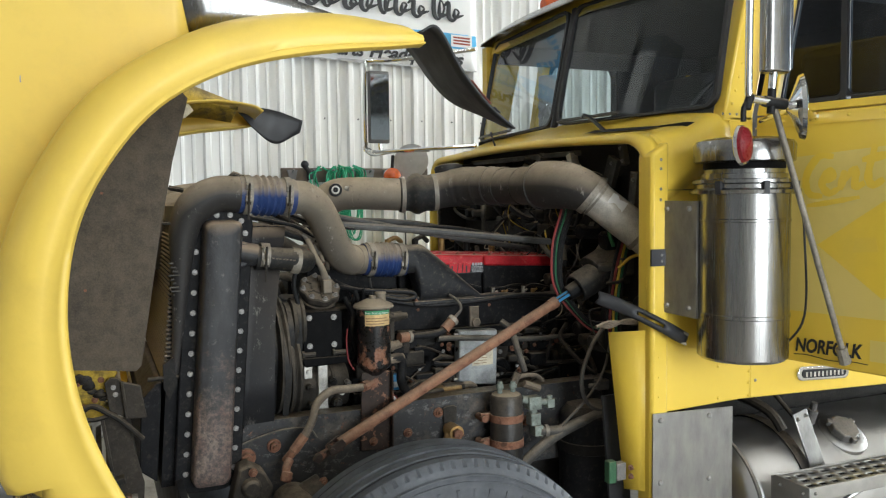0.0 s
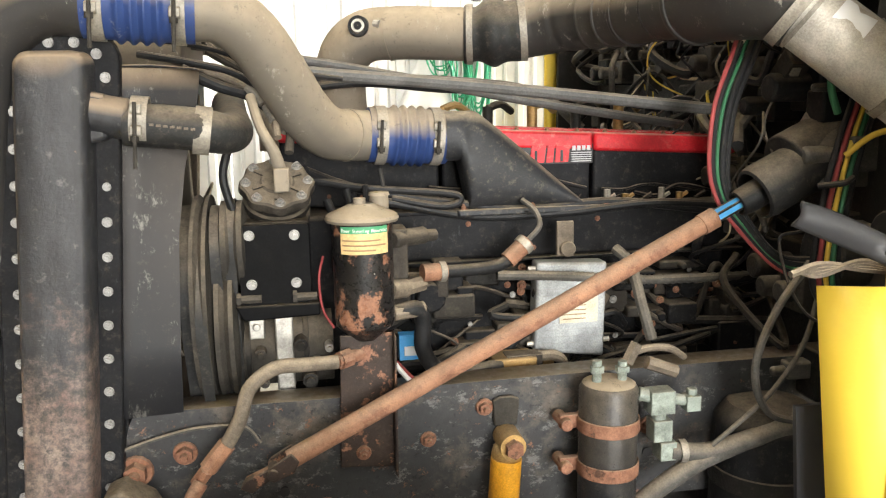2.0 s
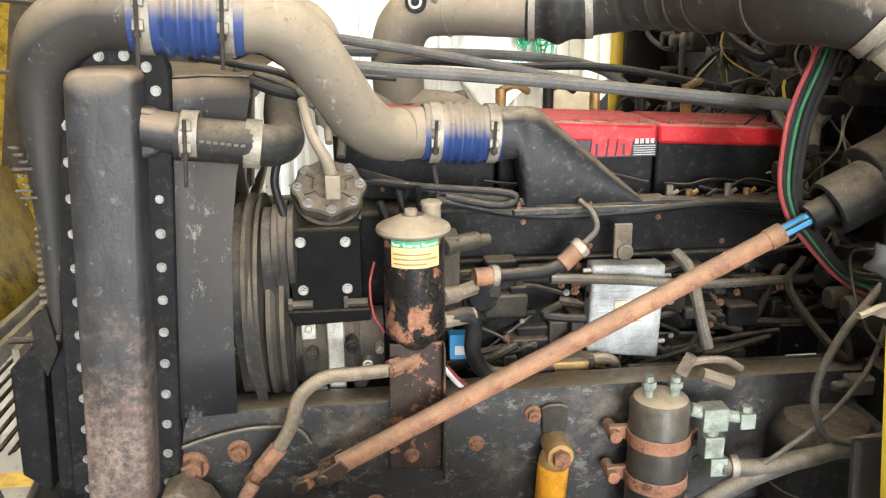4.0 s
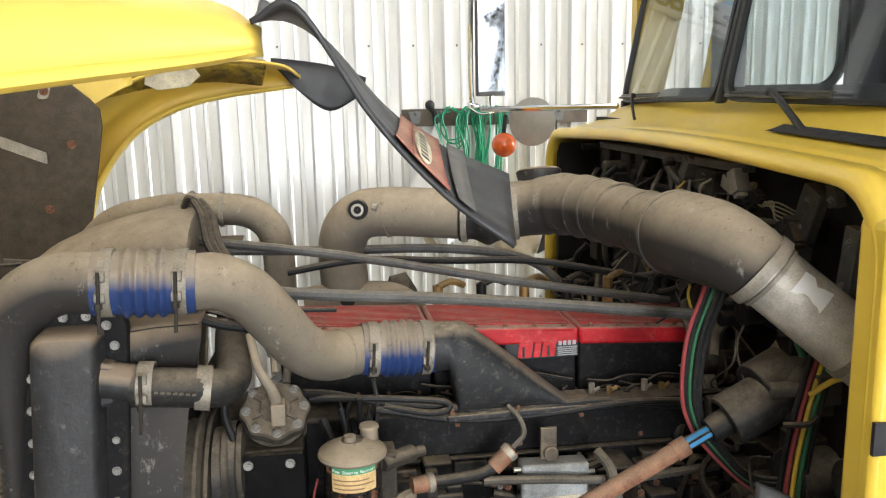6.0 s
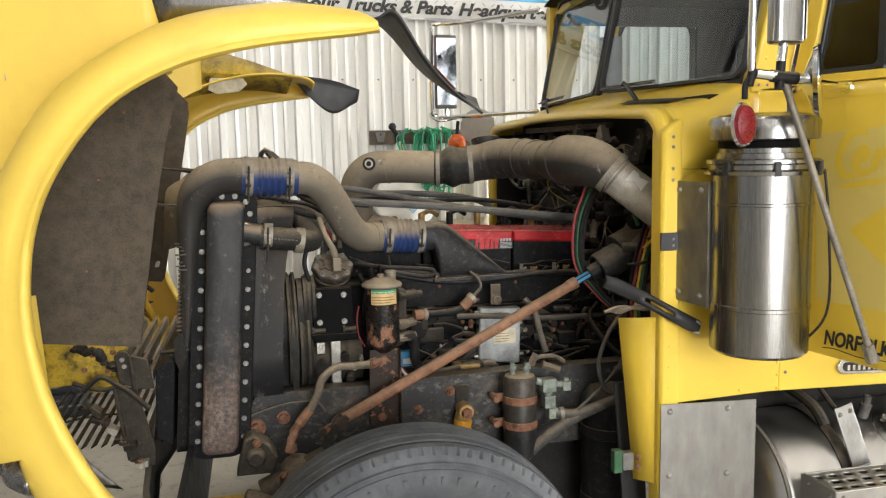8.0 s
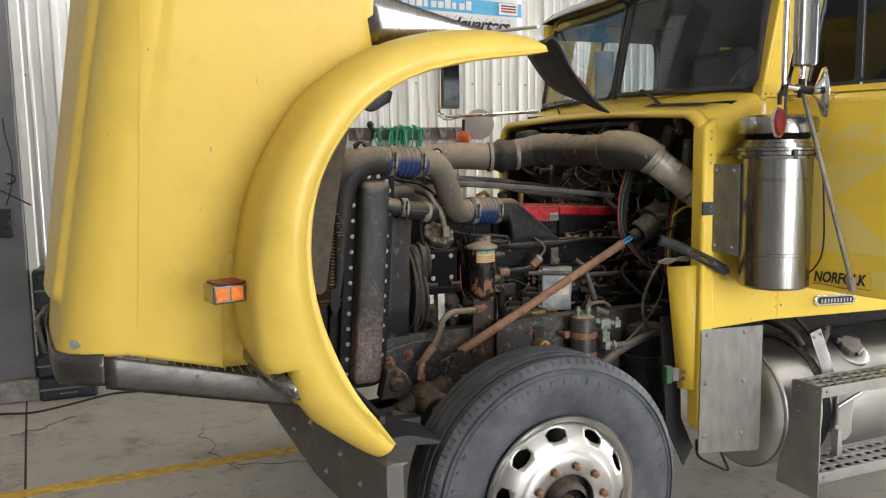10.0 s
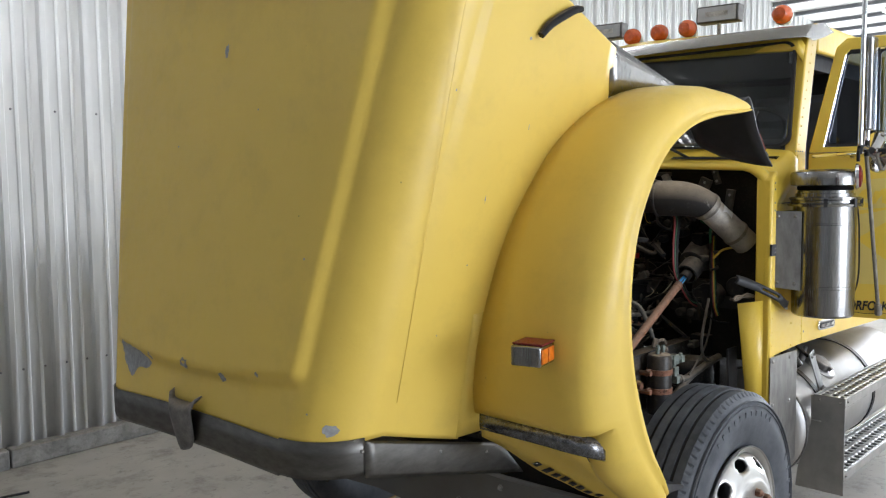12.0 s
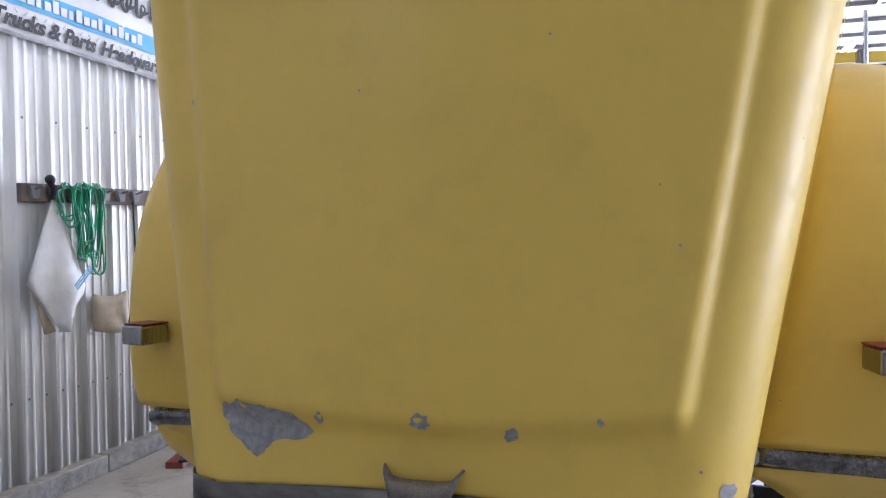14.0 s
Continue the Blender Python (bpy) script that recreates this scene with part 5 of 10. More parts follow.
door = part("door", on_door(add_prism(B(), [(0.0, 1.15), (0.02, 1.132), (0.93, 1.125), (0.95, 1.14), (0.95, 1.945), (0.0, 1.945)], 1, 0.0, 0.05)), "cab_yellow", truck, "yellow cab door standing open, with faded lettering", bevel=0.006)
bm = B()
ring = []
for loop in ([(0.0, 1.949), (0.95, 1.949), (0.93, 2.47), (0.90, 2.50), (0.16, 2.50), (0.115, 2.46)], [(0.066, 1.974), (0.90, 1.974), (0.885, 2.43), (0.87, 2.445), (0.178, 2.445), (0.155, 2.42)]):
    ring.append([[bm.verts.new((u, v, z)) for u, z in loop] for v in (0.0, 0.045)])
for k in range(6):
    n = (k + 1) % 6
    (of, ob_), (nf, nb) = ring
    bm.faces.new((of[k], of[n], nf[n], nf[k]))
    bm.faces.new((ob_[k], nb[k], nb[n], ob_[n]))
    bm.faces.new((of[k], ob_[k], ob_[n], of[n]))
    bm.faces.new((nf[k], nf[n], nb[n], nb[k]))
part("window_frame", on_door(bm), "cab_yellow", door, "yellow door window frame", bevel=0.004)
part("belt_rib", on_door(add_box(B(), (0.0, -0.004, 1.905), (0.95, 0.001, 1.909))), "cab_yellow", door)
part("door_lining", on_door(add_box(B(), (0.04, 0.051, 1.17), (0.91, 0.066, 1.93))), "dark_inside", door, "dark door lining")
pane("door_window", [DOOR @ Vector(p) for p in ((0.085, 0.018, 1.99), (0.286, 0.018, 1.99), (0.286, 0.018, 2.43), (0.168, 0.018, 2.43))], "glass_side", "dark tinted quarter window", 0.014, 0.02, door)
pane("door_window", [DOOR @ Vector(p) for p in ((0.306, 0.022, 1.99), (0.885, 0.022, 1.99), (0.87, 0.022, 2.43), (0.306, 0.022, 2.43))], "glass_side", "dark tinted sliding window", 0.012, 0.02, door)
part("window_bar", on_door(add_box(B(), (0.286, 0.010, 1.976), (0.306, 0.035, 2.443))), "seal", door)
for k in range(8):
    piece("rivet", RIVET_Y, door, DOOR @ Vector((0.10 + 0.11 * k, -0.001, 1.927)), DOOR.to_3x3().to_4x4() @ toward(NEAR), 0.9)
part("faded_patch", on_door(add_prism(B(), [(0.10, 1.80), (0.93, 1.86), (0.93, 1.30), (0.12, 1.30)], 1, -0.0005, 0.0)), "faded_yellow", door, "faded paint where signs were removed")
part("faded_patch", on_door(add_prism(B(), [(0.40, 1.235), (0.93, 1.235), (0.93, 1.17), (0.40, 1.17)], 1, -0.0005, 0.0)), "faded_yellow", door, "faded paint where signs were removed")
part("faded_diamond", on_door(add_prism(B(), [(0.225, 1.52), (0.435, 1.66), (0.645, 1.52), (0.435, 1.362)], 1, -0.0010, -0.0005)), "ghost_yellow", door, "ghost of a diamond sign")
rng = random.Random(12)
for k, (u0, u1, z0, z1) in enumerate(((0.34, 0.42, 1.50, 1.55), (0.45, 0.52, 1.49, 1.545))):
    part("diamond_patch", on_door(add_prism(B(), [(u0, z0), (u1, z0 + 0.006), (u1 - 0.01, z1), (u0 + 0.008, z1 - 0.005)], 1, -0.0014 - 0.0001 * k, -0.0010)), "cab_yellow", door)


def brush(points, w, k):
    """One flat brush stroke in the door's plane, thick in its middle."""
    c = [Vector(p) for p in curve([(u, 0, z) for u, z in points], 6)]
    rows = []
    for i, p in enumerate(c):
        d = (c[min(i + 1, len(c) - 1)] - c[max(i - 1, 0)]).normalized()
        h = 0.5 * w * (0.45 + 0.55 * math.sin(math.pi * (0.1 + 0.8 * i / (len(c) - 1)))) * rng.uniform(0.86, 1.12)
        n = Vector((-d.z, 0, d.x)) * h
        rows.append([(p.x - n.x, -0.0012 - 0.00015 * k - 0.000004 * i, p.z - n.z), (p.x + n.x, -0.0012 - 0.00015 * k - 0.000004 * i, p.z + n.z)])
    return part("faded_script", on_door(add_sheet(B(), rows)), "ghost_yellow", door, "ghost of painted script")


strokes = [[(0.275, 1.80), (0.225, 1.80), (0.185, 1.74), (0.195, 1.685), (0.24, 1.675)],
           [(0.235, 1.72), (0.275, 1.735), (0.262, 1.755), (0.238, 1.715), (0.262, 1.685), (0.295, 1.70)],
           [(0.298, 1.695), (0.312, 1.755)], [(0.308, 1.72), (0.345, 1.758), (0.345, 1.705), (0.375, 1.715)],
           [(0.405, 1.83), (0.385, 1.74), (0.40, 1.708), (0.432, 1.725)], [(0.365, 1.785), (0.455, 1.80)],
           [(0.445, 1.715), (0.462, 1.775), (0.492, 1.770)], [(0.555, 1.775), (0.515, 1.78), (0.498, 1.74), (0.525, 1.722), (0.553, 1.77), (0.557, 1.732), (0.585, 1.745)],
           [(0.66, 1.87), (0.615, 1.80), (0.612, 1.745), (0.65, 1.755)], [(0.19, 1.645), (0.26, 1.655), (0.36, 1.672)]]
for k, stroke in enumerate(strokes):
    brush(stroke, 0.026 if k < 9 else 0.018, k % 5)
text_mesh("lettering", "NORFOLK", 0.062, DOOR @ Matrix.Translation((0.154, -0.0014, 1.168)) @ Matrix.Rotation(radians(-1.5), 4, "Y") @ FACE_NEAR, "ink", door, "black block lettering", shear=0.20, xscale=0.76, bold=0.0018)
text_mesh("lettering", "NE", 0.062, DOOR @ Matrix.Translation((0.510, -0.0014, 1.176)) @ Matrix.Rotation(radians(-1.5), 4, "Y") @ FACE_NEAR, "ink", door, "black block lettering", shear=0.20, xscale=0.76, bold=0.0018)
for u0, u1, z in ((0.150, 0.395, 1.156), (0.500, 0.600, 1.163)):
    bm = B()
    add_tube(bm, [(u0 + (u1 - u0) * t, -0.001, z + 0.0035 * math.sin(9 * t)) for t in np.linspace(0, 1, 7)], 0.0014, seg=5)
    part("underline", on_door(bm), "ink", door)
# badge: chrome oval with a dark field and pale bars
bm = B()
add_prism(bm, [(1.60 + a + 0, 1.033 + b - a * 0.05) for a, b in rounded(0.255, 0.052, 0.025)], 1, SIDE - 0.012, SIDE)
badge = part("badge", bm, "chrome", truck, "chromed oval badge", bevel=0.004)
bm = B()
add_prism(bm, [(1.60 + a, 1.033 + b - a * 0.05) for a, b in rounded(0.215, 0.030, 0.014)], 1, SIDE - 0.014, SIDE - 0.011)
part("badge_field", bm, "ink", badge)
bm = B()
for i in range(10):
    x = 1.507 + i * 0.0195
    add_box(bm, (x, SIDE - 0.016, 1.026 - i * 0.0008), (x + 0.010, SIDE - 0.0135, 1.044 - i * 0.0008))
part("badge_marks", bm, "chrome", badge)
# air cleaner
ac = part("air_cleaner", add_lathe(B(), [(0.0171, 1.165), (0.1283, 1.165), (0.1385, 1.175), (0.1394, 1.3), (0.1419, 1.302), (0.1419, 1.312), (0.1394, 1.314), (0.1394, 1.6), (0.1419, 1.602), (0.1419, 1.608), (0.1394, 1.61), (0.1394, 1.686), (0.163, 1.688), (0.165, 1.698), (0.150, 1.704), (0.150, 1.716), (0.157, 1.720), (0.157, 1.730), (0.130, 1.734), (0.130, 1.748), (0.122, 1.750), (0.122, 1.762), (0.100, 1.764), (0.100, 1.784), (0.148, 1.785), (0.152, 1.788), (0.154, 1.838), (0.146, 1.850), (0.136, 1.852), (0.120, 1.858), (0.0855, 1.862), (0.0086, 1.862)], (1.068, 0.135, 0), UP, seg=64), "stainless", truck, "polished stainless air cleaner canister", angle=40)
bm = B()
add_lathe(bm, [(0.1015, 1.7635), (0.1235, 1.764), (0.1235, 1.7835), (0.1015, 1.7840)], (1.068, 0.135, 0), UP, seg=48)
part("intake_screen", bm, "plate_black", ac, "dark intake gap below the cap")
for a in (200, 250, 300, 340):
    bm = B()
    m = Matrix.Translation((1.068, 0.135, 1.705)) @ Matrix.Rotation(radians(a), 4, "Z")
    add_box(bm, (0.150, -0.008, -0.020), (0.166, 0.008, 0.020), m)
    part("latch", bm, "seal", ac, "black rubber latch")
bm = B()
add_box(bm, (1.0, 0.262, 1.30), (1.06, SIDE - 0.004, 1.665))
part("band_bracket", bm, "stainless", ac, bevel=0.003)
bm = B()
add_tube(bm, [(1.195, 0.03, 1.70), (1.205, 0.02, 1.55), (1.22, 0.03, 1.30), (1.19, 0.10, 1.18)], 0.004, seg=6)
part("drain_wire", bm, "rubber", ac)
# near mirrors on their bracket
mir = part("mirror_bracket", add_tube(B(), [(0.895, -0.07, 2.60), (0.89, -0.07, 2.3), (0.888, -0.07, 2.0), (0.895, -0.068, 1.955)], 0.0105, seg=12), "chrome", truck, "chromed mirror arms")
bm = B()
add_prism(bm, [(0.985 + a, b - 0.07) for a, b in rounded(0.092, 0.05, 0.02)], 2, 2.03, 2.44)
part("mirror_shell", bm, "stainless", mir, "polished mirror housing", bevel=0.006)
bm = B()
add_box(bm, (1.031, -0.088, 2.04), (1.034, -0.052, 2.43))
part("mirror_face", bm, "mirror", mir)
bm = B()
add_lathe(bm, [(0.012, -0.045), (0.03, -0.035), (0.090, -0.012), (0.096, 0.0), (0.090, 0.004), (0.002, 0.004)], (1.075, -0.09, 1.935), (0.76, -0.65, 0.05), seg=32)
part("round_mirror", bm, "chrome", mir, "round convex spot mirror")
bm = B()
add_rod(bm, (0.90, -0.07, 1.955), (1.06, -0.085, 1.935), 0.013, seg=12)
add_rod(bm, (0.97, -0.07, 1.93), (0.98, -0.07, 2.04), 0.012, seg=12)
part("mirror_joint", bm, "chrome", mir)
bm = B()
add_rod(bm, (0.945, -0.071, 1.949), (1.015, -0.08, 1.941), 0.016, seg=12)
add_rod(bm, (0.968, -0.073, 1.915), (0.972, -0.073, 1.985), 0.012, seg=12)
add_rod(bm, (0.882, -0.069, 1.925), (0.895, -0.069, 1.965), 0.012, seg=12)
part("joint_block", bm, "hose_black", mir, "black mirror pivot")
bm = B()
add_rod(bm, (0.985, -0.065, 1.945), (1.305, -0.045, 1.185), 0.0095, seg=12)
add_rod(bm, (1.295, -0.045, 1.205), (1.314, -0.045, 1.155), 0.017, seg=10)
add_rod(bm, (1.312, -0.045, 1.165), (1.336, -0.04, 1.162), 0.012, seg=10)
part("mirror_stay", bm, "clamp_steel", mir, "dull steel mirror stay")
bm = B()
add_tube(bm, [(0.90, -0.07, 1.96), (0.875, -0.068, 1.93), (0.872, -0.068, 1.89)], 0.008, seg=8)
part("lamp_stem", bm, "hose_black", mir)
bm = B()
add_lathe(bm, [(0.002, -0.014), (0.026, -0.010), (0.038, 0.0), (0.035, 0.010), (0.020, 0.017), (0.001, 0.019)], (0.872, -0.07, 1.825), (0.30, -0.95, 0.05), seg=28)
bmesh.ops.scale(bm, vec=(1, 1, 1.35), space=Matrix.Translation((-0.872, 0.07, -1.825)), verts=bm.verts)
part("clearance_lamp", bm, "red_lens", mir, "oval red clearance lamp")
bm = B()
add_lathe(bm, [(0.039, -0.012), (0.043, -0.008), (0.041, 0.002), (0.036, 0.0)], (0.872, -0.07, 1.825), (0.30, -0.95, 0.05), seg=28, closed=True)
bmesh.ops.scale(bm, vec=(1, 1, 1.35), space=Matrix.Translation((-0.872, 0.07, -1.825)), verts=bm.verts)
part("lamp_rim", bm, "chrome", mir)
bm = B()
add_rod(bm, (1.05, -0.08, 1.935), (1.262, 0.262, 1.93), 0.009, seg=10)
add_rod(bm, (1.06, -0.08, 1.93), (1.30, 0.082, 1.93), 0.012, seg=10)
add_rod(bm, (1.285, 0.082, 1.93), (1.308, 0.08, 1.93), 0.017, seg=10)
part("mirror_arm", bm, "chrome", mir)
# far mirror set
farm = part("far_mirror", add_tube(B(), [(1.15, 2.25, 2.50), (0.85, 2.72, 2.50), (0.70, 2.74, 2.49), (0.665, 2.74, 2.44), (0.66, 2.74, 2.02), (0.69, 2.74, 1.965)], 0.012, seg=10, n=5), "chrome", truck, "far side chromed mirror frame")
bm = B()
add_prism(bm, [(0.745 + a, 2.74 + b) for a, b in rounded(0.13, 0.045, 0.02)], 2, 2.01, 2.43)
part("mirror_shell", bm, "bumper_grey", farm, "far mirror housing", bevel=0.006)
bm = B()
add_box(bm, (0.688, 2.713, 2.03), (0.802, 2.7165, 2.41))
part("mirror_face", bm, "mirror_dark", farm)
bm = B()
add_rod(bm, (0.70, 2.72, 1.955), (1.12, 2.2, 1.965), 0.011, seg=10)
add_rod(bm, (0.75, 2.74, 1.97), (0.745, 2.74, 2.03), 0.012, seg=10)
add_tube(bm, [(0.66, 2.74, 2.0), (0.645, 2.72, 1.97), (0.70, 2.70, 1.935), (0.80, 2.62, 1.95), (0.95, 2.45, 1.95)], 0.005, seg=6)
part("mirror_arm", bm, "chrome", farm)
bm = B()
add_lathe(bm, [(0.012, -0.03), (0.10, -0.008), (0.103, 0.0), (0.002, 0.005)], (0.90, 2.62, 1.90), (-0.5, -0.8, 0.1), seg=28)
part("round_mirror", bm, "step_alloy", farm, "far round spot mirror")
bm = B()
add_ball(bm, (0.766, 2.576, 1.809), 0.052, sub=3)
part("clearance_lamp", bm, "orange_lens", farm, "round orange clearance lamp")
bm = B()
add_rod(bm, (0.766, 2.576, 1.86), (0.78, 2.60, 1.93), 0.010, seg=8)
part("lamp_stem", bm, "hose_black", farm)
bm = B()
add_box(bm, (1.18, both(SIDE) - 0.02, 1.9), (1.24, both(SIDE) + 0.03, 2.5))
part("grab_rail", bm, "cab_yellow", truck)

# roof lamps and a work light on the roof
for y in (0.50, 1.04, 1.22, 1.40, 1.92):
    bm = B()
    add_lathe(bm, [(0.001, -0.05), (0.03, -0.047), (0.044, -0.03), (0.05, 0.0), (0.05, 0.02)], (1.43, y, 2.69), (1, 0.1, 0.05), seg=24)
    bl = part("beacon", bm, "orange_lens", truck, "bullet-shaped orange roof lamp")
    bm = B()
    add_lathe(bm, [(0.052, 0.018), (0.052, 0.03), (0.03, 0.10), (0.001, 0.13)], (1.43, y, 2.69), (1, 0.1, -0.12), seg=20)
    part("beacon_base", bm, "white_paint", bl)
for y in (0.88, 1.62):
    m = Matrix.Translation((1.495, y, 2.755)) @ Matrix.Rotation(radians(2), 4, "X")
    bm = B()
    add_box(bm, (-0.03, -0.125, -0.048), (0.05, 0.125, 0.048), m)
    wl = part("work_light", bm, "trim_dark", truck, "rectangular roof work light", bevel=0.008)
    bm = B()
    add_box(bm, (-0.034, -0.112, -0.038), (-0.029, 0.112, 0.038), m)
    part("light_face", bm, "lamp_clear", wl)
    bm = B()
    add_box(bm, (-0.037, -0.065, -0.013), (-0.033, 0.065, 0.013), m)
    part("light_bar", bm, "zinc", wl)
    bm = B()
    add_rod(bm, (1.50, y, 2.64), (1.50, y, 2.715), 0.012, seg=8)
    part("light_foot", bm, "zinc", wl)

# ---- running gear ----
WX, WZ = 0.03, 0.466


def tyre_bm():
    prof = []
    R = 0.505
    # outer bead, sidewall, tread with four grooves, inner sidewall
    prof += [(0.288, 0.045), (0.300, 0.035), (0.335, 0.018), (0.375, 0.008), (0.405, 0.005), (0.43, 0.008), (0.445, 0.013), (0.455, 0.012), (0.470, 0.021), (0.483, 0.030), (0.4945, 0.042)]
    y = 0.050
    for g in range(5):
        w = 0.0328
        rr = R - 0.004 * abs(g - 2) ** 1.5 * 0.5
        prof += [(rr, y), (rr, y + w)]
        y += w
        if g < 4:
            prof += [(rr - 0.015, y + 0.0015), (rr - 0.015, y + 0.0115)]
            y += 0.013
    prof += [(0.490, y + 0.010), (0.46, y + 0.025), (0.40, y + 0.035), (0.33, y + 0.02), (0.288, y - 0.01)]
    prof = [(0.313 + (r - 0.303) * 1.06, y * 0.95 + 0.046) for r, y in prof]
    b = add_lathe(B(), prof, (WX, 0, WZ), (0, 1, 0), seg=480, bend=lambda k, j: 0.982 if k == 10 and j % 5 == 0 else 1.0)
    for v in b.verts:
        if v.co.z < 0:
            v.co.z = 0.0
    return b


tyre = part("front_wheel", tyre_bm(), "tyre", truck, "worn grey highway tyre on an alloy wheel", angle=28)
# dark rings laid in the grooves, deepening their shade by colour
for g in range(4):
    bm = B()
    y0 = (0.050 + 0.0328 * (g + 1) + 0.013 * g) * 0.95 + 0.046
    add_lathe(bm, [(0.521, y0 + 0.0004), (0.5135, y0 + 0.0016), (0.5135, y0 + 0.0108), (0.521, y0 + 0.0120)], (WX, 0, WZ), (0, 1, 0), seg=160)
    for v in bm.verts:
        v.co.z = max(v.co.z, 0.001)
    part("shade_ring", bm, "groove", tyre)
# moulded bars and ribs on the sidewall
for a0, a1, n in ((58, 122, 11), (150, 214, 9), (-40, 24, 9), (236, 300, 9)):
    for i in range(n):
        a = radians(a0 + (a1 - a0) * i / (n - 1))
        h, w = (0.020, 0.012) if a0 == 58 else (0.032, 0.017)
        m = Matrix.Translation((WX, 0, WZ)) @ Matrix.Rotation(-a, 4, "Y") @ Matrix.Translation((0.442, 0.0530, 0))
        bm = B()
        add_box(bm, (-h / 2, -0.0025, -w / 2), (h / 2, 0.004, w / 2 - (0.004 if i % 3 else 0.0)), m)
        part("moulded_bar", bm, "tyre", tyre, bevel=0.001)
for r in (0.404, 0.470, 0.487):
    bm = B()
    add_lathe(bm, [(r - 0.0035, 0.062), (r - 0.0015, 0.0535 + 0.03 * max(0, r - 0.465)), (r + 0.0015, 0.0535 + 0.03 * max(0, r - 0.465)), (r + 0.0035, 0.062)], (WX, 0, WZ), (0, 1, 0), seg=120)
    for v in bm.verts:
        v.co.z = max(v.co.z, 0.001)
    part("sidewall_rib", bm, "tyre", tyre)
# alloy disc with ten hand holes
bm = B()
SEG = 200
prof = [(0.296, 0.040), (0.303, 0.034), (0.305, 0.042), (0.296, 0.050), (0.287, 0.056), (0.276, 0.075), (0.268, 0.070), (0.261, 0.059), (0.253, 0.053), (0.243, 0.047), (0.233, 0.043), (0.225, 0.040), (0.208, 0.037), (0.192, 0.036), (0.182, 0.030), (0.176, 0.026), (0.150, 0.025), (0.118, 0.025), (0.112, 0.027), (0.110, 0.05)]
m = Matrix.Translation((WX, 0, WZ)) @ toward((0, 1, 0))
prof = [(r * 1.025, h + 0.022 * min(1, max(0, (r - 0.2) / 0.08))) for r, h in prof]
rings = [[bm.verts.new(m @ Vector((r * math.cos(2 * math.pi * j / SEG), r * math.sin(2 * math.pi * j / SEG), h))) for j in range(SEG)] for r, h in prof]
for h in range(10):
    # round the corners of each hand hole
    c = 6 + 20 * h
    for edge, inner in ((7, 8), (11, 10)):
        for o, f in ((-4, 0.85), (-3, 0.40), (-2, 0.10), (2, 0.10), (3, 0.40), (4, 0.85)):
            v, q = rings[edge][(c + o) % SEG], rings[inner][(c + o) % SEG]
            v.co = v.co.lerp(q.co, f)
        for o in (-5, 5):
            n = o - o // 5
            bm.faces.new((rings[edge][(c + o) % SEG], rings[edge][(c + n) % SEG], rings[inner][(c + o) % SEG]))
for k, (a, b) in enumerate(zip(rings, rings[1:])):
    for j in range(SEG):
        ph = (j + 4) % 20
        w = 5
        if 7 <= k <= 10 and abs(ph - 9.5) < w:
            continue
        bm.faces.new((a[j], a[(j + 1) % SEG], b[(j + 1) % SEG], b[j]))
rim = part("rim", bm, "wheel_alloy", tyre, "polished alloy wheel with oval hand holes", angle=50, solid=0.009, offset=-1.0)
bm = B()
add_lathe(bm, [(0.287, 0.10), (0.28, 0.13), (0.27, 0.2), (0.02, 0.2)], (WX, 0, WZ), (0, 1, 0), seg=48)
part("brake_drum", bm, "dark_inside", tyre)
bm = B()
add_lathe(bm, [(0.111, 0.06), (0.10, 0.055), (0.085, 0.045), (0.078, 0.01), (0.062, -0.005), (0.058, 0.03), (0.03, 0.035), (0.026, -0.008), (0.001, -0.012)], (WX, 0, WZ), (0, 1, 0), seg=36)
part("hub", bm, "engine_black", tyre, "black oil-bath hub")
nut_bm = B()
add_rod(nut_bm, (0, 0, -0.004), (0, 0, 0.006), 0.021, seg=18)
add_rod(nut_bm, (0, 0, 0.006), (0, 0, 0.028), 0.0165, 0.0155, seg=6)
add_rod(nut_bm, (0, 0, 0.028), (0, 0, 0.036), 0.013, 0.006, seg=12)
NUT = mesh_of("lug_nut", nut_bm, "rusty")
for k in range(10):
    a = radians(36 * k + 8)
    piece("lug_nut", NUT, tyre, (WX + 0.143 * math.cos(a), 0.025, WZ + 0.143 * math.sin(a)), toward(NEAR))
bm = tyre_bm()
bmesh.ops.transform(bm, matrix=Matrix.Translation((0, 2 * MID, 0)) @ Matrix.Diagonal((1, -1, 1, 1)), verts=bm.verts)
part("far_wheel", bm, "tyre", truck, angle=28)

# frame rails
def rail(y, s):
    b = B()
    top = curve([(-0.42, 0.90), (-0.40, 0.965), (-0.36, 0.972), (-0.02, 0.972), (0.05, 0.974), (0.16, 0.981), (0.40, 0.984), (0.62, 0.985), (1.1, 0.985), (3.0, 0.985)], 3)
    add_sheet(b, [[(x, y + 0.07 * s, z) for x, z in top], [(x, y, z) for x, z in top], [(x, y, 0.70 if x > -0.3 else 0.74) for x, z in top], [(x, y + 0.07 * s, 0.70 if x > -0.3 else 0.74) for x, z in top]])
    return b


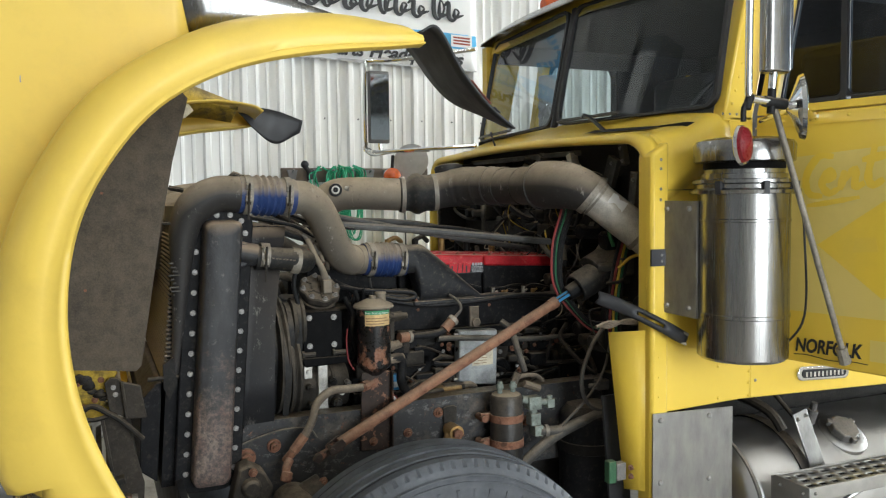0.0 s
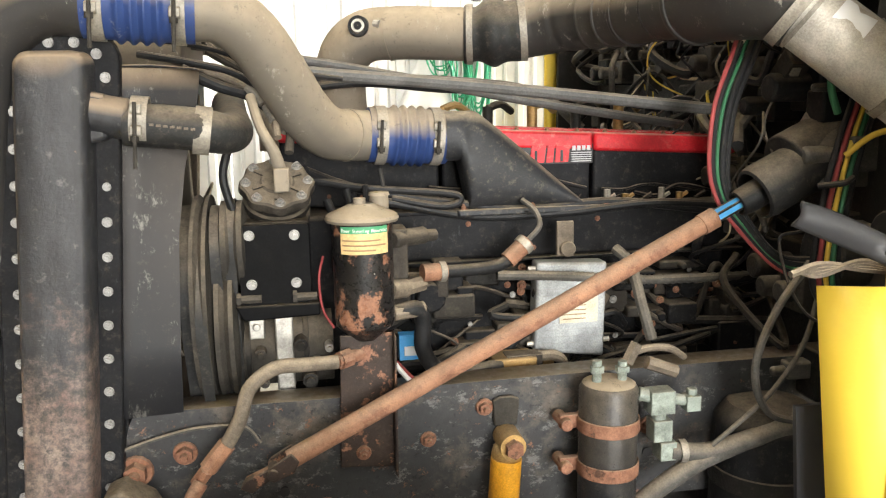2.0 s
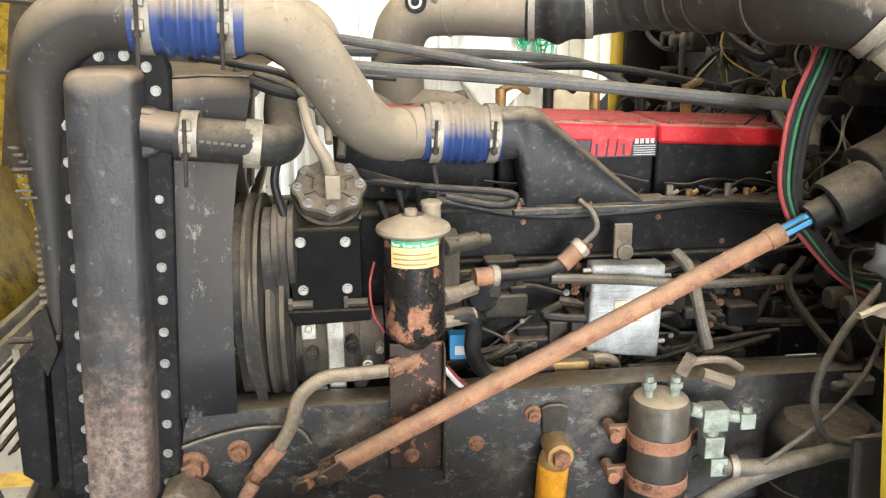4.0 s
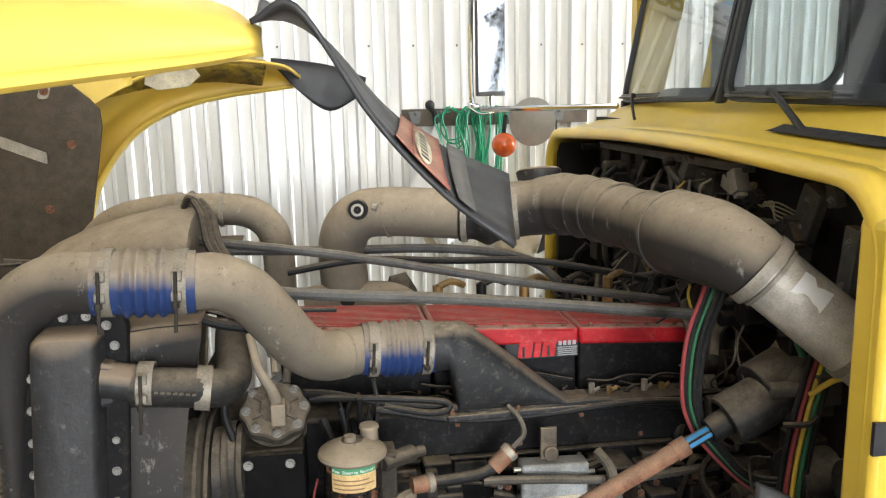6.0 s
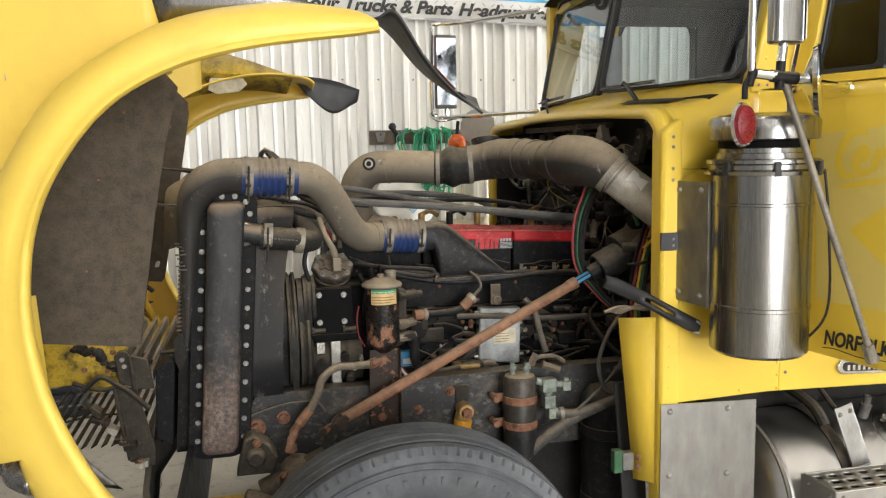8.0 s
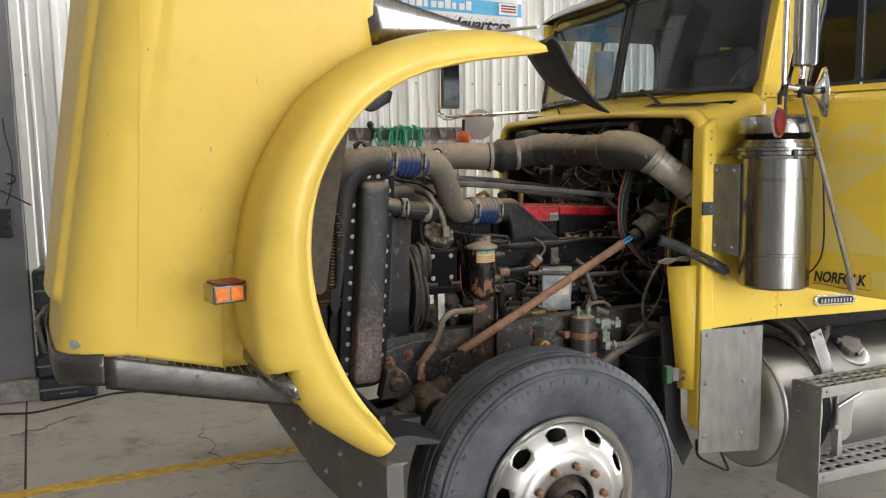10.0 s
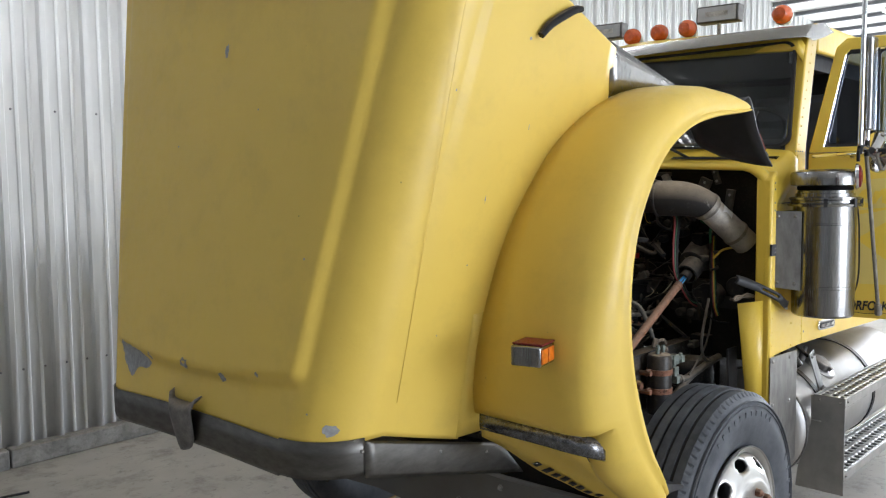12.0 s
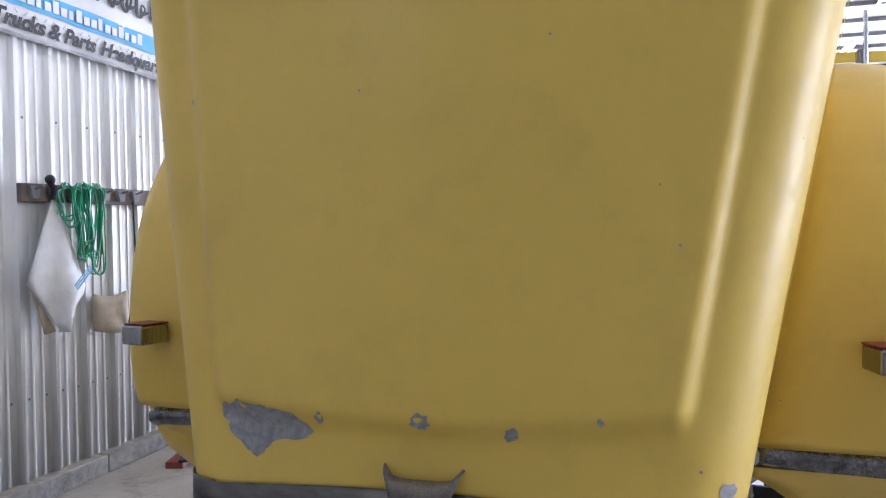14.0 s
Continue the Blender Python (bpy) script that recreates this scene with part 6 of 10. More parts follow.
frail = part("frame_rail", rail(0.755, 1), "rail_worn", truck, "black frame rail with rust blooms", solid=0.008)
part("frame_rail", rail(both(0.755), -1), "rail_worn", truck, solid=0.008)
for x, z, s in ((-0.31, 0.888, 1.4), (-0.40, 0.86, 1.9), (0.155, 0.872, 1.0), (0.62, 0.86, 1.2), (0.27, 0.93, 1.1), (-0.05, 0.75, 1.2)):
    piece("bolt", RUST_BOLT, frail, (x, 0.752, z), toward(NEAR), s)
for x, z in ((-0.18, 0.905), (-0.13, 0.79), (0.62, 0.80)):
    bm = B()
    add_rod(bm, (x, 0.750, z), (x, 0.753, z), 0.010, seg=16)
    part("rail_hole", bm, "ink", frail)
bm = B()
add_tube(bm, [(-0.44, 0.74, 0.90), (-0.36, 0.74, 0.925), (-0.28, 0.74, 0.94), (-0.20, 0.74, 0.935), (-0.17, 0.74, 0.90)], 0.004, seg=6)
part("brake_line", bm, "hose_grey", frail)
# bumper, dark, in three faces
rows = []
for z in (0.725, 0.715, 0.45, 0.44):
    row = []
    for y, x in ((0.02, -0.60), (0.03, -0.655), (0.30, -0.70), (0.62, -0.755), (MID, -0.80), (both(0.62), -0.755), (both(0.30), -0.70), (both(0.03), -0.655), (both(0.02), -0.60)):
        zz = z + 0.05 * max(0, 1 - abs(y - MID) / 0.9) if z > 0.6 else z + 0.10 * max(0, 1 - abs(y - MID) / 1.0)
        row.append((x + (0.02 if z in (0.725, 0.44) else 0), y, zz))
    rows.append(row)
bumper = part("bumper", add_sheet(B(), rows), "bumper_grey", truck, "dull dark grey front bumper", angle=20, solid=0.006)
for y, z in ((0.35, 0.66), (0.62, 0.70), (0.20, 0.60), (0.48, 0.55), (0.80, 0.62)):
    x = -0.705 - 0.16 * (y - 0.30) if y > 0.3 else -0.70 + 0.16 * (0.30 - y)
    piece("bolt", BOLT, bumper, (x - 0.008, y, z), toward(FRONT), 1.0)
bm = B()
add_prism(bm, [(1.72, 0.62), (1.76, 0.66), (1.86, 0.66), (1.90, 0.62), (1.86, 0.58), (1.76, 0.58)], 0, -0.748, -0.735)
part("bumper_hole", bm, "ink", bumper)
part("valance", add_box(B(), (-0.62, 0.20, 0.46), (-0.60, both(0.20), 0.83)), "flap_black", truck, "black valance behind the bumper")
bm = B()
add_box(bm, (-0.66, 0.25, 0.74), (-0.45, 0.30, 0.79))
add_prism(bm, [(-0.66, 0.80), (-0.56, 0.80), (-0.45, 0.765), (-0.45, 0.755), (-0.66, 0.775)], 1, 0.06, 0.30)
part("bumper_bracket", bm, "flap_black", truck)
# hood nose ribs and litter seen inside the arch
rn = random.Random(31)
bm = B()
add_prism(bm, [(-1.08, 1.25), (-0.93, 1.262), (-0.79, 1.225), (-0.775, 1.19), (-0.795, 1.165), (-0.815, 1.10), (-0.88, 1.085), (-1.08, 1.07)], 1, 0.66, 0.666)
nose = part("nose_frame", bm, "under_yellow", hood, "dirty yellow nose frame", bevel=0.003)
bm = B()
add_prism(bm, [(-0.90, 1.115), (-0.80, 1.105), (-0.80, 1.075), (-0.86, 1.045), (-0.90, 1.05)], 1, 0.67, 0.676)
part("nose_gusset", bm, "under_yellow", nose, bevel=0.003)
for k in range(12):
    bm = B()
    at = Vector((-0.915 + 0.009 * k + rn.uniform(-0.012, 0.012), 0.652, 1.205 - 0.007 * k + rn.uniform(-0.016, 0.016)))
    add_ball(bm, (0, 0, 0), rn.uniform(0.008, 0.016), (1.2, 0.4, rn.uniform(0.6, 1.3)), sub=2)
    for v in bm.verts:
        v.co = v.co * rn.uniform(0.7, 1.25) + at
    part("grease", bm, "oily", nose, "clot of black grease")
for x, z in ((-0.905, 1.125), (-0.868, 1.10), (-0.838, 1.118), (-0.88, 1.17), (-0.82, 1.175)):
    piece("bolt", RUST_BOLT, nose, (x, 0.66, z), toward(NEAR), 0.55)
bm = B()
add_prism(bm, [(-0.812, 1.170), (-0.796, 1.186), (-0.775, 1.184), (-0.765, 1.172), (-0.715, 1.155), (-0.700, 1.06), (-0.755, 1.062), (-0.772, 1.075), (-0.800, 1.082), (-0.806, 1.13)], 1, 0.62, 0.634)
add_prism(bm, [(-0.770, 1.176), (-0.762, 1.176), (-0.750, 1.066), (-0.760, 1.066)], 1, 0.606, 0.62)
bracket = part("hinge_bracket", bm, "dusty_iron", hood, "brown dusty hinge bracket with two bolts", bevel=0.003)
for x, z in ((-0.788, 1.158), (-0.783, 1.137)):
    piece("bolt", BOLT, bracket, (x, 0.62, z), toward(NEAR), 0.6)
bm = B()
add_tube(bm, [(-0.90, 0.60, 1.075), (-0.85, 0.597, 1.115), (-0.80, 0.592, 1.088), (-0.765, 0.592, 1.06), (-0.715, 0.60, 1.004)], 0.0085, seg=10)
add_tube(bm, [(-0.93, 0.61, 1.10), (-0.88, 0.603, 1.082), (-0.84, 0.60, 1.075), (-0.79, 0.60, 1.085)], 0.007, seg=8)
part("hinge_rod", bm, "oily", hood, "black hinge rod")
bm = B()
add_prism(bm, [(-0.822, 1.066), (-0.757, 1.058), (-0.740, 0.98), (-0.712, 0.86), (-0.715, 0.80), (-0.79, 0.82), (-0.80, 0.90)], 1, 0.655, 0.663)
add_prism(bm, [(-0.826, 1.066), (-0.816, 1.066), (-0.784, 0.83), (-0.794, 0.83)], 1, 0.64, 0.655)
part("hinge_plate", bm, "dusty_iron", hood, "brown dusty hinge plate", bevel=0.002)
for k in range(10):
    bm = B()
    x, z, w = -0.90 + 0.017 * k + rn.uniform(-0.01, 0.01), 1.02 - 0.022 * k + rn.uniform(-0.015, 0.015), rn.uniform(0.010, 0.022)
    turn = Matrix.Translation((x, 0.64, z)) @ Matrix.Rotation(rn.uniform(-0.9, 0.9), 4, "Y")
    add_box(bm, (-w, -0.02, -w * 0.5), (w, 0.03, w * 0.5), turn)
    if k % 3 == 0:
        add_rod(bm, turn @ Vector((0, -0.03, 0)), turn @ Vector((0, 0.0, 0)), w * 0.55, seg=10)
    part("nose_bracket", bm, ("oily", "dusty_iron", "oily", "post_rust", "zinc")[k % 5], hood, bevel=0.002)
for i in range(9):
    bm = B()
    add_box(bm, (-0.9 + 0.045 * i, 1.0, 0.98), (-0.885 + 0.045 * i, 2.0, 1.02))
    part("grille_bar", bm, "pale_steel", hood)

# ---- radiator and its near side tank ----
LEAN = 0.075


def rx(x, z):
    return x + LEAN * (z - 1.6)


def leaning(outline, y0, y1):
    b = B()
    add_prism(b, [(rx(x, z), z) for x, z in outline], 1, y0, y1)
    return b


arc = lambda cx, cz, r, a0, a1, n=6: [(cx + r * math.cos(radians(a0 + (a1 - a0) * k / n)), cz + r * math.sin(radians(a0 + (a1 - a0) * k / n))) for k in range(n + 1)]
radi = part("radiator", leaning(arc(-0.425, 1.605, 0.062, 0, 90) + arc(-0.502, 1.605, 0.062, 90, 180) + arc(-0.502, 0.84, 0.062, 180, 270) + arc(-0.425, 0.84, 0.062, 270, 360), 0.725, 0.755), "engine_black", truck, "black bolted radiator with a rusted side tank", bevel=0.004)
bm = B()
rows = []
for y, ins in ((0.725, 0.0), (0.675, 0.001), (0.663, 0.005), (0.657, 0.012), (0.6555, 0.050)):
    o = arc(-0.425, 1.60, 0.026, 0, 90) + arc(-0.495, 1.60, 0.026, 90, 180) + arc(-0.495, 0.835, 0.026, 180, 270) + arc(-0.425, 0.835, 0.026, 270, 360)
    cx, cz = -0.46, 1.22
    row = []
    for x, z in o:
        sx, sz = (x - cx) * 0.95 * (1 - ins / 0.061), (z - cz) * (1 - ins / 0.40)
        row.append((rx(cx + sx, cz + sz), y, cz + sz))
    rows.append(row + [row[0]])
add_sheet(bm, rows)
bm.faces.new([bm.verts.new(p) for p in rows[-1][:-1]])


def tank_mat():
    k = Mat("tank_rusting")
    z = k.node("SeparateXYZ", Vector=k.co).outputs[2]
    n = k.noise(16, 10, 0.75)
    f = k.ramp(k.math("ADD", k.math("MULTIPLY", z, -1.0), k.math("MULTIPLY", n, 0.75)), -0.80, -0.60)
    fine = k.noise(120, 7, 0.72)
    c = k.mix(k.ramp(k.noise(9, 9, 0.75, (2, 1, 0.7)), 0.35, 0.72), (0.011, 0.011, 0.013), (0.042, 0.043, 0.048))
    c = k.mix(k.ramp(k.noise(34, 10, 0.8), 0.58, 0.64, 0, 0.5), c, (0.16, 0.15, 0.14))
    c = k.mix(k.ramp(k.noise(12, 9, 0.75), 0.66, 0.69, 0, 0.9), c, (0.19, 0.115, 0.09))
    rusty = k.mix(k.ramp(k.noise(64, 10, 0.8), 0.40, 0.60), (0.045, 0.040, 0.037), k.mix(k.ramp(k.noise(18, 8), 0.35, 0.65), (0.17, 0.10, 0.08), k.mix(fine, (0.20, 0.145, 0.118), (0.33, 0.26, 0.22))))
    c = k.mix(k.math("MULTIPLY", f, 0.92), c, rusty)
    d = k.math("MULTIPLY", k.facing_up(0.05, 0.5), 0.95)
    c = k.mix(d, c, k.mix(fine, (0.24, 0.18, 0.125), (0.32, 0.24, 0.17)))
    k.set("Base Color", c).set("Roughness", 0.55)
    return k.bump(fine, 0.5, 0.003).m


M["tank_rusting"] = tank_mat()
part("side_tank", bm, "tank_rusting", radi, "black side tank rusting towards its foot", angle=50)
for k in range(13):
    z = 1.592 - 0.0625 * k
    piece("bolt", BOLT, radi, (rx(-0.533, z), 0.725, z), toward(NEAR), 0.72)
for k in range(13):
    z = 1.583 - 0.0615 * k
    if k in (1, 2):
        continue
    piece("bolt", BOLT, radi, (rx(-0.386, z), 0.725, z), toward(NEAR), 0.72 if k != 3 else 0.6)
for x, z in ((-0.515, 1.630), (-0.475, 1.641), (-0.435, 1.641), (-0.400, 1.622)):
    piece("bolt", BOLT, radi, (rx(x, z), 0.725, z), toward(NEAR), 0.72)
part("radiator_core", leaning([(-0.36, 1.60), (-0.60, 1.62), (-0.60, 0.80), (-0.36, 0.80)], 0.76, both(0.76)), "engine_black", radi)
# fan shroud: side wall turning in behind the tank, its dusty top flaring back to the fan ring
bm = B()
edge = [(1.600, -0.245, 0.815), (1.56, -0.250, 0.812), (1.50, -0.262, 0.800), (1.42, -0.280, 0.780), (1.30, -0.296, 0.762), (1.10, -0.306, 0.754), (0.97, -0.310, 0.752)]
add_sheet(bm, [[(rx(-0.385, z), 0.735, z), (rx(x * 0.5 - 0.1925, z), 0.738 * 0.5 + y * 0.5, z), (x, y, z), (x - 0.010, y + 0.05, z)] for z, x, y in edge])
add_sheet(bm, [[(-0.385, y, 1.604), (-0.32, y + 0.02, 1.606), (-0.245, y + 0.05, 1.600)] for y in (0.737, 0.765, 1.0, 1.4, 1.76)])
part("fan_shroud", bm, "shroud_dust", radi, "black fan shroud brown with dust", solid=0.004)
# air-to-air cooler in front: fin edges in rows, end tank down the near side
cac = part("charge_cooler", leaning([(-0.56, 1.66), (-0.585, 1.68), (-0.595, 1.67), (-0.595, 1.20), (-0.59, 1.10), (-0.56, 1.08)], 0.80, both(0.80)), "dusty_black", radi, "dusty charge air cooler core")
for i in range(34):
    z = 1.578 - i * 0.0136
    xo = -0.603 - 0.088 * (1.58 - z)
    part("cooler_tube", add_prism(B(), [(xo + 0.03, z + 0.003), (xo, z + 0.003), (xo - 0.003, z), (xo, z - 0.003), (xo + 0.03, z - 0.003)], 1, 0.752, both(0.752)), "hose_tan", cac)
part("core_side", leaning([(-0.628, 1.13), (-0.612, 1.13), (-0.612, 0.82), (-0.665, 0.86), (-0.672, 1.08)], 0.756, both(0.756)), "engine_black", cac, "dark dusty lower core panel", bevel=0.004)
bm = B()
add_tube(bm, [(-0.612, 0.745, 1.15), (-0.600, 0.74, 1.24), (-0.590, 0.735, 1.367), (-0.582, 0.73, 1.489), (-0.570, 0.728, 1.60), (-0.538, 0.722, 1.668), (-0.475, 0.716, 1.704), (-0.40, 0.712, 1.704)], [0.012, 0.017, 0.023, 0.032, 0.045, 0.055, 0.056, 0.056], seg=24)
part("cooler_end_pipe", bm, "dusty_black", cac, "cast alloy cooler outlet pipe with dust")
bm = B()
for k in range(9):
    z = 1.50 - k * 0.012
    add_box(bm, (-0.622 + 0.006 * (k % 3), 0.690, z - 0.002), (-0.607 + 0.006 * (k % 4), 0.696, z + 0.002))
part("cast_marks", bm, "hose_grey", cac)
bm = B()
add_prism(bm, [(-0.645, 1.19), (-0.615, 1.21), (-0.605, 1.13), (-0.63, 1.08), (-0.645, 1.12)], 1, 0.72, 0.74)
add_rod(bm, (-0.69, 0.73, 1.148), (-0.60, 0.73, 1.148), 0.007, seg=8)
part("mount_lug", bm, "oily", cac)

# ---- charge air pipe with its two blue hoses ----
pipe = part("charge_pipe", add_tube(B(), [(-0.24, 0.728, 1.694), (-0.195, 0.735, 1.690), (-0.145, 0.765, 1.655), (-0.098, 0.81, 1.585), (-0.055, 0.86, 1.515), (-0.01, 0.915, 1.475), (0.045, 0.96, 1.466), (0.10, 0.985, 1.464)], 0.053, seg=28), "dusty_alloy", truck, "dusty bent charge air pipe with a torn sticker")
bm = B()
rows = []
for t in np.linspace(0, 1, 9):
    c = Vector((-0.172, 0.748, 1.68)).lerp(Vector((-0.138, 0.772, 1.645)), t)
    r = random.Random(int(t * 50))
    a0, a1 = radians(18 - 16 * t + r.uniform(-6, 6)), radians(52 - 18 * t + r.uniform(-9, 9))
    rows.append([c + Vector((0.55 * math.cos(a) * 0.6, -math.sin(a), math.cos(a) * 0.85)).normalized() * 0.0545 for a in np.linspace(a0 + 0.5, a1 + 0.5, 5)])
add_sheet(bm, rows)
part("sticker", bm, "paper", pipe, "torn white sticker")
bm = B()
add_tube(bm, [(0.024, 0.945, 1.468), (0.030, 0.95, 1.467)], 0.0548, seg=28, smooth=False)
part("weld_bead", bm, "dusty_alloy", pipe)


def ribbed_hose(p, q, r, name="blue_hose"):
    p, q = Vector(p), Vector(q)
    pts = [p.lerp(q, t) for t in np.linspace(0, 1, 61)]
    wave = lambda s: 1.0 + (0.12 * (math.sin((s - 0.27) / 0.46 * math.pi * 8 - 1.57) * 0.5 + 0.5) if 0.27 < s < 0.73 else 0.0)
    return part(name, add_tube(B(), pts, r, seg=32, smooth=False, wave=wave), "blue_hose", truck, "ribbed blue silicone hose thick with dust")


def band_clamp(parent, c, d, r, w=0.014, lug=True, hang=True):
    c, d = Vector(c), Vector(d).normalized()
    b = B()
    add_lathe(b, [(r, -w), (r + 0.003, -w), (r + 0.003, w), (r, w)], c, d, seg=32, closed=True)
    part("clamp", b, "clamp_steel", parent, "steel band clamp")
    if lug:
        side = Vector((0, -1, 0.10)).normalized()
        p = c + side * (r + 0.003)
        m = Matrix.Translation(p) @ Matrix.Rotation(0.06, 4, "Y")
        b = B()
        add_prism(b, [(-0.004, 0.010), (-0.004, 0.024), (0.004, 0.028), (0.006, 0.026), (0.006, 0.008), (0.004, 0.006)], 0, -0.009, 0.009)
        bmesh.ops.transform(b, matrix=m, verts=b.verts)
        part("clamp_lug", b, "clamp_steel", parent, bevel=0.002)
        b = B()
        add_prism(b, [(-0.005, -0.026), (-0.005, -0.012), (0.004, -0.008), (0.006, -0.010), (0.006, -0.028), (0.004, -0.030)], 0, -0.009, 0.009)
        bmesh.ops.transform(b, matrix=m, verts=b.verts)
        part("clamp_lug", b, "clamp_steel", parent, bevel=0.002)
        b = B()
        add_rod(b, m @ Vector((0, -0.010, 0.028)), m @ Vector((0, -0.010, -0.082 if hang else -0.040)), 0.0034, seg=8)
        add_rod(b, m @ Vector((0, -0.010, -0.028)), m @ Vector((0, -0.010, -0.037)), 0.0068, seg=6)
        part("clamp_screw", b, "iron", parent)

h1 = ribbed_hose((-0.410, 0.713, 1.704), (-0.234, 0.729, 1.694), 0.058)
band_clamp(h1, (-0.385, 0.715, 1.703), (1, 0.07, -0.06), 0.059, 0.011)
band_clamp(h1, (-0.259, 0.726, 1.696), (1, 0.07, -0.06), 0.059, 0.011)
h2 = ribbed_hose((0.073, 0.975, 1.466), (0.240, 0.989, 1.456), 0.058)
band_clamp(h2, (0.097, 0.977, 1.464), (1, 0.08, -0.05), 0.059, 0.011, hang=False)
band_clamp(h2, (0.216, 0.987, 1.458), (1, 0.08, -0.05), 0.059, 0.011, hang=False)
# cast inlet horn running down to the manifold
rows = []
for t in np.linspace(0, 1, 31):
    x = 0.235 + 0.33 * t
    zt = 1.512 - 0.215 * max(0, (t - 0.22) / 0.78) ** 1.05
    g = min(1, max(0, (t - 0.10) / 0.07))
    zb = 1.405 - 0.108 * g * g * (3 - 2 * g)
    zb = min(zb, zt - 0.012)
    yc, hw = 0.985 + 0.03 * t, 0.056
    c, h = (zt + zb) / 2, (zt - zb) / 2
    ring = []
    for k in range(21):
        a = 2 * math.pi * k / 20
        ex = 0.75
        ca, sa = math.cos(a), math.sin(a)
        ring.append((x, yc + hw * math.copysign(abs(ca) ** ex, ca), c + h * math.copysign(abs(sa) ** ex, sa)))
    rows.append(ring)
horn = part("inlet_horn", add_sheet(B(), rows), "horn_black", truck, "black cast air inlet horn dusty on top", angle=60)
part("horn_foot", add_prism(B(), [(0.262, 0.945), (0.60, 0.955), (0.62, 0.99), (0.62, 1.06), (0.262, 1.06), (0.25, 1.0)], 2, 1.286, 1.301), "horn_black", horn, "black flange of the horn", bevel=0.004)
for x in (0.275, 0.43, 0.60):
    piece("bolt", RUST_BOLT, horn, (x, 0.962, 1.301), toward(UP), 0.5)

# ---- upper coolant hose ----
up = part("coolant_hose", add_tube(B(), [(-0.36, 0.712, 1.505), (-0.30, 0.713, 1.500), (-0.24, 0.716, 1.493), (-0.205, 0.735, 1.485), (-0.188, 0.785, 1.486), (-0.195, 0.86, 1.498), (-0.205, 0.95, 1.512), (-0.215, 1.08, 1.53)], [0.037, 0.037, 0.037, 0.036, 0.036, 0.035, 0.035, 0.035], seg=24), "rubber", truck, "dusty black rubber coolant hose")
band_clamp(up, (-0.335, 0.712, 1.510), (1, 0.05, -0.1), 0.039)
band_clamp(up, (-0.235, 0.722, 1.491), (1, 0.1, -0.15), 0.039, lug=False)
bm = B()
add_rod(bm, (-0.42, 0.712, 1.525), (-0.35, 0.712, 1.512), 0.035, seg=20)
add_prism(bm, [(-0.43, 1.565), (-0.385, 1.555), (-0.385, 1.48), (-0.435, 1.47)], 1, 0.69, 0.74)
part("tank_neck", bm, "tank_rusting", radi, bevel=0.008)
bm = B()
for k in range(7):
    add_box(bm, (-0.315 + 0.011 * k, 0.6735, 1.502 - 0.0015 * k), (-0.308 + 0.011 * k, 0.678, 1.506 - 0.0015 * k))
part("hose_marks", bm, "hose_tan", up)

# ---- engine ----
eng = part("engine", add_box(B(), (-0.12, 1.02, 0.72), (0.95, 1.55, 1.29)), "engine_black", truck, "grimy black diesel engine with red-topped covers", bevel=0.012)
SLOPE = Matrix.Shear("XZ", 4, (0, 0)).to_4x4()
SLOPE[2][0] = -0.05


def sloped(b):
    """Drop a cover towards the cowl, as the engine leans."""
    bmesh.ops.transform(b, matrix=Matrix.Translation((0, 0, 0.0305)) @ SLOPE, verts=b.verts)
    return b


for x0, x1 in ((-0.112, 0.243), (0.251, 0.606), (0.614, 0.97)):
    bm = B()
    add_box(bm, (x0, 1.080, 1.27), (x1, 1.30, 1.42))
    vc = part("valve_cover", sloped(bm), "engine_black", eng, bevel=0.006)
    bm = B()
    add_box(bm, (x0 - 0.003, 1.068, 1.412), (x1 + 0.003, 1.31, 1.455))
    part("cover_top", sloped(bm), "red_cover", vc, "red painted valve cover top dusted over", bevel=0.008)
    for x in np.linspace(x0 + 0.03, x1 - 0.03, 5):
        piece("bolt", RUST_BOLT, vc, (x, 1.080, 1.325 - 0.05 * x), toward(NEAR), 0.3)
        piece("bolt", RUST_BOLT, vc, (x, 1.088, 1.4855 - 0.05 * x), toward(UP), 0.4)
    bm = B()
    for i in range(17):
        add_box(bm, (x0 + 0.01, 1.105 + 0.0115 * i, 1.455), (x1 - 0.01, 1.110 + 0.0115 * i, 1.458))
    part("cover_ribs", sloped(bm), "red_cover", vc)
# make plate: red and white shapes
bm = B()
add_box(bm, (0.425, 1.070, 1.384), (0.608, 1.0745, 1.428))
plate = part("make_plate", bm, "ink", eng, "black plate with red marks")
bm = B()
for x, w in ((0.455, 0.034), (0.494, 0.016), (0.515, 0.032)):
    add_prism(bm, [(x, 1.388), (x + w, 1.388), (x + w + 0.004, 1.426), (x + 0.004, 1.426)], 1, 1.066, 1.070)
part("plate_marks", bm, "red_cover", plate)
for x in (0.466, 0.528):
    part("plate_cut", add_box(B(), (x, 1.0645, 1.39), (x + 0.006, 1.066, 1.416)), "ink", plate)
for i in range(5):
    part("plate_stripe", add_box(B(), (0.555, 1.0665, 1.388 + 0.005 * i), (0.604, 1.070, 1.390 + 0.005 * i)), "vinyl_grey", plate)
for i in range(4):
    part("plate_bar", add_box(B(), (0.557 + 0.012 * i, 1.0665, 1.414), (0.565 + 0.012 * i, 1.070, 1.425)), "vinyl_grey", plate)
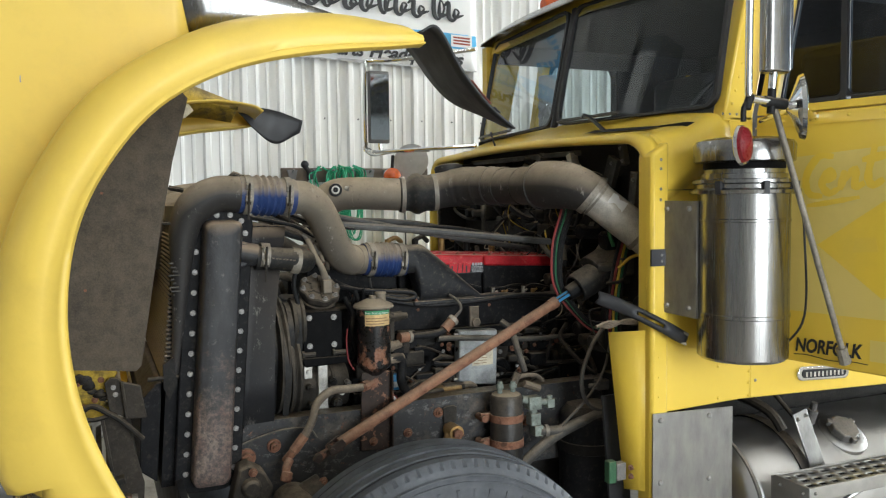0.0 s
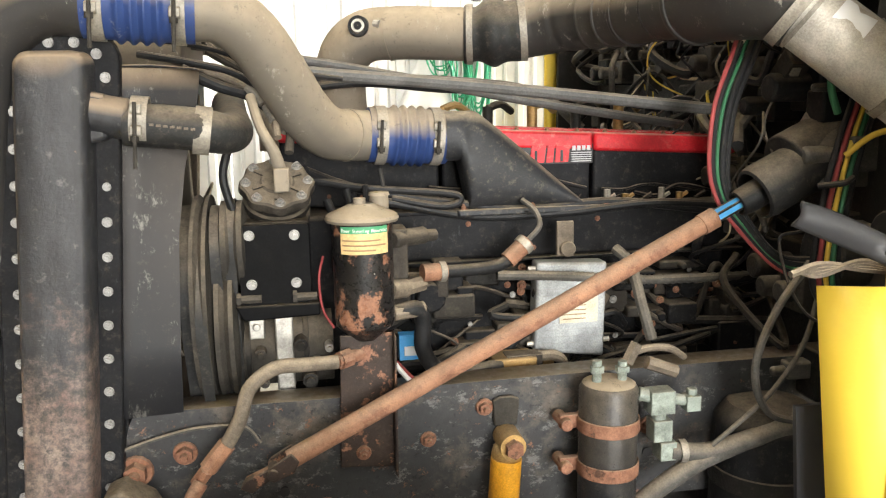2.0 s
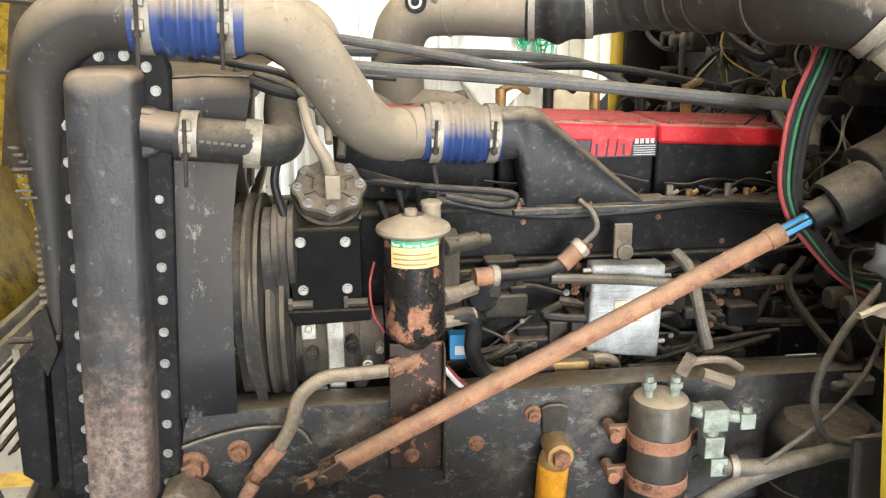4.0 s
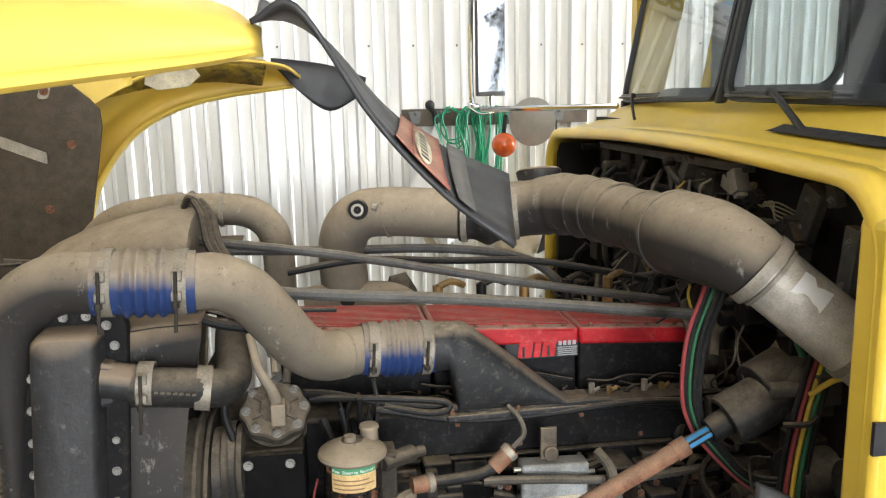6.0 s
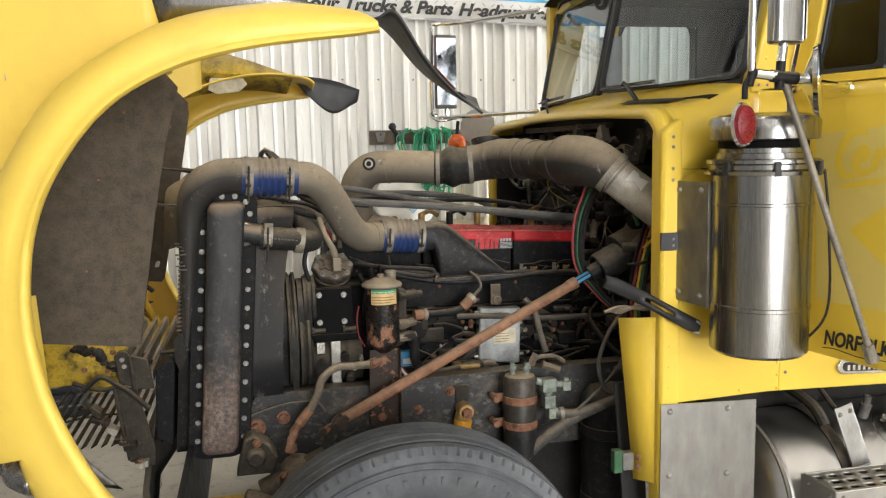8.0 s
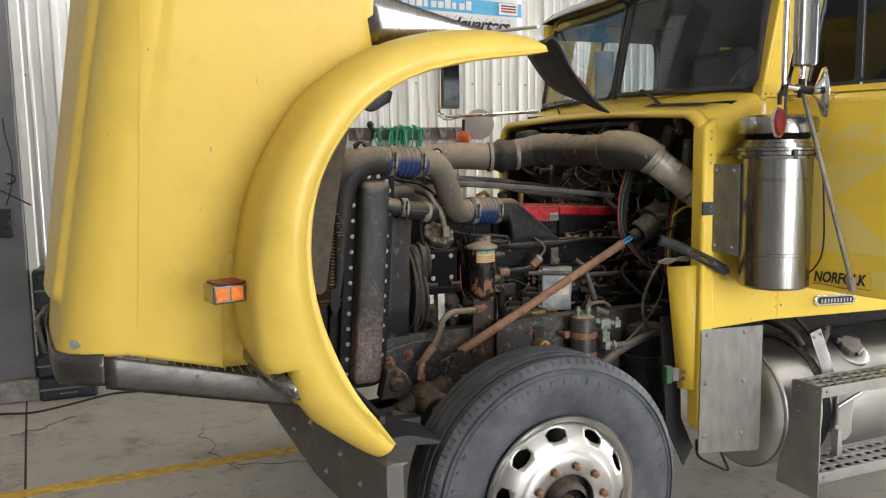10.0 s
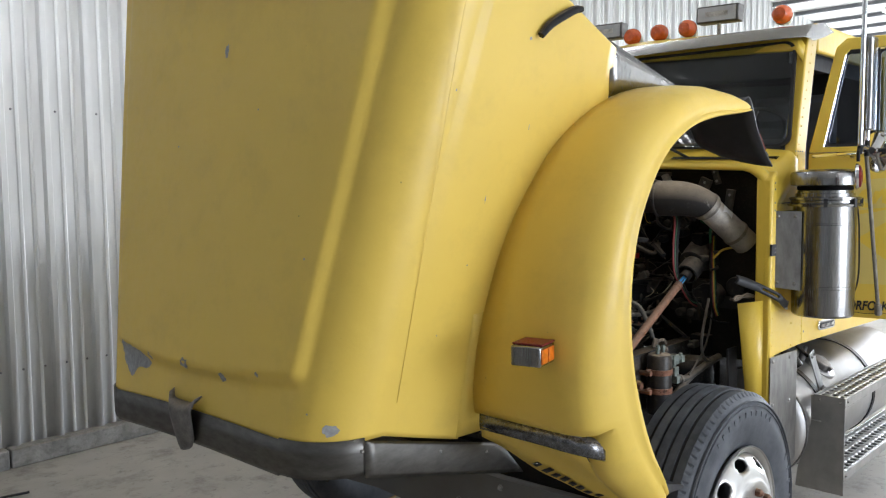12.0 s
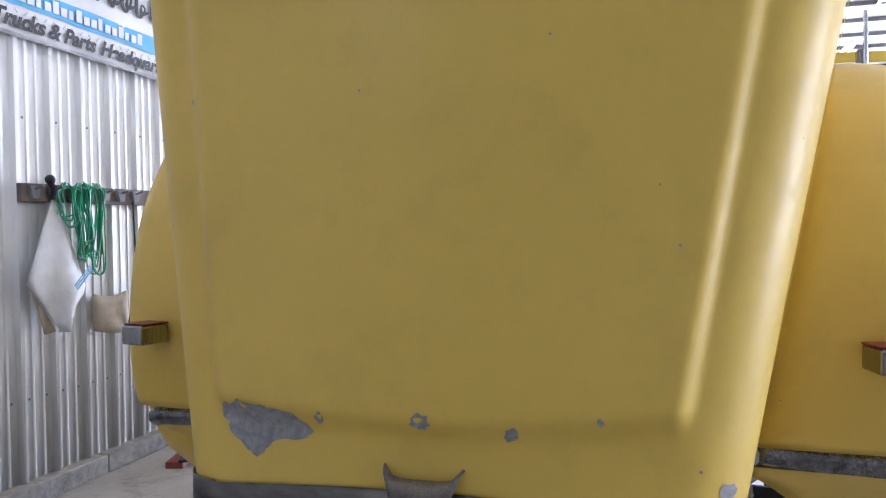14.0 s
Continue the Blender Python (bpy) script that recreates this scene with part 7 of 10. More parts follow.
# manifold beam under the covers
bm = B()
add_box(bm, (0.10, 0.985, 1.185), (0.93, 1.06, 1.295))
mani = part("intake_manifold", bm, "engine_black", eng, "black intake manifold beam", bevel=0.008)
for lo, hi in (((0.10, 0.975, 1.178), (0.95, 1.03, 1.184)), ((0.10, 0.98, 1.288), (0.95, 1.03, 1.297))):
    part("manifold_flange", add_box(B(), lo, hi), "engine_black", mani, bevel=0.002)
for k in range(6):
    piece("bolt", RUST_BOLT, eng, (0.14 + 0.15 * k, 0.984, 1.205 + 0.06 * (k % 2)), toward(NEAR), 0.38)
# block side: pads, ribs, covers and plumbing, grimy
rb = random.Random(21)
for i in range(80):
    x = rb.uniform(0.05, 0.95)
    z = rb.uniform(0.86, 1.16)
    w, h, d = rb.uniform(0.025, 0.10), rb.uniform(0.02, 0.08), rb.uniform(0.02, 0.10)
    bm = B()
    add_box(bm, (x - w / 2, 1.02 - d, z - h / 2), (x + w / 2, 1.03, z + h / 2))
    if i % 3 == 0:
        add_rod(bm, (x, 1.02 - d - 0.02, z), (x, 1.02, z), min(w, h) * 0.45, seg=12)
    part("casting", bm, ("oily", "dusty_iron", "engine_black", "iron", "engine_black")[i % 5], eng, bevel=0.005)
for i in range(60):
    x = rb.uniform(0.08, 0.95)
    z = rb.uniform(0.84, 1.17)
    piece("bolt", BOLT if i % 3 == 0 else RUST_BOLT, eng, (x, 0.985 - rb.uniform(0, 0.06), z), toward(NEAR), rb.uniform(0.4, 0.8))
for i in range(44):
    x, z = rb.uniform(0.1, 0.95), rb.uniform(0.86, 1.12)
    y = rb.uniform(0.94, 0.99)
    bm = B()
    add_tube(bm, [(x, y, z), (x + rb.uniform(-0.1, 0.1), y - 0.02, z + rb.uniform(-0.06, 0.04)), (x + rb.uniform(-0.2, 0.2), y, z + rb.uniform(-0.10, 0.06)), (x + rb.uniform(-0.25, 0.25), y + 0.05, z + rb.uniform(-0.15, 0.05))], rb.uniform(0.003, 0.011), seg=8)
    part("line", bm, ("hose_black", "oily", "engine_black", "dusty_iron", "hose_black")[i % 5], eng)
# rear of the engine bay: dark hoses and boxes against the firewall
for i in range(64):
    y = rb.uniform(0.62, 2.0)
    z = rb.uniform(0.95, 1.86)
    bm = B()
    w = rb.uniform(0.03, 0.10)
    add_box(bm, (1.02 - rb.uniform(0.03, 0.12), y - w / 2, z - w / 2), (1.03, y + w / 2, z + w * 0.6))
    if i % 2:
        add_rod(bm, (0.88, y, z), (1.02, y, z), w * 0.3, seg=12)
    part("firewall_fitting", bm, ("dusty_iron", "iron", "engine_black", "hose_grey", "oily")[i % 5], truck, bevel=0.006)
for i in range(70):
    y, z = rb.uniform(0.80, 2.0), rb.uniform(1.1, 1.86)
    x = rb.uniform(0.88, 1.0)
    bm = B()
    add_tube(bm, [(x, y, z), (x - rb.uniform(0, 0.08), y + rb.uniform(-0.15, 0.15), z - 0.06), (x + rb.uniform(-0.05, 0.06), y + rb.uniform(-0.2, 0.2), z - rb.uniform(0.0, 0.2)), (1.02, y + rb.uniform(-0.2, 0.2), z - rb.uniform(-0.1, 0.3))], rb.uniform(0.003, 0.013), seg=8)
    part("firewall_hose", bm, ("hose_black", "oily", "rubber", "hose_black", "iron", "hose_grey")[i % 6], truck)
bm = B()
add_rod(bm, (0.975, 0.935, 1.806), (0.975, 1.005, 1.793), 0.0085, seg=10)
part("connector", bm, "wire_white", truck, "loose white connector")
for k in range(5):
    bm = B()
    add_tube(bm, [(0.975, 0.935, 1.806), (0.962, 0.920 - 0.008 * k, 1.795 - 0.006 * k), (0.965, 0.885 - 0.012 * k, 1.765 + 0.004 * k), (0.97, 0.83, 1.780 - 0.009 * k), (1.01, 0.795, 1.755 - 0.006 * k)], 0.0019, seg=6)
    part("wire", bm, "wire_white", truck)

# black throttle linkage, its clevis and brackets on the firewall, below a strip under the cowl's lip
bm = B()
add_tube(bm, [(0.985, 1.66, 1.745), (0.975, 1.59, 1.752), (0.97, 1.44, 1.742), (0.97, 1.30, 1.748)], 0.016, seg=10)
link = part("linkage_arm", bm, "plate_black", truck, "black linkage arm")
bm = B()
add_lathe(bm, [(0.008, -0.012), (0.024, -0.012), (0.024, 0.012), (0.008, 0.012)], (0.965, 1.29, 1.748), (-1, -0.3, 0.1), seg=20, closed=True)
part("clevis", bm, "clamp_steel", link, "worn steel clevis eye")
bm = B()
add_prism(bm, [(1.53, 1.855), (1.61, 1.855), (1.60, 1.80), (1.625, 1.75), (1.585, 1.735), (1.555, 1.78)], 0, 0.955, 0.99)
add_rod(bm, (0.94, 1.585, 1.77), (0.96, 1.585, 1.77), 0.018, seg=12)
part("linkage_bracket", bm, "iron", link, "grimy linkage bracket", bevel=0.003)
part("lip_strip", add_box(B(), (0.905, 0.86, 1.842), (0.935, 1.78, 1.862)), "hose_grey", truck, "grey strip under the cowl lip", bevel=0.003)
for (x, y, z), (a, b, c), turn in (((0.965, 0.700, 1.775), (0.012, 0.030, 0.055), 0.4), ((0.97, 0.632, 1.835), (0.012, 0.014, 0.040), -0.3), ((0.965, 1.12, 1.80), (0.02, 0.05, 0.03), 0.1), ((0.97, 0.76, 1.66), (0.015, 0.04, 0.05), 0.2), ((0.965, 0.56, 1.70), (0.012, 0.02, 0.07), 0.15)):
    bm = B()
    m = Matrix.Translation((x, y, z)) @ Matrix.Rotation(turn, 4, "X")
    add_box(bm, (-a, -b, -c), (a, b, c), m)
    fitting = part("relay_box", bm, "hose_grey", truck, "dusty grey bracket on the firewall", bevel=0.003)
    for s in (-0.6, 0.6):
        piece("bolt", BOLT, fitting, m @ Vector((-a, 0, c * s)), toward((-1, 0, 0)), 0.6)

# thin wires, clips and small connectors before the firewall
rf = random.Random(31)
for i in range(46):
    y, z = rf.uniform(0.66, 1.7), rf.uniform(1.20, 1.84)
    x = rf.uniform(0.84, 0.98)
    bm = B()
    add_tube(bm, [(x, y, z), (x - 0.03, y + rf.uniform(-0.08, 0.08), z - rf.uniform(0.02, 0.08)), (x + rf.uniform(-0.04, 0.04), y + rf.uniform(-0.14, 0.14), z - rf.uniform(0.05, 0.18)), (1.0, y + rf.uniform(-0.15, 0.15), z - rf.uniform(0.0, 0.25))], rf.uniform(0.0018, 0.004), seg=6)
    part("wire", bm, ("hose_black", "hose_grey", "hose_black", "wire_white", "hose_tan", "hose_black", "wire_yellow")[i % 7], truck)
for i in range(24):
    y, z = rf.uniform(0.70, 1.7), rf.uniform(1.25, 1.84)
    w = rf.uniform(0.010, 0.022)
    m = Matrix.Translation((rf.uniform(0.88, 0.97), y, z)) @ Matrix.Rotation(rf.uniform(0, 3), 4, "X")
    bm = B()
    add_box(bm, (-w, -w, -w * 1.6), (w, w, w * 1.6), m)
    add_box(bm, (-w * 0.7, -w * 0.7, w * 1.6), (w * 0.7, w * 0.7, w * 2.2), m)
    part("connector", bm, ("clamp_steel", "hose_grey", "dusty_iron", "iron")[i % 4], truck, bevel=0.002)
# black looms and small wires hanging before the block and along the covers
rw = random.Random(77)
for i in range(8):
    x, y = rw.uniform(0.00, 0.10), rw.uniform(0.93, 0.99)
    z = rw.uniform(1.30, 1.40)
    bm = B()
    add_tube(bm, [(x, y, z), (x + rw.uniform(-0.02, 0.03), y - 0.01, z - 0.08), (x + rw.uniform(-0.03, 0.05), y, z - 0.17), (x + rw.uniform(-0.02, 0.10), y + 0.03, z - 0.28)], rw.uniform(0.003, 0.006), seg=8)
    part("loom", bm, ("hose_black", "engine_black", "hose_black", "rubber")[i % 4], eng)
for i in range(16):
    x = rw.uniform(0.10, 0.80)
    z = 1.335 - 0.05 * x + rw.uniform(-0.03, 0.02)
    bm = B()
    add_tube(bm, [(x, 1.06, z), (x + 0.05, 1.045, z + rw.uniform(-0.02, 0.02)), (x + 0.11, 1.05, z + rw.uniform(-0.03, 0.02)), (x + rw.uniform(0.14, 0.25), 1.06, z - 0.01)], rw.uniform(0.002, 0.0045), seg=6)
    part("wire", bm, "hose_black", eng)
for i in range(7):
    x = 0.63 + 0.045 * i
    bm = B()
    add_rod(bm, (x, 1.03, 1.297 - 0.01 * (i % 2)), (x, 1.03, 1.325 - 0.012 * (i % 3)), 0.008, seg=6)
    add_rod(bm, (x, 1.03, 1.30), (x + 0.02, 1.03, 1.312), 0.005, seg=6)
    part("sensor", bm, ("clamp_steel", "brass", "iron")[i % 3], eng)

# ---- front drive: pulleys and belts ----
drive = part("fan_hub", add_rod(B(), (-0.30, MID, 1.18), (-0.12, MID, 1.18), 0.10, seg=40), "oily", truck, "grimy fan hub")
for x, y, z, r, w in ((-0.265, 0.93, 1.15, 0.205, 0.030), (-0.225, 0.90, 1.10, 0.150, 0.034), (-0.205, 0.865, 1.265, 0.085, 0.040), (-0.20, 1.0, 0.98, 0.10, 0.03)):
    bm = B()
    add_lathe(bm, [(0.02, -w / 2 - 0.006), (r * 0.8, -w / 2 - 0.004), (r, -w / 2), (r, -w / 4), (r - 0.012, 0), (r, w / 4), (r, w / 2), (r * 0.8, w / 2 + 0.004), (0.02, w / 2 + 0.012)], (x, y, z), (1, 0, 0), seg=48)
    part("pulley", bm, "iron", drive, "dusty steel pulley")
def belt(x, circles, w=0.016, t=0.009):
    """A belt round the outside of two pulleys (y, z, r)."""
    (y0, z0, r0), (y1, z1, r1) = circles
    base = math.atan2(z1 - z0, y1 - y0)
    pts = []
    for k in range(25):
        a = base + math.pi / 2 + math.pi * k / 24
        pts.append((y0 + r0 * math.cos(a), z0 + r0 * math.sin(a)))
    for k in range(25):
        a = base - math.pi / 2 + math.pi * k / 24
        pts.append((y1 + r1 * math.cos(a), z1 + r1 * math.sin(a)))
    b = B()
    n = len(pts)
    cy, cz = sum(p[0] for p in pts) / n, sum(p[1] for p in pts) / n
    rings = []
    for dx, q in ((-w / 2, 0), (w / 2, 0), (w / 2 - 0.003, -t), (-w / 2 + 0.003, -t)):
        ring = []
        for y, z in pts:
            d = Vector((0, y - cy, z - cz)).normalized()
            ring.append(b.verts.new(Vector((x + dx, y, z)) + d * q))
        rings.append(ring)
    for a, c in zip(rings, rings[1:] + rings[:1]):
        for j in range(n):
            b.faces.new((a[j], a[(j + 1) % n], c[(j + 1) % n], c[j]))
    return part("belt", b, "rubber", drive, "worn dusty drive belt")


belt(-0.295, ((0.99, 0.86, 0.10), (0.94, 1.17, 0.165)), 0.022)
belt(-0.262, ((0.98, 0.83, 0.11), (0.93, 1.13, 0.205)), 0.020)
belt(-0.235, ((0.97, 0.84, 0.11), (0.88, 1.245, 0.095)), 0.020)
belt(-0.208, ((0.97, 0.84, 0.11), (0.875, 1.265, 0.088)), 0.020)
bm = B()
add_box(bm, (-0.085, 1.50, 0.85), (0.30, 1.84, 1.36))
add_rod(bm, (-0.10, 1.66, 1.22), (0.30, 1.66, 1.22), 0.12, seg=20)
part("front_cover", bm, "engine_black", drive, "black engine front housing", bevel=0.02)
for k in range(8):
    bm = B()
    m = Matrix.Translation((-0.34, MID, 1.18)) @ Matrix.Rotation(radians(45 * k + 12), 4, "X") @ Matrix.Rotation(radians(30), 4, "Z")
    add_box(bm, (-0.004, -0.055, 0.12), (0.004, 0.055, 0.42), m)
    part("fan_blade", bm, "dusty_alloy", drive, "dusty pale fan blade", bevel=0.004)

# ---- compressor on its bracket, alternator below ----
comp = part("compressor", add_lathe(B(), [(0.002, 0.004), (0.030, 0.004), (0.034, 0.0), (0.066, 0.0), (0.070, -0.004), (0.071, -0.020), (0.066, -0.024)], (-0.116, 0.865, 1.384), (0.06, -0.60, 0.8), seg=48, bend=lambda k, j: 1 + (0.05 * math.cos(8 * 2 * math.pi * j / 48) if 2 < k < 6 else 0)), "dusty_iron", truck, "dusty finned air conditioning compressor")
turn = toward((0.06, -0.60, 0.8))
part("compressor_neck", add_lathe(B(), [(0.060, -0.022), (0.060, -0.038), (0.067, -0.040), (0.067, -0.052), (0.061, -0.055), (0.061, -0.070), (0.067, -0.073), (0.065, -0.13)], (-0.116, 0.865, 1.384), (0.06, -0.60, 0.8), seg=40), "oily", comp)
for k in range(8):
    a = radians(45 * k)
    p = Matrix.Translation((-0.116, 0.865, 1.384)) @ turn @ Vector((0.060 * math.cos(a), 0.060 * math.sin(a), 0.0))
    piece("bolt", BOLT, comp, p, turn, 0.85)
bm = B()
for k in range(6):
    m = Matrix.Translation((-0.116, 0.865, 1.384)) @ turn @ Matrix.Rotation(radians(60 * k + 22), 4, "Z")
    part("head_rib", add_box(B(), (0.030, -0.003, -0.002), (0.052, 0.003, 0.004), m), "dusty_iron", comp)
bm.free()
bm = B()
add_tube(bm, [(-0.106, 0.83, 1.389), (-0.116, 0.815, 1.44), (-0.14, 0.815, 1.49), (-0.158, 0.86, 1.55)], [0.014, 0.012, 0.010, 0.010], seg=10)
add_box(bm, (-0.121, 0.80, 1.369), (-0.092, 0.84, 1.415))
part("refrigerant_fitting", bm, "dusty_alloy", comp, bevel=0.003)
bm = B()
add_box(bm, (-0.188, 0.815, 1.16), (-0.058, 0.95, 1.312))
part("compressor_body", bm, "plate_black", comp, bevel=0.008)
bm = B()
add_prism(bm, [(-0.127 + a, 1.232 + b) for a, b in rounded(0.132, 0.154, 0.008, 2)], 1, 0.800, 0.812)
part("bracket_plate", bm, "plate_black", comp, "black square bracket plate")
for x, z in ((-0.172, 1.290), (-0.088, 1.288), (-0.172, 1.195), (-0.088, 1.195)):
    piece("bolt", BOLT, comp, (x, 0.800, z), toward(NEAR), 0.82)
bm = B()
add_prism(bm, [(-0.205, 1.155), (-0.045, 1.155), (-0.045, 1.13), (-0.19, 1.125)], 1, 0.79, 0.86)
part("bracket_shelf", bm, "plate_black", comp, bevel=0.004)
alt = part("alternator", add_rod(B(), (-0.20, 0.93, 1.03), (-0.02, 0.93, 1.03), 0.075, seg=32), "iron", truck, "grimy alternator with a bright strap")
bm = B()
add_rod(bm, (-0.135, 0.93, 1.03), (-0.10, 0.93, 1.03), 0.080, seg=32)
part("strap", bm, "zinc", alt, "bright metal strap")
bm = B()
add_box(bm, (-0.185, 0.84, 1.075), (-0.155, 0.86, 1.12))
add_rod(bm, (-0.17, 0.835, 1.10), (-0.17, 0.86, 1.10), 0.008, seg=10)
part("ear", bm, "zinc", alt, bevel=0.003)
bm = B()
add_box(bm, (-0.135, 0.845, 0.96), (-0.10, 0.855, 1.13))
part("band", bm, "zinc", alt, bevel=0.003)

for x in (-0.175, -0.07):
    bm = B()
    add_rod(bm, (x - 0.02, 0.795, 1.168), (x + 0.02, 0.795, 1.168), 0.008, seg=8)
    add_rod(bm, (x - 0.026, 0.795, 1.168), (x - 0.018, 0.795, 1.168), 0.013, seg=6)
    part("adjuster_bolt", bm, "iron", comp)
for x, r in ((-0.19, 0.078), (-0.16, 0.070), (-0.075, 0.079), (-0.045, 0.072), (-0.025, 0.066)):
    bm = B()
    add_lathe(bm, [(r - 0.006, -0.006), (r, -0.005), (r, 0.005), (r - 0.006, 0.006)], (x, 0.93, 1.03), (1, 0, 0), seg=32)
    part("housing_rib", bm, "oily", alt)
for k, (x, z, r) in enumerate(((-0.165, 1.045, 0.012), (-0.085, 1.06, 0.014), (-0.055, 1.02, 0.011), (-0.16, 0.985, 0.010), (-0.07, 0.985, 0.016), (-0.03, 1.05, 0.009))):
    bm = B()
    add_rod(bm, (x, 0.83, z), (x, 0.87, z), r, seg=10)
    add_rod(bm, (x, 0.822, z), (x, 0.832, z), r * 0.6, seg=6)
    part("terminal", bm, ("iron", "oily", "zinc")[k % 3], alt, bevel=0.001)
# fuel filter behind the rail: red can under a dusty head
can = part("fuel_filter", add_lathe(B(), [(0.002, 0.86), (0.038, 0.865), (0.040, 0.875), (0.040, 0.955), (0.036, 0.96), (0.002, 0.96)], (0.353, 0.885, 0), UP, seg=28), "red_cover", truck, "red fuel filter under a dusty cast head")
bm = B()
add_lathe(bm, [(0.041, 0.952), (0.043, 0.958), (0.041, 0.966), (0.020, 0.972), (0.018, 0.990), (0.002, 0.992)], (0.353, 0.885, 0), UP, seg=28)
add_box(bm, (0.345, 0.86, 0.97), (0.425, 0.90, 0.995))
part("filter_head", bm, "dusty_iron", can, bevel=0.002)
bm = B()
add_tube(bm, [(0.42, 0.88, 0.985), (0.455, 0.875, 0.985), (0.475, 0.875, 0.968), (0.478, 0.88, 0.93)], 0.012, seg=10)
part("filter_line", bm, "hose_tan", can)

# ---- power steering reservoir on its post ----
res = part("steering_reservoir", add_lathe(B(), [(0.002, 1.085), (0.022, 1.088), (0.035, 1.10), (0.055, 1.118), (0.057, 1.13), (0.057, 1.318), (0.064, 1.316), (0.067, 1.320), (0.067, 1.327), (0.062, 1.331), (0.045, 1.338), (0.022, 1.349), (0.002, 1.350)], (0.038, 0.755, 0), UP, seg=40), "rust_paint", truck, "black rust-patched steering fluid reservoir")
bm = B()
add_rod(bm, (0.034, 0.75, 1.345), (0.034, 0.75, 1.360), 0.012, seg=12)
add_rod(bm, (0.074, 0.785, 1.328), (0.074, 0.785, 1.360), 0.019, 0.018, seg=20)
add_rod(bm, (0.074, 0.785, 1.360), (0.074, 0.785, 1.366), 0.021, 0.019, seg=20)
part("cap", bm, "dusty_alloy", res)
bm = B()
add_lathe(bm, [(0.0674, 1.317), (0.0695, 1.322), (0.0674, 1.328)], (0.038, 0.755, 0), UP, seg=40)
add_lathe(bm, [(0.0672, 1.3278), (0.0625, 1.3315), (0.0455, 1.3385), (0.0225, 1.3495)], (0.038, 0.755, 0), UP, seg=40)
part("lid", bm, "dusty_alloy", res, "dusty tan lid")
def wrap(z0, z1, a0, a1, r, mat, name):
    b = B()
    add_sheet(b, [[(0.038 + r * math.cos(radians(a)), 0.755 + r * math.sin(radians(a)), z) for a in np.linspace(a0, a1, 14)] for z in (z0, z1)])
    return part(name, b, mat, res)


wrap(1.262, 1.300, 222, 318, 0.0578, "label_buff", "label")
wrap(1.300, 1.313, 222, 318, 0.0578, "label_green", "label_band")
for i, ch in enumerate("Power Steering Reservoir"):
    a = radians(226 + 88 * i / 23)
    p = Vector((0.038 + 0.0583 * math.cos(a), 0.755 + 0.0583 * math.sin(a), 1.3025))
    if ch != " ":
        text_mesh("label_letter", ch, 0.0095, Matrix.Translation(p) @ Matrix.Rotation(a + math.pi / 2, 4, "Z") @ FACE_NEAR @ Matrix.Translation((-0.002, 0, 0)), "vinyl_white", res, depth=0.0001)
for k, (a0, a1) in enumerate(((226, 300), (226, 312), (228, 290))):
    wrap(1.286 - 0.009 * k, 1.289 - 0.009 * k, a0, a1, 0.0582, "ink_brown", "label_bar")
bm = B()
add_rod(bm, (0.038, 0.755, 1.05), (0.038, 0.755, 1.09), 0.012, seg=12)
add_rod(bm, (0.038, 0.755, 1.062), (-0.02, 0.715, 1.058), 0.013, seg=12)
add_rod(bm, (0.005, 0.733, 1.06), (-0.015, 0.72, 1.058), 0.018, seg=8)
part("outlet_elbow", bm, "rusty", res)
bm = B()
add_tube(bm, [(-0.02, 0.715, 1.058), (-0.08, 0.70, 1.062), (-0.135, 0.69, 1.062), (-0.18, 0.685, 1.03), (-0.20, 0.68, 0.975), (-0.225, 0.68, 0.93), (-0.25, 0.68, 0.90)], 0.0135, seg=12)
part("return_hose", bm, "hose_tan", res, "dusty braided return hose")
bm = B()
add_rod(bm, (-0.225, 0.68, 0.93), (-0.262, 0.68, 0.885), 0.017, seg=8)
add_rod(bm, (-0.262, 0.68, 0.885), (-0.285, 0.70, 0.85), 0.014, seg=8)
part("hose_nut", bm, "rod_rust", res)
bm = B()
add_prism(bm, [(-0.020, 0.835), (-0.012, 1.10), (0.088, 1.10), (0.084, 0.828)], 1, 0.738, 0.744)
add_prism(bm, [(0.084, 0.822), (0.088, 1.10), (0.092, 1.10), (0.090, 0.815)], 1, 0.712, 0.744)
part("mount_post", bm, "post_rust", truck, "rusting black mounting post", bevel=0.002)
piece("bolt", RUST_BOLT, res, (0.025, 0.738, 0.862), toward(NEAR), 0.9)
bm = B()
add_rod(bm, (0.09, 0.80, 1.17), (0.125, 0.83, 1.165), 0.020, seg=16)
add_rod(bm, (0.12, 0.82, 1.165), (0.165, 0.86, 1.165), 0.016, seg=8)
part("side_port", bm, "hose_tan", res)
bm = B()
add_rod(bm, (0.10, 0.80, 1.27), (0.17, 0.85, 1.268), 0.018, seg=14)
add_rod(bm, (0.155, 0.84, 1.268), (0.195, 0.86, 1.266), 0.013, seg=10)
add_box(bm, (0.095, 0.80, 1.19), (0.13, 0.87, 1.29))
part("valve_block", bm, "dusty_iron", truck, "dusty cast valve block", bevel=0.004)
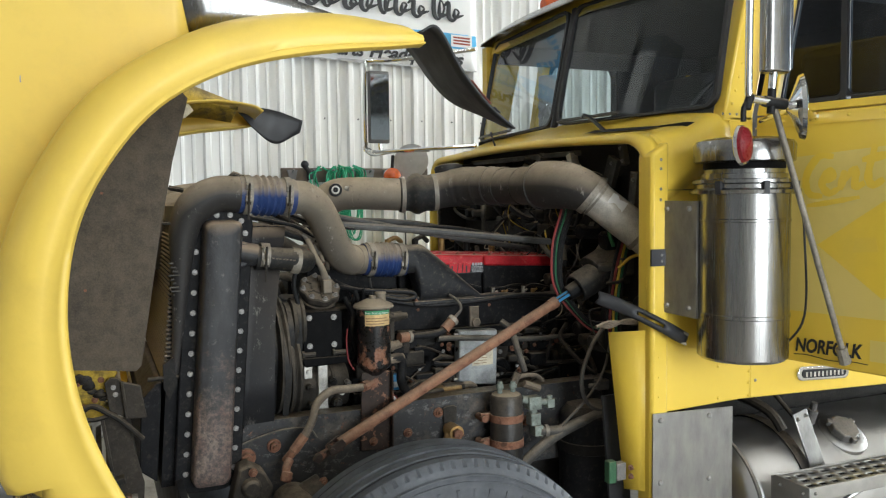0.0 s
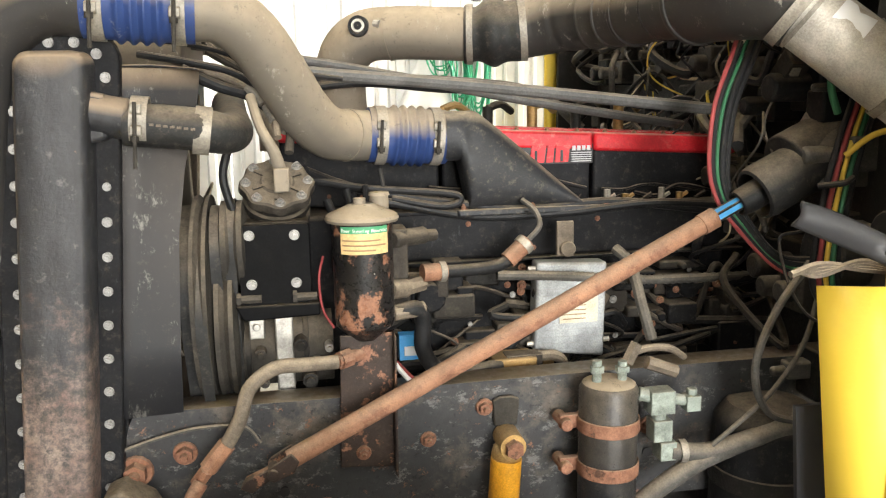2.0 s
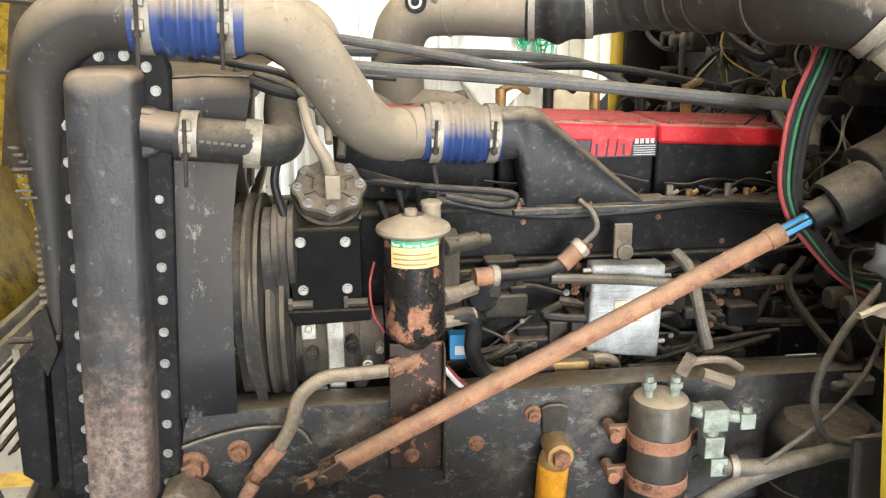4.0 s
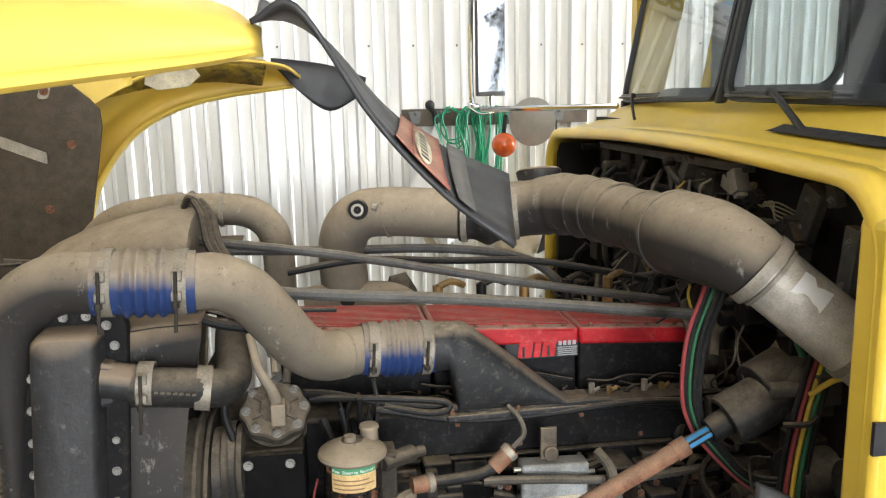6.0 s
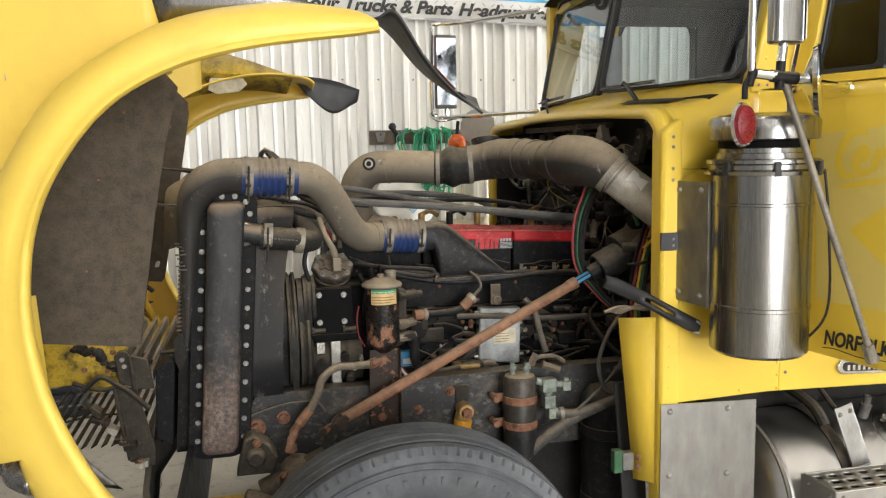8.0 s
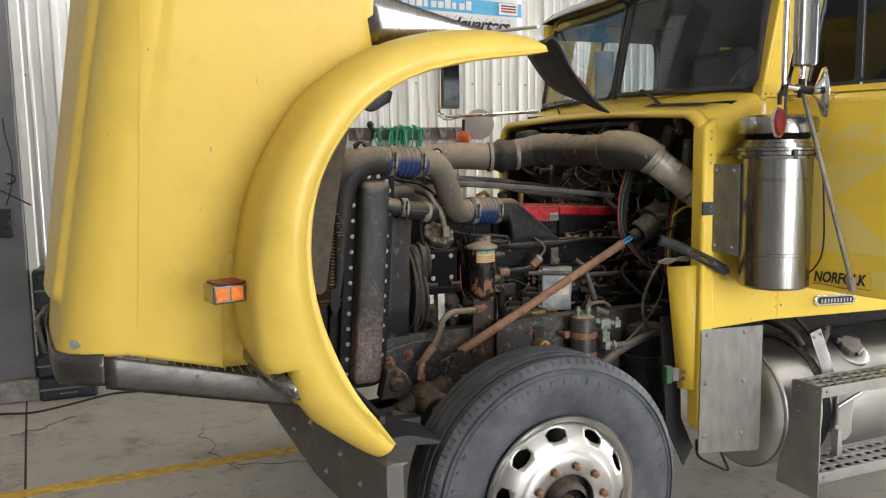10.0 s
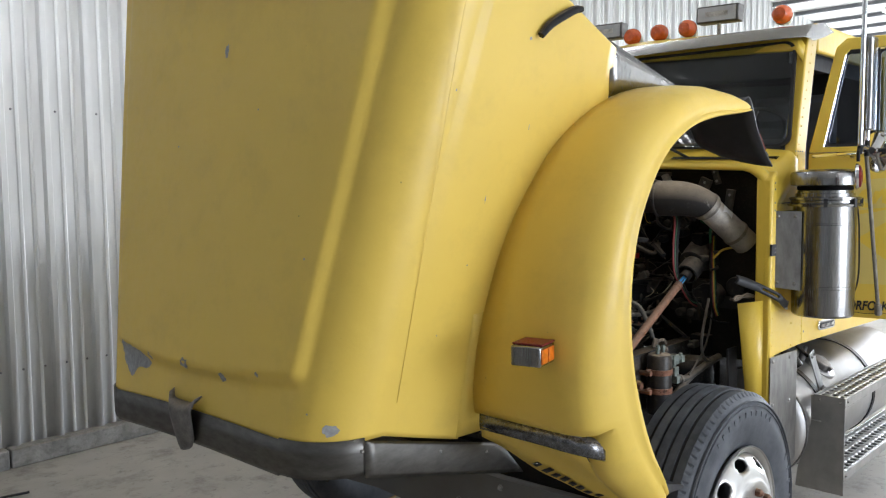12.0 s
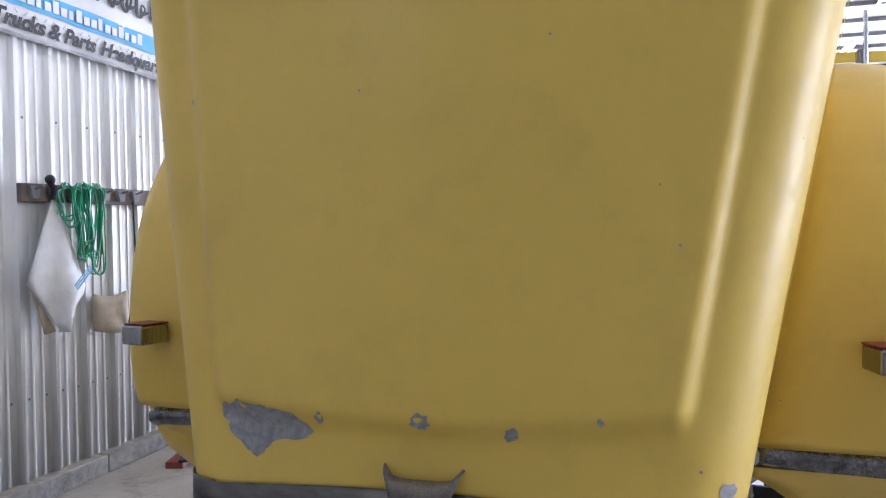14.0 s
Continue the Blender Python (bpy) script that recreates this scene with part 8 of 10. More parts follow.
# hoses with red couplings
bm = B()
add_tube(bm, [(0.20, 0.86, 1.188), (0.26, 0.87, 1.186), (0.33, 0.88, 1.19), (0.375, 0.885, 1.215), (0.40, 0.89, 1.24)], 0.0135, seg=12)
part("lube_hose", bm, "hose_black", truck, "black hose with red end fittings")
for p, q in (((0.165, 0.852, 1.189), (0.215, 0.862, 1.188)), ((0.352, 0.88, 1.200), (0.398, 0.888, 1.238))):
    bm = B()
    add_rod(bm, p, q, 0.019, seg=12)
    part("coupling", bm, "rod_rust", truck, "rusty red hose coupling")
    d = Vector(q) - Vector(p)
    bm = B()
    add_rod(bm, Vector(p).lerp(Vector(q), 0.7), Vector(p).lerp(Vector(q), 0.95), 0.022, seg=14)
    part("hose_clip", bm, "clamp_steel", truck)
bm = B()
add_tube(bm, [(0.40, 0.89, 1.24), (0.425, 0.89, 1.27), (0.42, 0.91, 1.30), (0.40, 0.94, 1.32)], 0.006, seg=8)
add_tube(bm, [(0.33, 0.885, 1.168), (0.46, 0.884, 1.160), (0.59, 0.885, 1.147), (0.70, 0.90, 1.135), (0.95, 0.95, 1.12)], 0.0105, seg=10, n=24, wave=lambda s: 1 + 0.10 * math.sin(s * 300))
part("conduit", bm, "hose_grey", truck, "grey corrugated conduit")
bm = B()
add_tube(bm, [(0.10, 0.79, 1.125), (0.145, 0.80, 1.128), (0.158, 0.81, 1.10), (0.158, 0.815, 1.04), (0.19, 0.825, 0.99), (0.26, 0.84, 0.975), (0.33, 0.86, 0.975)], 0.017, seg=12)
part("coolant_line", bm, "hose_black", truck)
bm = B()
add_rod(bm, (0.095, 0.785, 1.125), (0.16, 0.805, 1.127), 0.016, seg=8)
part("elbow", bm, "hose_tan", truck, bevel=0.002)
# control module, grey and finned
mod = part("control_module", add_prism(B(), [(0.425, 1.185), (0.585, 1.18), (0.58, 0.965), (0.42, 0.985)], 1, 0.905, 0.955), "ecm", truck, "grey finned engine control module", bevel=0.006)
for i in range(12):
    z = 1.165 - i * 0.0155
    bm = B()
    add_box(bm, (0.43, 0.9035, z), (0.575, 0.906, z + 0.007))
    part("fin", bm, "ecm", mod)
bm = B()
add_box(bm, (0.475, 0.9005, 1.048), (0.562, 0.9025, 1.105))
part("sticker", bm, "paper", mod)
bm = B()
for i in range(4):
    add_box(bm, (0.482, 0.8995, 1.056 + 0.010 * i), (0.535, 0.9005, 1.058 + 0.010 * i))
part("sticker_bars", bm, "ink_brown", mod)
bm = B()
add_box(bm, (0.467, 0.90, 1.20), (0.505, 0.91, 1.275))
add_rod(bm, (0.49, 0.89, 1.215), (0.49, 0.905, 1.215), 0.017, seg=20)
part("module_bracket", bm, "hose_tan", mod, bevel=0.002)
for x, z in ((0.59, 1.15), (0.585, 1.0), (0.42, 1.17), (0.418, 1.0)):
    bm = B()
    add_rod(bm, (x - 0.012, 0.92, z), (x + 0.012, 0.92, z), 0.006, seg=8)
    part("stud", bm, "zinc", mod)
bm = B()
add_rod(bm, (0.355, 0.875, 0.86), (0.355, 0.875, 0.972), 0.043, seg=24)
part("spin_on_filter", bm, "red_cover", truck, "red spin-on filter")
bm = B()
add_box(bm, (0.315, 0.85, 0.972), (0.41, 0.92, 0.992))
add_rod(bm, (0.38, 0.90, 0.975), (0.46, 0.90, 0.965), 0.014, seg=10)
part("filter_head", bm, "brass", truck, bevel=0.004)
bm = B()
add_box(bm, (0.12, 0.90, 0.99), (0.185, 0.93, 1.045))
part("blue_label", bm, "wire_blue", truck, "small blue label")
bm = B()
add_box(bm, (0.13, 0.897, 1.0), (0.175, 0.90, 1.02))
part("label_field", bm, "vinyl_white", truck)
# frame-mounted filter with rusty bands
flt = part("fuel_filter", add_lathe(B(), [(0.002, 0.70), (0.055, 0.70), (0.058, 0.72), (0.058, 0.975), (0.052, 0.985), (0.03, 0.990), (0.002, 0.990)], (0.505, 0.685, 0), UP, seg=36), "filter_black", truck, "black frame-mounted filter with rusty bands")
bm = B()
add_lathe(bm, [(0.052, 0.986), (0.04, 0.992), (0.002, 0.993)], (0.505, 0.685, 0), UP, seg=30)
part("filter_lid", bm, "dusty_alloy", flt)
for z in (0.905, 0.815):
    bm = B()
    add_lathe(bm, [(0.0585, z - 0.014), (0.062, z - 0.014), (0.062, z + 0.014), (0.0585, z + 0.014)], (0.505, 0.685, 0), UP, seg=30, closed=True)
    add_box(bm, (0.41, 0.695, z - 0.012), (0.455, 0.71, z + 0.016))
    add_rod(bm, (0.42, 0.68, z), (0.42, 0.74, z), 0.013, seg=10)
    part("band", bm, "rusty", flt, "rusty mounting band", bevel=0.003)
for x, z, h in ((0.478, 0.99, 0.045), (0.53, 0.99, 0.04)):
    bm = B()
    add_rod(bm, (x, 0.68, z), (x, 0.68, z + h), 0.009, seg=10)
    add_rod(bm, (x, 0.68, z + h * 0.45), (x, 0.68, z + h * 0.75), 0.014, seg=6)
    part("bleed_screw", bm, "green_patina", flt)
bm = B()
add_rod(bm, (0.56, 0.67, 0.965), (0.585, 0.665, 0.958), 0.014, seg=10)
add_box(bm, (0.578, 0.645, 0.925), (0.628, 0.685, 0.972))
add_rod(bm, (0.625, 0.662, 0.952), (0.660, 0.66, 0.945), 0.012, seg=8)
add_box(bm, (0.652, 0.645, 0.926), (0.682, 0.675, 0.958))
add_rod(bm, (0.668, 0.66, 0.955), (0.668, 0.66, 0.970), 0.011, seg=6)
add_rod(bm, (0.603, 0.665, 0.93), (0.603, 0.665, 0.905), 0.015, seg=8)
add_box(bm, (0.585, 0.645, 0.868), (0.624, 0.685, 0.912))
add_box(bm, (0.598, 0.640, 0.830), (0.632, 0.680, 0.868))
part("valve_tree", bm, "green_patina", flt, "corroded valve fittings", bevel=0.002)
bm = B()
add_tube(bm, [(0.625, 0.655, 0.845), (0.70, 0.645, 0.84), (0.78, 0.63, 0.865), (0.86, 0.61, 0.895), (0.96, 0.60, 0.915)], 0.019, seg=14)
part("fuel_hose", bm, "hose_grey", flt, "grey braided fuel hose")
band_clamp(flt, (0.648, 0.652, 0.844), (1, -0.1, 0.0), 0.020, 0.007, lug=False)
bm = B()
add_tube(bm, [(0.52, 0.66, 0.70), (0.60, 0.65, 0.77), (0.68, 0.645, 0.82), (0.78, 0.64, 0.86)], 0.019, seg=14)
part("fuel_hose", bm, "hose_grey", flt)
bm = B()
add_tube(bm, [(0.58, 0.75, 1.02), (0.61, 0.745, 1.03), (0.66, 0.75, 1.025), (0.70, 0.76, 1.0)], 0.008, seg=10)
add_rod(bm, (0.57, 0.75, 1.0), (0.59, 0.75, 1.04), 0.014, seg=6)
add_rod(bm, (0.61, 0.745, 1.0), (0.675, 0.745, 0.975), 0.014, seg=8)
part("brass_union", bm, "hose_tan", truck, "dull brass union")
bm = B()
add_tube(bm, [(0.60, 0.90, 1.21), (0.62, 0.86, 1.18), (0.63, 0.82, 1.10), (0.645, 0.80, 1.03)], 0.012, seg=10)
part("drain_hose", bm, "hose_grey", truck)
# shock absorber
shock = part("shock_absorber", add_rod(B(), (0.29, 0.715, 0.60), (0.305, 0.715, 0.835), 0.031, seg=24), "shock_yellow", truck, "yellow shock absorber with rusty eye")
bm = B()
add_rod(bm, (0.312, 0.685, 0.868), (0.312, 0.75, 0.868), 0.026, seg=20)
add_ball(bm, (0.305, 0.715, 0.845), 0.030)
part("shock_eye", bm, "brass", shock)
bm = B()
add_rod(bm, (0.312, 0.668, 0.868), (0.312, 0.685, 0.868), 0.018, seg=6)
part("eye_nut", bm, "rusty", shock)
bm = B()
add_prism(bm, [(0.285, 0.945), (0.300, 0.952), (0.325, 0.952), (0.340, 0.945), (0.335, 0.89), (0.288, 0.89)], 1, 0.742, 0.750)
part("shock_bracket", bm, "iron", shock, bevel=0.003)
# steering shaft: rusty tube, blue splined end, rubber boot, joint
shaft = part("steering_shaft", add_rod(B(), (-0.115, 0.665, 0.895), (0.722, 0.703, 1.300), 0.0185, seg=20), "rod_rust", truck, "rusty telescopic steering shaft")
bm = B()
d = (Vector((0.722, 0.703, 1.300)) - Vector((-0.115, 0.665, 0.895))).normalized()
p0 = Vector((0.722, 0.703, 1.300))
add_rod(bm, p0, p0 + d * 0.075, 0.0135, seg=14)
part("spline", bm, "wire_blue", shaft, "blue-coated splined end")
bm = B()
for k in range(5):
    a = radians(72 * k)
    o = Vector((0, math.cos(a), math.sin(a))) * 0.0135
    add_rod(bm, p0 + o, p0 + d * 0.075 + o, 0.003, seg=6)
part("spline_groove", bm, "engine_black", shaft)
bm = B()
add_rod(bm, p0 - d * 0.03, p0 + d * 0.002, 0.021, seg=20)
part("collar", bm, "rod_rust", shaft)
bm = B()
add_lathe(bm, [(0.012, 0.02), (0.021, 0.0), (0.026, 0.002), (0.028, 0.012), (0.029, 0.05), (0.031, 0.09)], p0 + d * 0.055, d, seg=28)
part("boot", bm, "hose_black", shaft, "black rubber column boot")
bm = B()
add_lathe(bm, [(0.044, 0.02), (0.047, 0.0), (0.053, 0.003), (0.056, 0.02), (0.055, 0.10), (0.060, 0.17), (0.058, 0.20)], p0 + d * 0.095, d, seg=32)
part("column_sleeve", bm, "rubber", shaft, "dusty grey rubber column sleeve", solid=0.003)
bm = B()
for y in (0.642, 0.684):
    add_prism(bm, [(-0.098, 0.898), (-0.112, 0.915), (-0.150, 0.893), (-0.158, 0.872), (-0.145, 0.862), (-0.108, 0.878)], 1, y, y + 0.007)
add_rod(bm, (-0.146, 0.636, 0.880), (-0.146, 0.697, 0.880), 0.010, seg=12)
add_prism(bm, [(-0.150, 0.885), (-0.135, 0.872), (-0.185, 0.840), (-0.205, 0.850), (-0.195, 0.866)], 1, 0.654, 0.676)
part("universal_joint", bm, "post_rust", shaft, "rusting forked joint", bevel=0.002)
# steering gear: rough castings in front of the tyre
gear = part("steering_gear", add_rod(B(), (-0.38, 0.66, 0.66), (-0.17, 0.66, 0.755), 0.055, seg=24), "oily", truck, "rust-stained steering gear casting")
bm = B()
add_rod(bm, (-0.27, 0.52, 0.70), (-0.27, 0.70, 0.72), 0.065, seg=20)
add_rod(bm, (-0.27, 0.49, 0.70), (-0.27, 0.53, 0.70), 0.035, seg=6)
add_prism(bm, [(-0.47, 0.74), (-0.44, 0.86), (-0.41, 0.872), (-0.36, 0.84), (-0.335, 0.79), (-0.35, 0.74)], 1, 0.64, 0.72)
add_rod(bm, (-0.405, 0.615, 0.80), (-0.405, 0.66, 0.80), 0.028, 0.036, seg=12)
add_rod(bm, (-0.45, 0.62, 0.66), (-0.30, 0.62, 0.62), 0.045, seg=14)
part("gear_cover", bm, "dusty_iron", gear, bevel=0.008)
for x, z in ((-0.32, 0.755), (-0.225, 0.745), (-0.32, 0.665), (-0.22, 0.66), (-0.40, 0.85), (-0.18, 0.79)):
    piece("bolt", RUST_BOLT, gear, (x, 0.575 if z < 0.77 else 0.63, z), toward(NEAR), 0.85)
bm = B()
add_tube(bm, [(-0.285, 0.66, 0.80), (-0.292, 0.66, 0.835), (-0.275, 0.675, 0.862)], 0.014, seg=12)
add_rod(bm, (-0.298, 0.65, 0.80), (-0.288, 0.655, 0.83), 0.019, seg=6)
part("gear_union", bm, "rusty", gear, bevel=0.003)
bm = B()
add_rod(bm, (-0.27, 0.50, 0.70), (-0.30, 0.48, 0.42), 0.03, 0.022, seg=12)
add_rod(bm, (-0.30, 0.48, 0.44), (0.10, 0.42, 0.45), 0.02, seg=12)
part("drag_link", bm, "rusty", gear)
bm = B()
add_rod(bm, (0.0, 0.3, WZ), (0.0, both(0.3), WZ), 0.05, seg=16)
add_box(bm, (-0.06, 0.6, 0.40), (0.06, both(0.6), 0.47))
part("front_axle", bm, "rail_black", truck, bevel=0.01)

# ---- intake pipe, from the turbocharger to the cowl ----
intake = part("intake_pipe", add_tube(B(), [(0.06, 1.52, 1.44), (0.052, 1.515, 1.58), (0.066, 1.495, 1.655), (0.115, 1.465, 1.700), (0.20, 1.435, 1.708), (0.29, 1.41, 1.705), (0.385, 1.385, 1.70)], 0.068, seg=32), "dusty_alloy", truck, "large dusty intake pipe with rubber joints")
bm = B()
add_lathe(bm, [(0.001, 0.020), (0.010, 0.020), (0.011, 0.012), (0.018, 0.012), (0.020, 0.016), (0.026, 0.016), (0.028, 0.0), (0.028, -0.03)], (0.098, 1.405, 1.722), (-0.25, -1, 0.08), seg=24)
part("port_cap", bm, "hose_black", intake, "black round port cap")
bm = B()
add_lathe(bm, [(0.011, 0.0205), (0.017, 0.0205), (0.017, 0.014), (0.011, 0.014)], (0.098, 1.405, 1.722), (-0.25, -1, 0.08), seg=20, closed=True)
part("port_ring", bm, "zinc", intake)
bm = B()
add_tube(bm, [(0.137, 1.395, 1.728), (0.150, 1.385, 1.726)], 0.011, seg=10, smooth=False)
part("port_nipple", bm, "zinc", intake)
bm = B()
add_tube(bm, [(0.178, 1.4415, 1.706), (0.183, 1.4395, 1.7065)], 0.0695, seg=32, smooth=False)
part("pipe_seam", bm, "dusty_alloy", intake)
part("coupling", add_tube(B(), [(0.06, 1.52, 1.42), (0.06, 1.52, 1.47)], 0.074, seg=28, smooth=False), "rubber", intake)
pts = [(0.37, 1.389, 1.70), (0.40, 1.382, 1.70), (0.45, 1.37, 1.704), (0.50, 1.358, 1.707), (0.525, 1.352, 1.71)]
part("rubber_joint", add_tube(B(), pts, [0.072, 0.072, 0.085, 0.075, 0.074], seg=28, wave=lambda s: 1 + 0.05 * math.sin(s * 18)), "rubber", intake, "ribbed black rubber joint")
band_clamp(intake, (0.385, 1.385, 1.70), (1, -0.25, 0.0), 0.0735, 0.008, lug=False)
band_clamp(intake, (0.517, 1.353, 1.709), (1, -0.25, 0.08), 0.0762, 0.009, lug=False)
b2 = add_tube(B(), [(0.51, 1.355, 1.709), (0.56, 1.335, 1.720), (0.62, 1.285, 1.732), (0.675, 1.19, 1.733), (0.713, 1.08, 1.727)], [0.074, 0.077, 0.081, 0.079, 0.077], seg=30, wave=lambda s: 1 + (0.022 * math.sin((s - 0.35) * 40) if 0.35 < s < 0.82 else 0))
part("rubber_elbow", b2, "dusty_black", intake, "dusty black rubber elbow with folds")
bm = B()
add_lathe(bm, [(0.045, 0.0), (0.058, 0.03), (0.062, 0.05), (0.055, 0.055), (0.02, 0.052)], (0.585, 1.345, 1.765), (0, 0.25, 1), seg=24)
part("elbow_stub", bm, "dusty_black", intake)
part("middle_pipe", add_tube(B(), [(0.708, 1.095, 1.728), (0.725, 0.95, 1.727), (0.737, 0.80, 1.726)], 0.073, seg=30), "dusty_black", intake, "dusty black middle pipe")
bm = B()
add_tube(bm, [(0.734, 0.835, 1.726), (0.737, 0.815, 1.727), (0.745, 0.765, 1.728), (0.762, 0.70, 1.724), (0.782, 0.652, 1.713), (0.802, 0.617, 1.697), (0.824, 0.600, 1.676)], [0.079, 0.088, 0.089, 0.086, 0.080, 0.0735, 0.070], seg=30)
part("end_elbow", bm, "dusty_black", intake, "wide dusty rubber elbow")
for x, y, z, r, w, d in ((0.664, 1.212, 1.733, 0.081, 0.004, (0.5, -0.85, 0)), (0.690, 1.150, 1.731, 0.0805, 0.003, (0.36, -0.93, 0)), (0.712, 1.083, 1.7275, 0.0785, 0.006, (0.2, -0.98, 0)), (0.726, 0.945, 1.727, 0.0745, 0.003, (0.1, -0.99, 0)), (0.7365, 0.822, 1.7265, 0.0905, 0.007, (0.1, -0.99, 0))):
    bm = B()
    add_lathe(bm, [(r - 0.006, -w - 0.003), (r, -w), (r + 0.0015, 0), (r, w), (r - 0.006, w + 0.003)], (x, y, z), d, seg=32)
    part("moulded_ring", bm, "dusty_black", intake)
E0, E1 = Vector((0.806, 0.610, 1.693)), Vector((1.02, 0.492, 1.498))
ED = (E1 - E0).normalized()
band_clamp(intake, E0.lerp(E1, 0.03), ED, 0.0725, 0.011, lug=False)
band_clamp(intake, E0.lerp(E1, 0.10), ED, 0.0645, 0.004, lug=False)
bm = B()
add_tube(bm, [E0, E0.lerp(E1, 0.5), E1], 0.064, seg=30)
part("end_pipe", bm, "pale_steel", intake, "pale steel end pipe with a worn sticker")
up_e = (Vector((0, 0, 1)) - ED * ED.z).normalized()
side_e = up_e.cross(ED)
side_e = side_e if side_e.y < 0 else -side_e
bm = B()
rows = []
re = random.Random(8)
for t in np.linspace(0.20, 0.40, 7):
    c = E0.lerp(E1, t)
    rows.append([c + (up_e * math.cos(a) + side_e * math.sin(a)) * 0.0648 for a in np.linspace(radians(38 + re.uniform(-7, 7)), radians(72 + re.uniform(-8, 8)), 5)])
part("sticker", add_sheet(bm, rows), "vinyl_white", intake, "worn white sticker")
band_clamp(intake, E0.lerp(E1, 0.73), ED, 0.066, 0.008, lug=False)
# far side: outlet duct, turbocharger
fard = part("far_duct", add_tube(B(), [(-0.66, 1.66, 1.62), (-0.58, 1.64, 1.68), (-0.45, 1.62, 1.71), (-0.30, 1.62, 1.710), (-0.215, 1.62, 1.70), (-0.158, 1.62, 1.66), (-0.134, 1.62, 1.59), (-0.13, 1.62, 1.40)], [0.045, 0.048, 0.047, 0.046, 0.046, 0.046, 0.046, 0.046], seg=26), "dusty_alloy", truck, "dust-covered pipe on the far side")
band_clamp(fard, (-0.40, 1.62, 1.712), (1, 0, 0), 0.048, 0.008, lug=False)
band_clamp(fard, (-0.285, 1.62, 1.709), (1, 0, -0.03), 0.0475, 0.006, lug=False)
# surge tank above the radiator, under a thick coat of dust
rows = []
for x, top, k in ((-0.70, 1.632, 0.55), (-0.695, 1.650, 0.72), (-0.67, 1.668, 0.86), (-0.60, 1.698, 0.95), (-0.50, 1.728, 1.0), (-0.40, 1.748, 1.0), (-0.335, 1.752, 1.0), (-0.312, 1.748, 0.985), (-0.305, 1.738, 0.95)):
    cy = 1.36
    ring = [(-0.235, 1.50 - 1.75), (-0.235, -0.105), (-0.222, -0.07), (-0.185, -0.032), (-0.13, -0.010), (-0.05, 0.0), (0.06, 0.002), (0.15, -0.012), (0.20, -0.045), (0.225, -0.10), (0.225, -0.25)]
    rows.append([(x - 0.05 * max(0.0, -dz), cy + dy * k, top + dz * (0.6 + 0.4 * k)) for dy, dz in ring])
bm = add_sheet(B(), rows)
for row in (rows[0], rows[-1]):
    bm.faces.new([bm.verts.new(p) for p in row])
surge = part("surge_tank", bm, "dusty_black", truck, "black surge tank buried under tan dust", angle=45)
bm = B()
add_tube(bm, [(-0.345, 1.34, 1.755), (-0.325, 1.31, 1.785), (-0.295, 1.30, 1.77), (-0.285, 1.33, 1.745), (-0.31, 1.36, 1.74), (-0.34, 1.36, 1.765), (-0.32, 1.33, 1.79)], 0.009, seg=8)
part("cable_knot", bm, "dusty_black", surge, "knotted dusty cable")
for k in range(3):
    bm = B()
    add_tube(bm, [(-0.315 + 0.008 * k, 1.30, 1.775), (-0.29 + 0.012 * k, 1.25, 1.74), (-0.27 + 0.014 * k, 1.18, 1.68), (-0.22 + 0.012 * k, 1.12, 1.635), (-0.13, 1.10, 1.60 + 0.008 * k)], 0.009, seg=8)
    part("hose", bm, "hose_black", surge)
turbo = part("turbocharger", add_lathe(B(), [(0.03, -0.08), (0.09, -0.07), (0.11, -0.02), (0.10, 0.03), (0.05, 0.05), (0.05, 0.12), (0.10, 0.14), (0.11, 0.19), (0.06, 0.22)], (0.06, 1.68, 1.37), (1, 0, 0), seg=32), "iron", truck, "dusty turbocharger")
bm = B()
add_tube(bm, [(0.25, 1.50, 1.38), (0.225, 1.50, 1.42), (0.17, 1.50, 1.445), (0.05, 1.50, 1.45), (-0.06, 1.50, 1.44)], 0.052, seg=16)
part("turbo_duct", bm, "dusty_alloy", turbo)
for k in range(5):
    bm = B()
    add_rod(bm, (0.30 + 0.12 * k, 1.34, 1.43), (0.30 + 0.12 * k, 1.34, 1.515), 0.014, seg=12)
    add_tube(bm, [(0.30 + 0.12 * k, 1.34, 1.51), (0.34 + 0.12 * k, 1.36, 1.52), (0.38 + 0.12 * k, 1.40, 1.50)], 0.010, seg=8)
    part("cover_fitting", bm, "oily" if k % 2 else "brass", eng)

# long rods, hoses and harness over the engine
def line(points, r, mat, label="", name="hose", n=8):
    return part(name, add_tube(B(), points, r, seg=10, n=n), mat, truck, label)


line([(-0.22, 0.95, 1.64), (-0.08, 0.99, 1.60), (0.30, 0.99, 1.565), (0.85, 0.96, 1.505)], 0.0135, "rod_grey", "black dusty stay rod over the engine", "stay_rod", 3)
line([(-0.36, 1.30, 1.68), (0.04, 1.30, 1.62), (0.5, 1.28, 1.53), (0.92, 1.25, 1.46)], 0.012, "rod_grey", "", "stay_rod", 3)
line([(-0.30, 1.45, 1.62), (0.0, 1.48, 1.60), (0.35, 1.50, 1.585), (0.58, 1.45, 1.55), (0.70, 1.40, 1.45)], 0.013, "rod_grey")
line([(-0.10, 1.40, 1.56), (0.1, 1.42, 1.58), (0.35, 1.45, 1.56), (0.6, 1.40, 1.555), (0.9, 1.35, 1.50)], 0.010, "hose_black")
line([(-0.28, 0.86, 1.60), (-0.22, 0.88, 1.57), (-0.16, 0.90, 1.55), (-0.12, 0.92, 1.52)], 0.011, "hose_black")
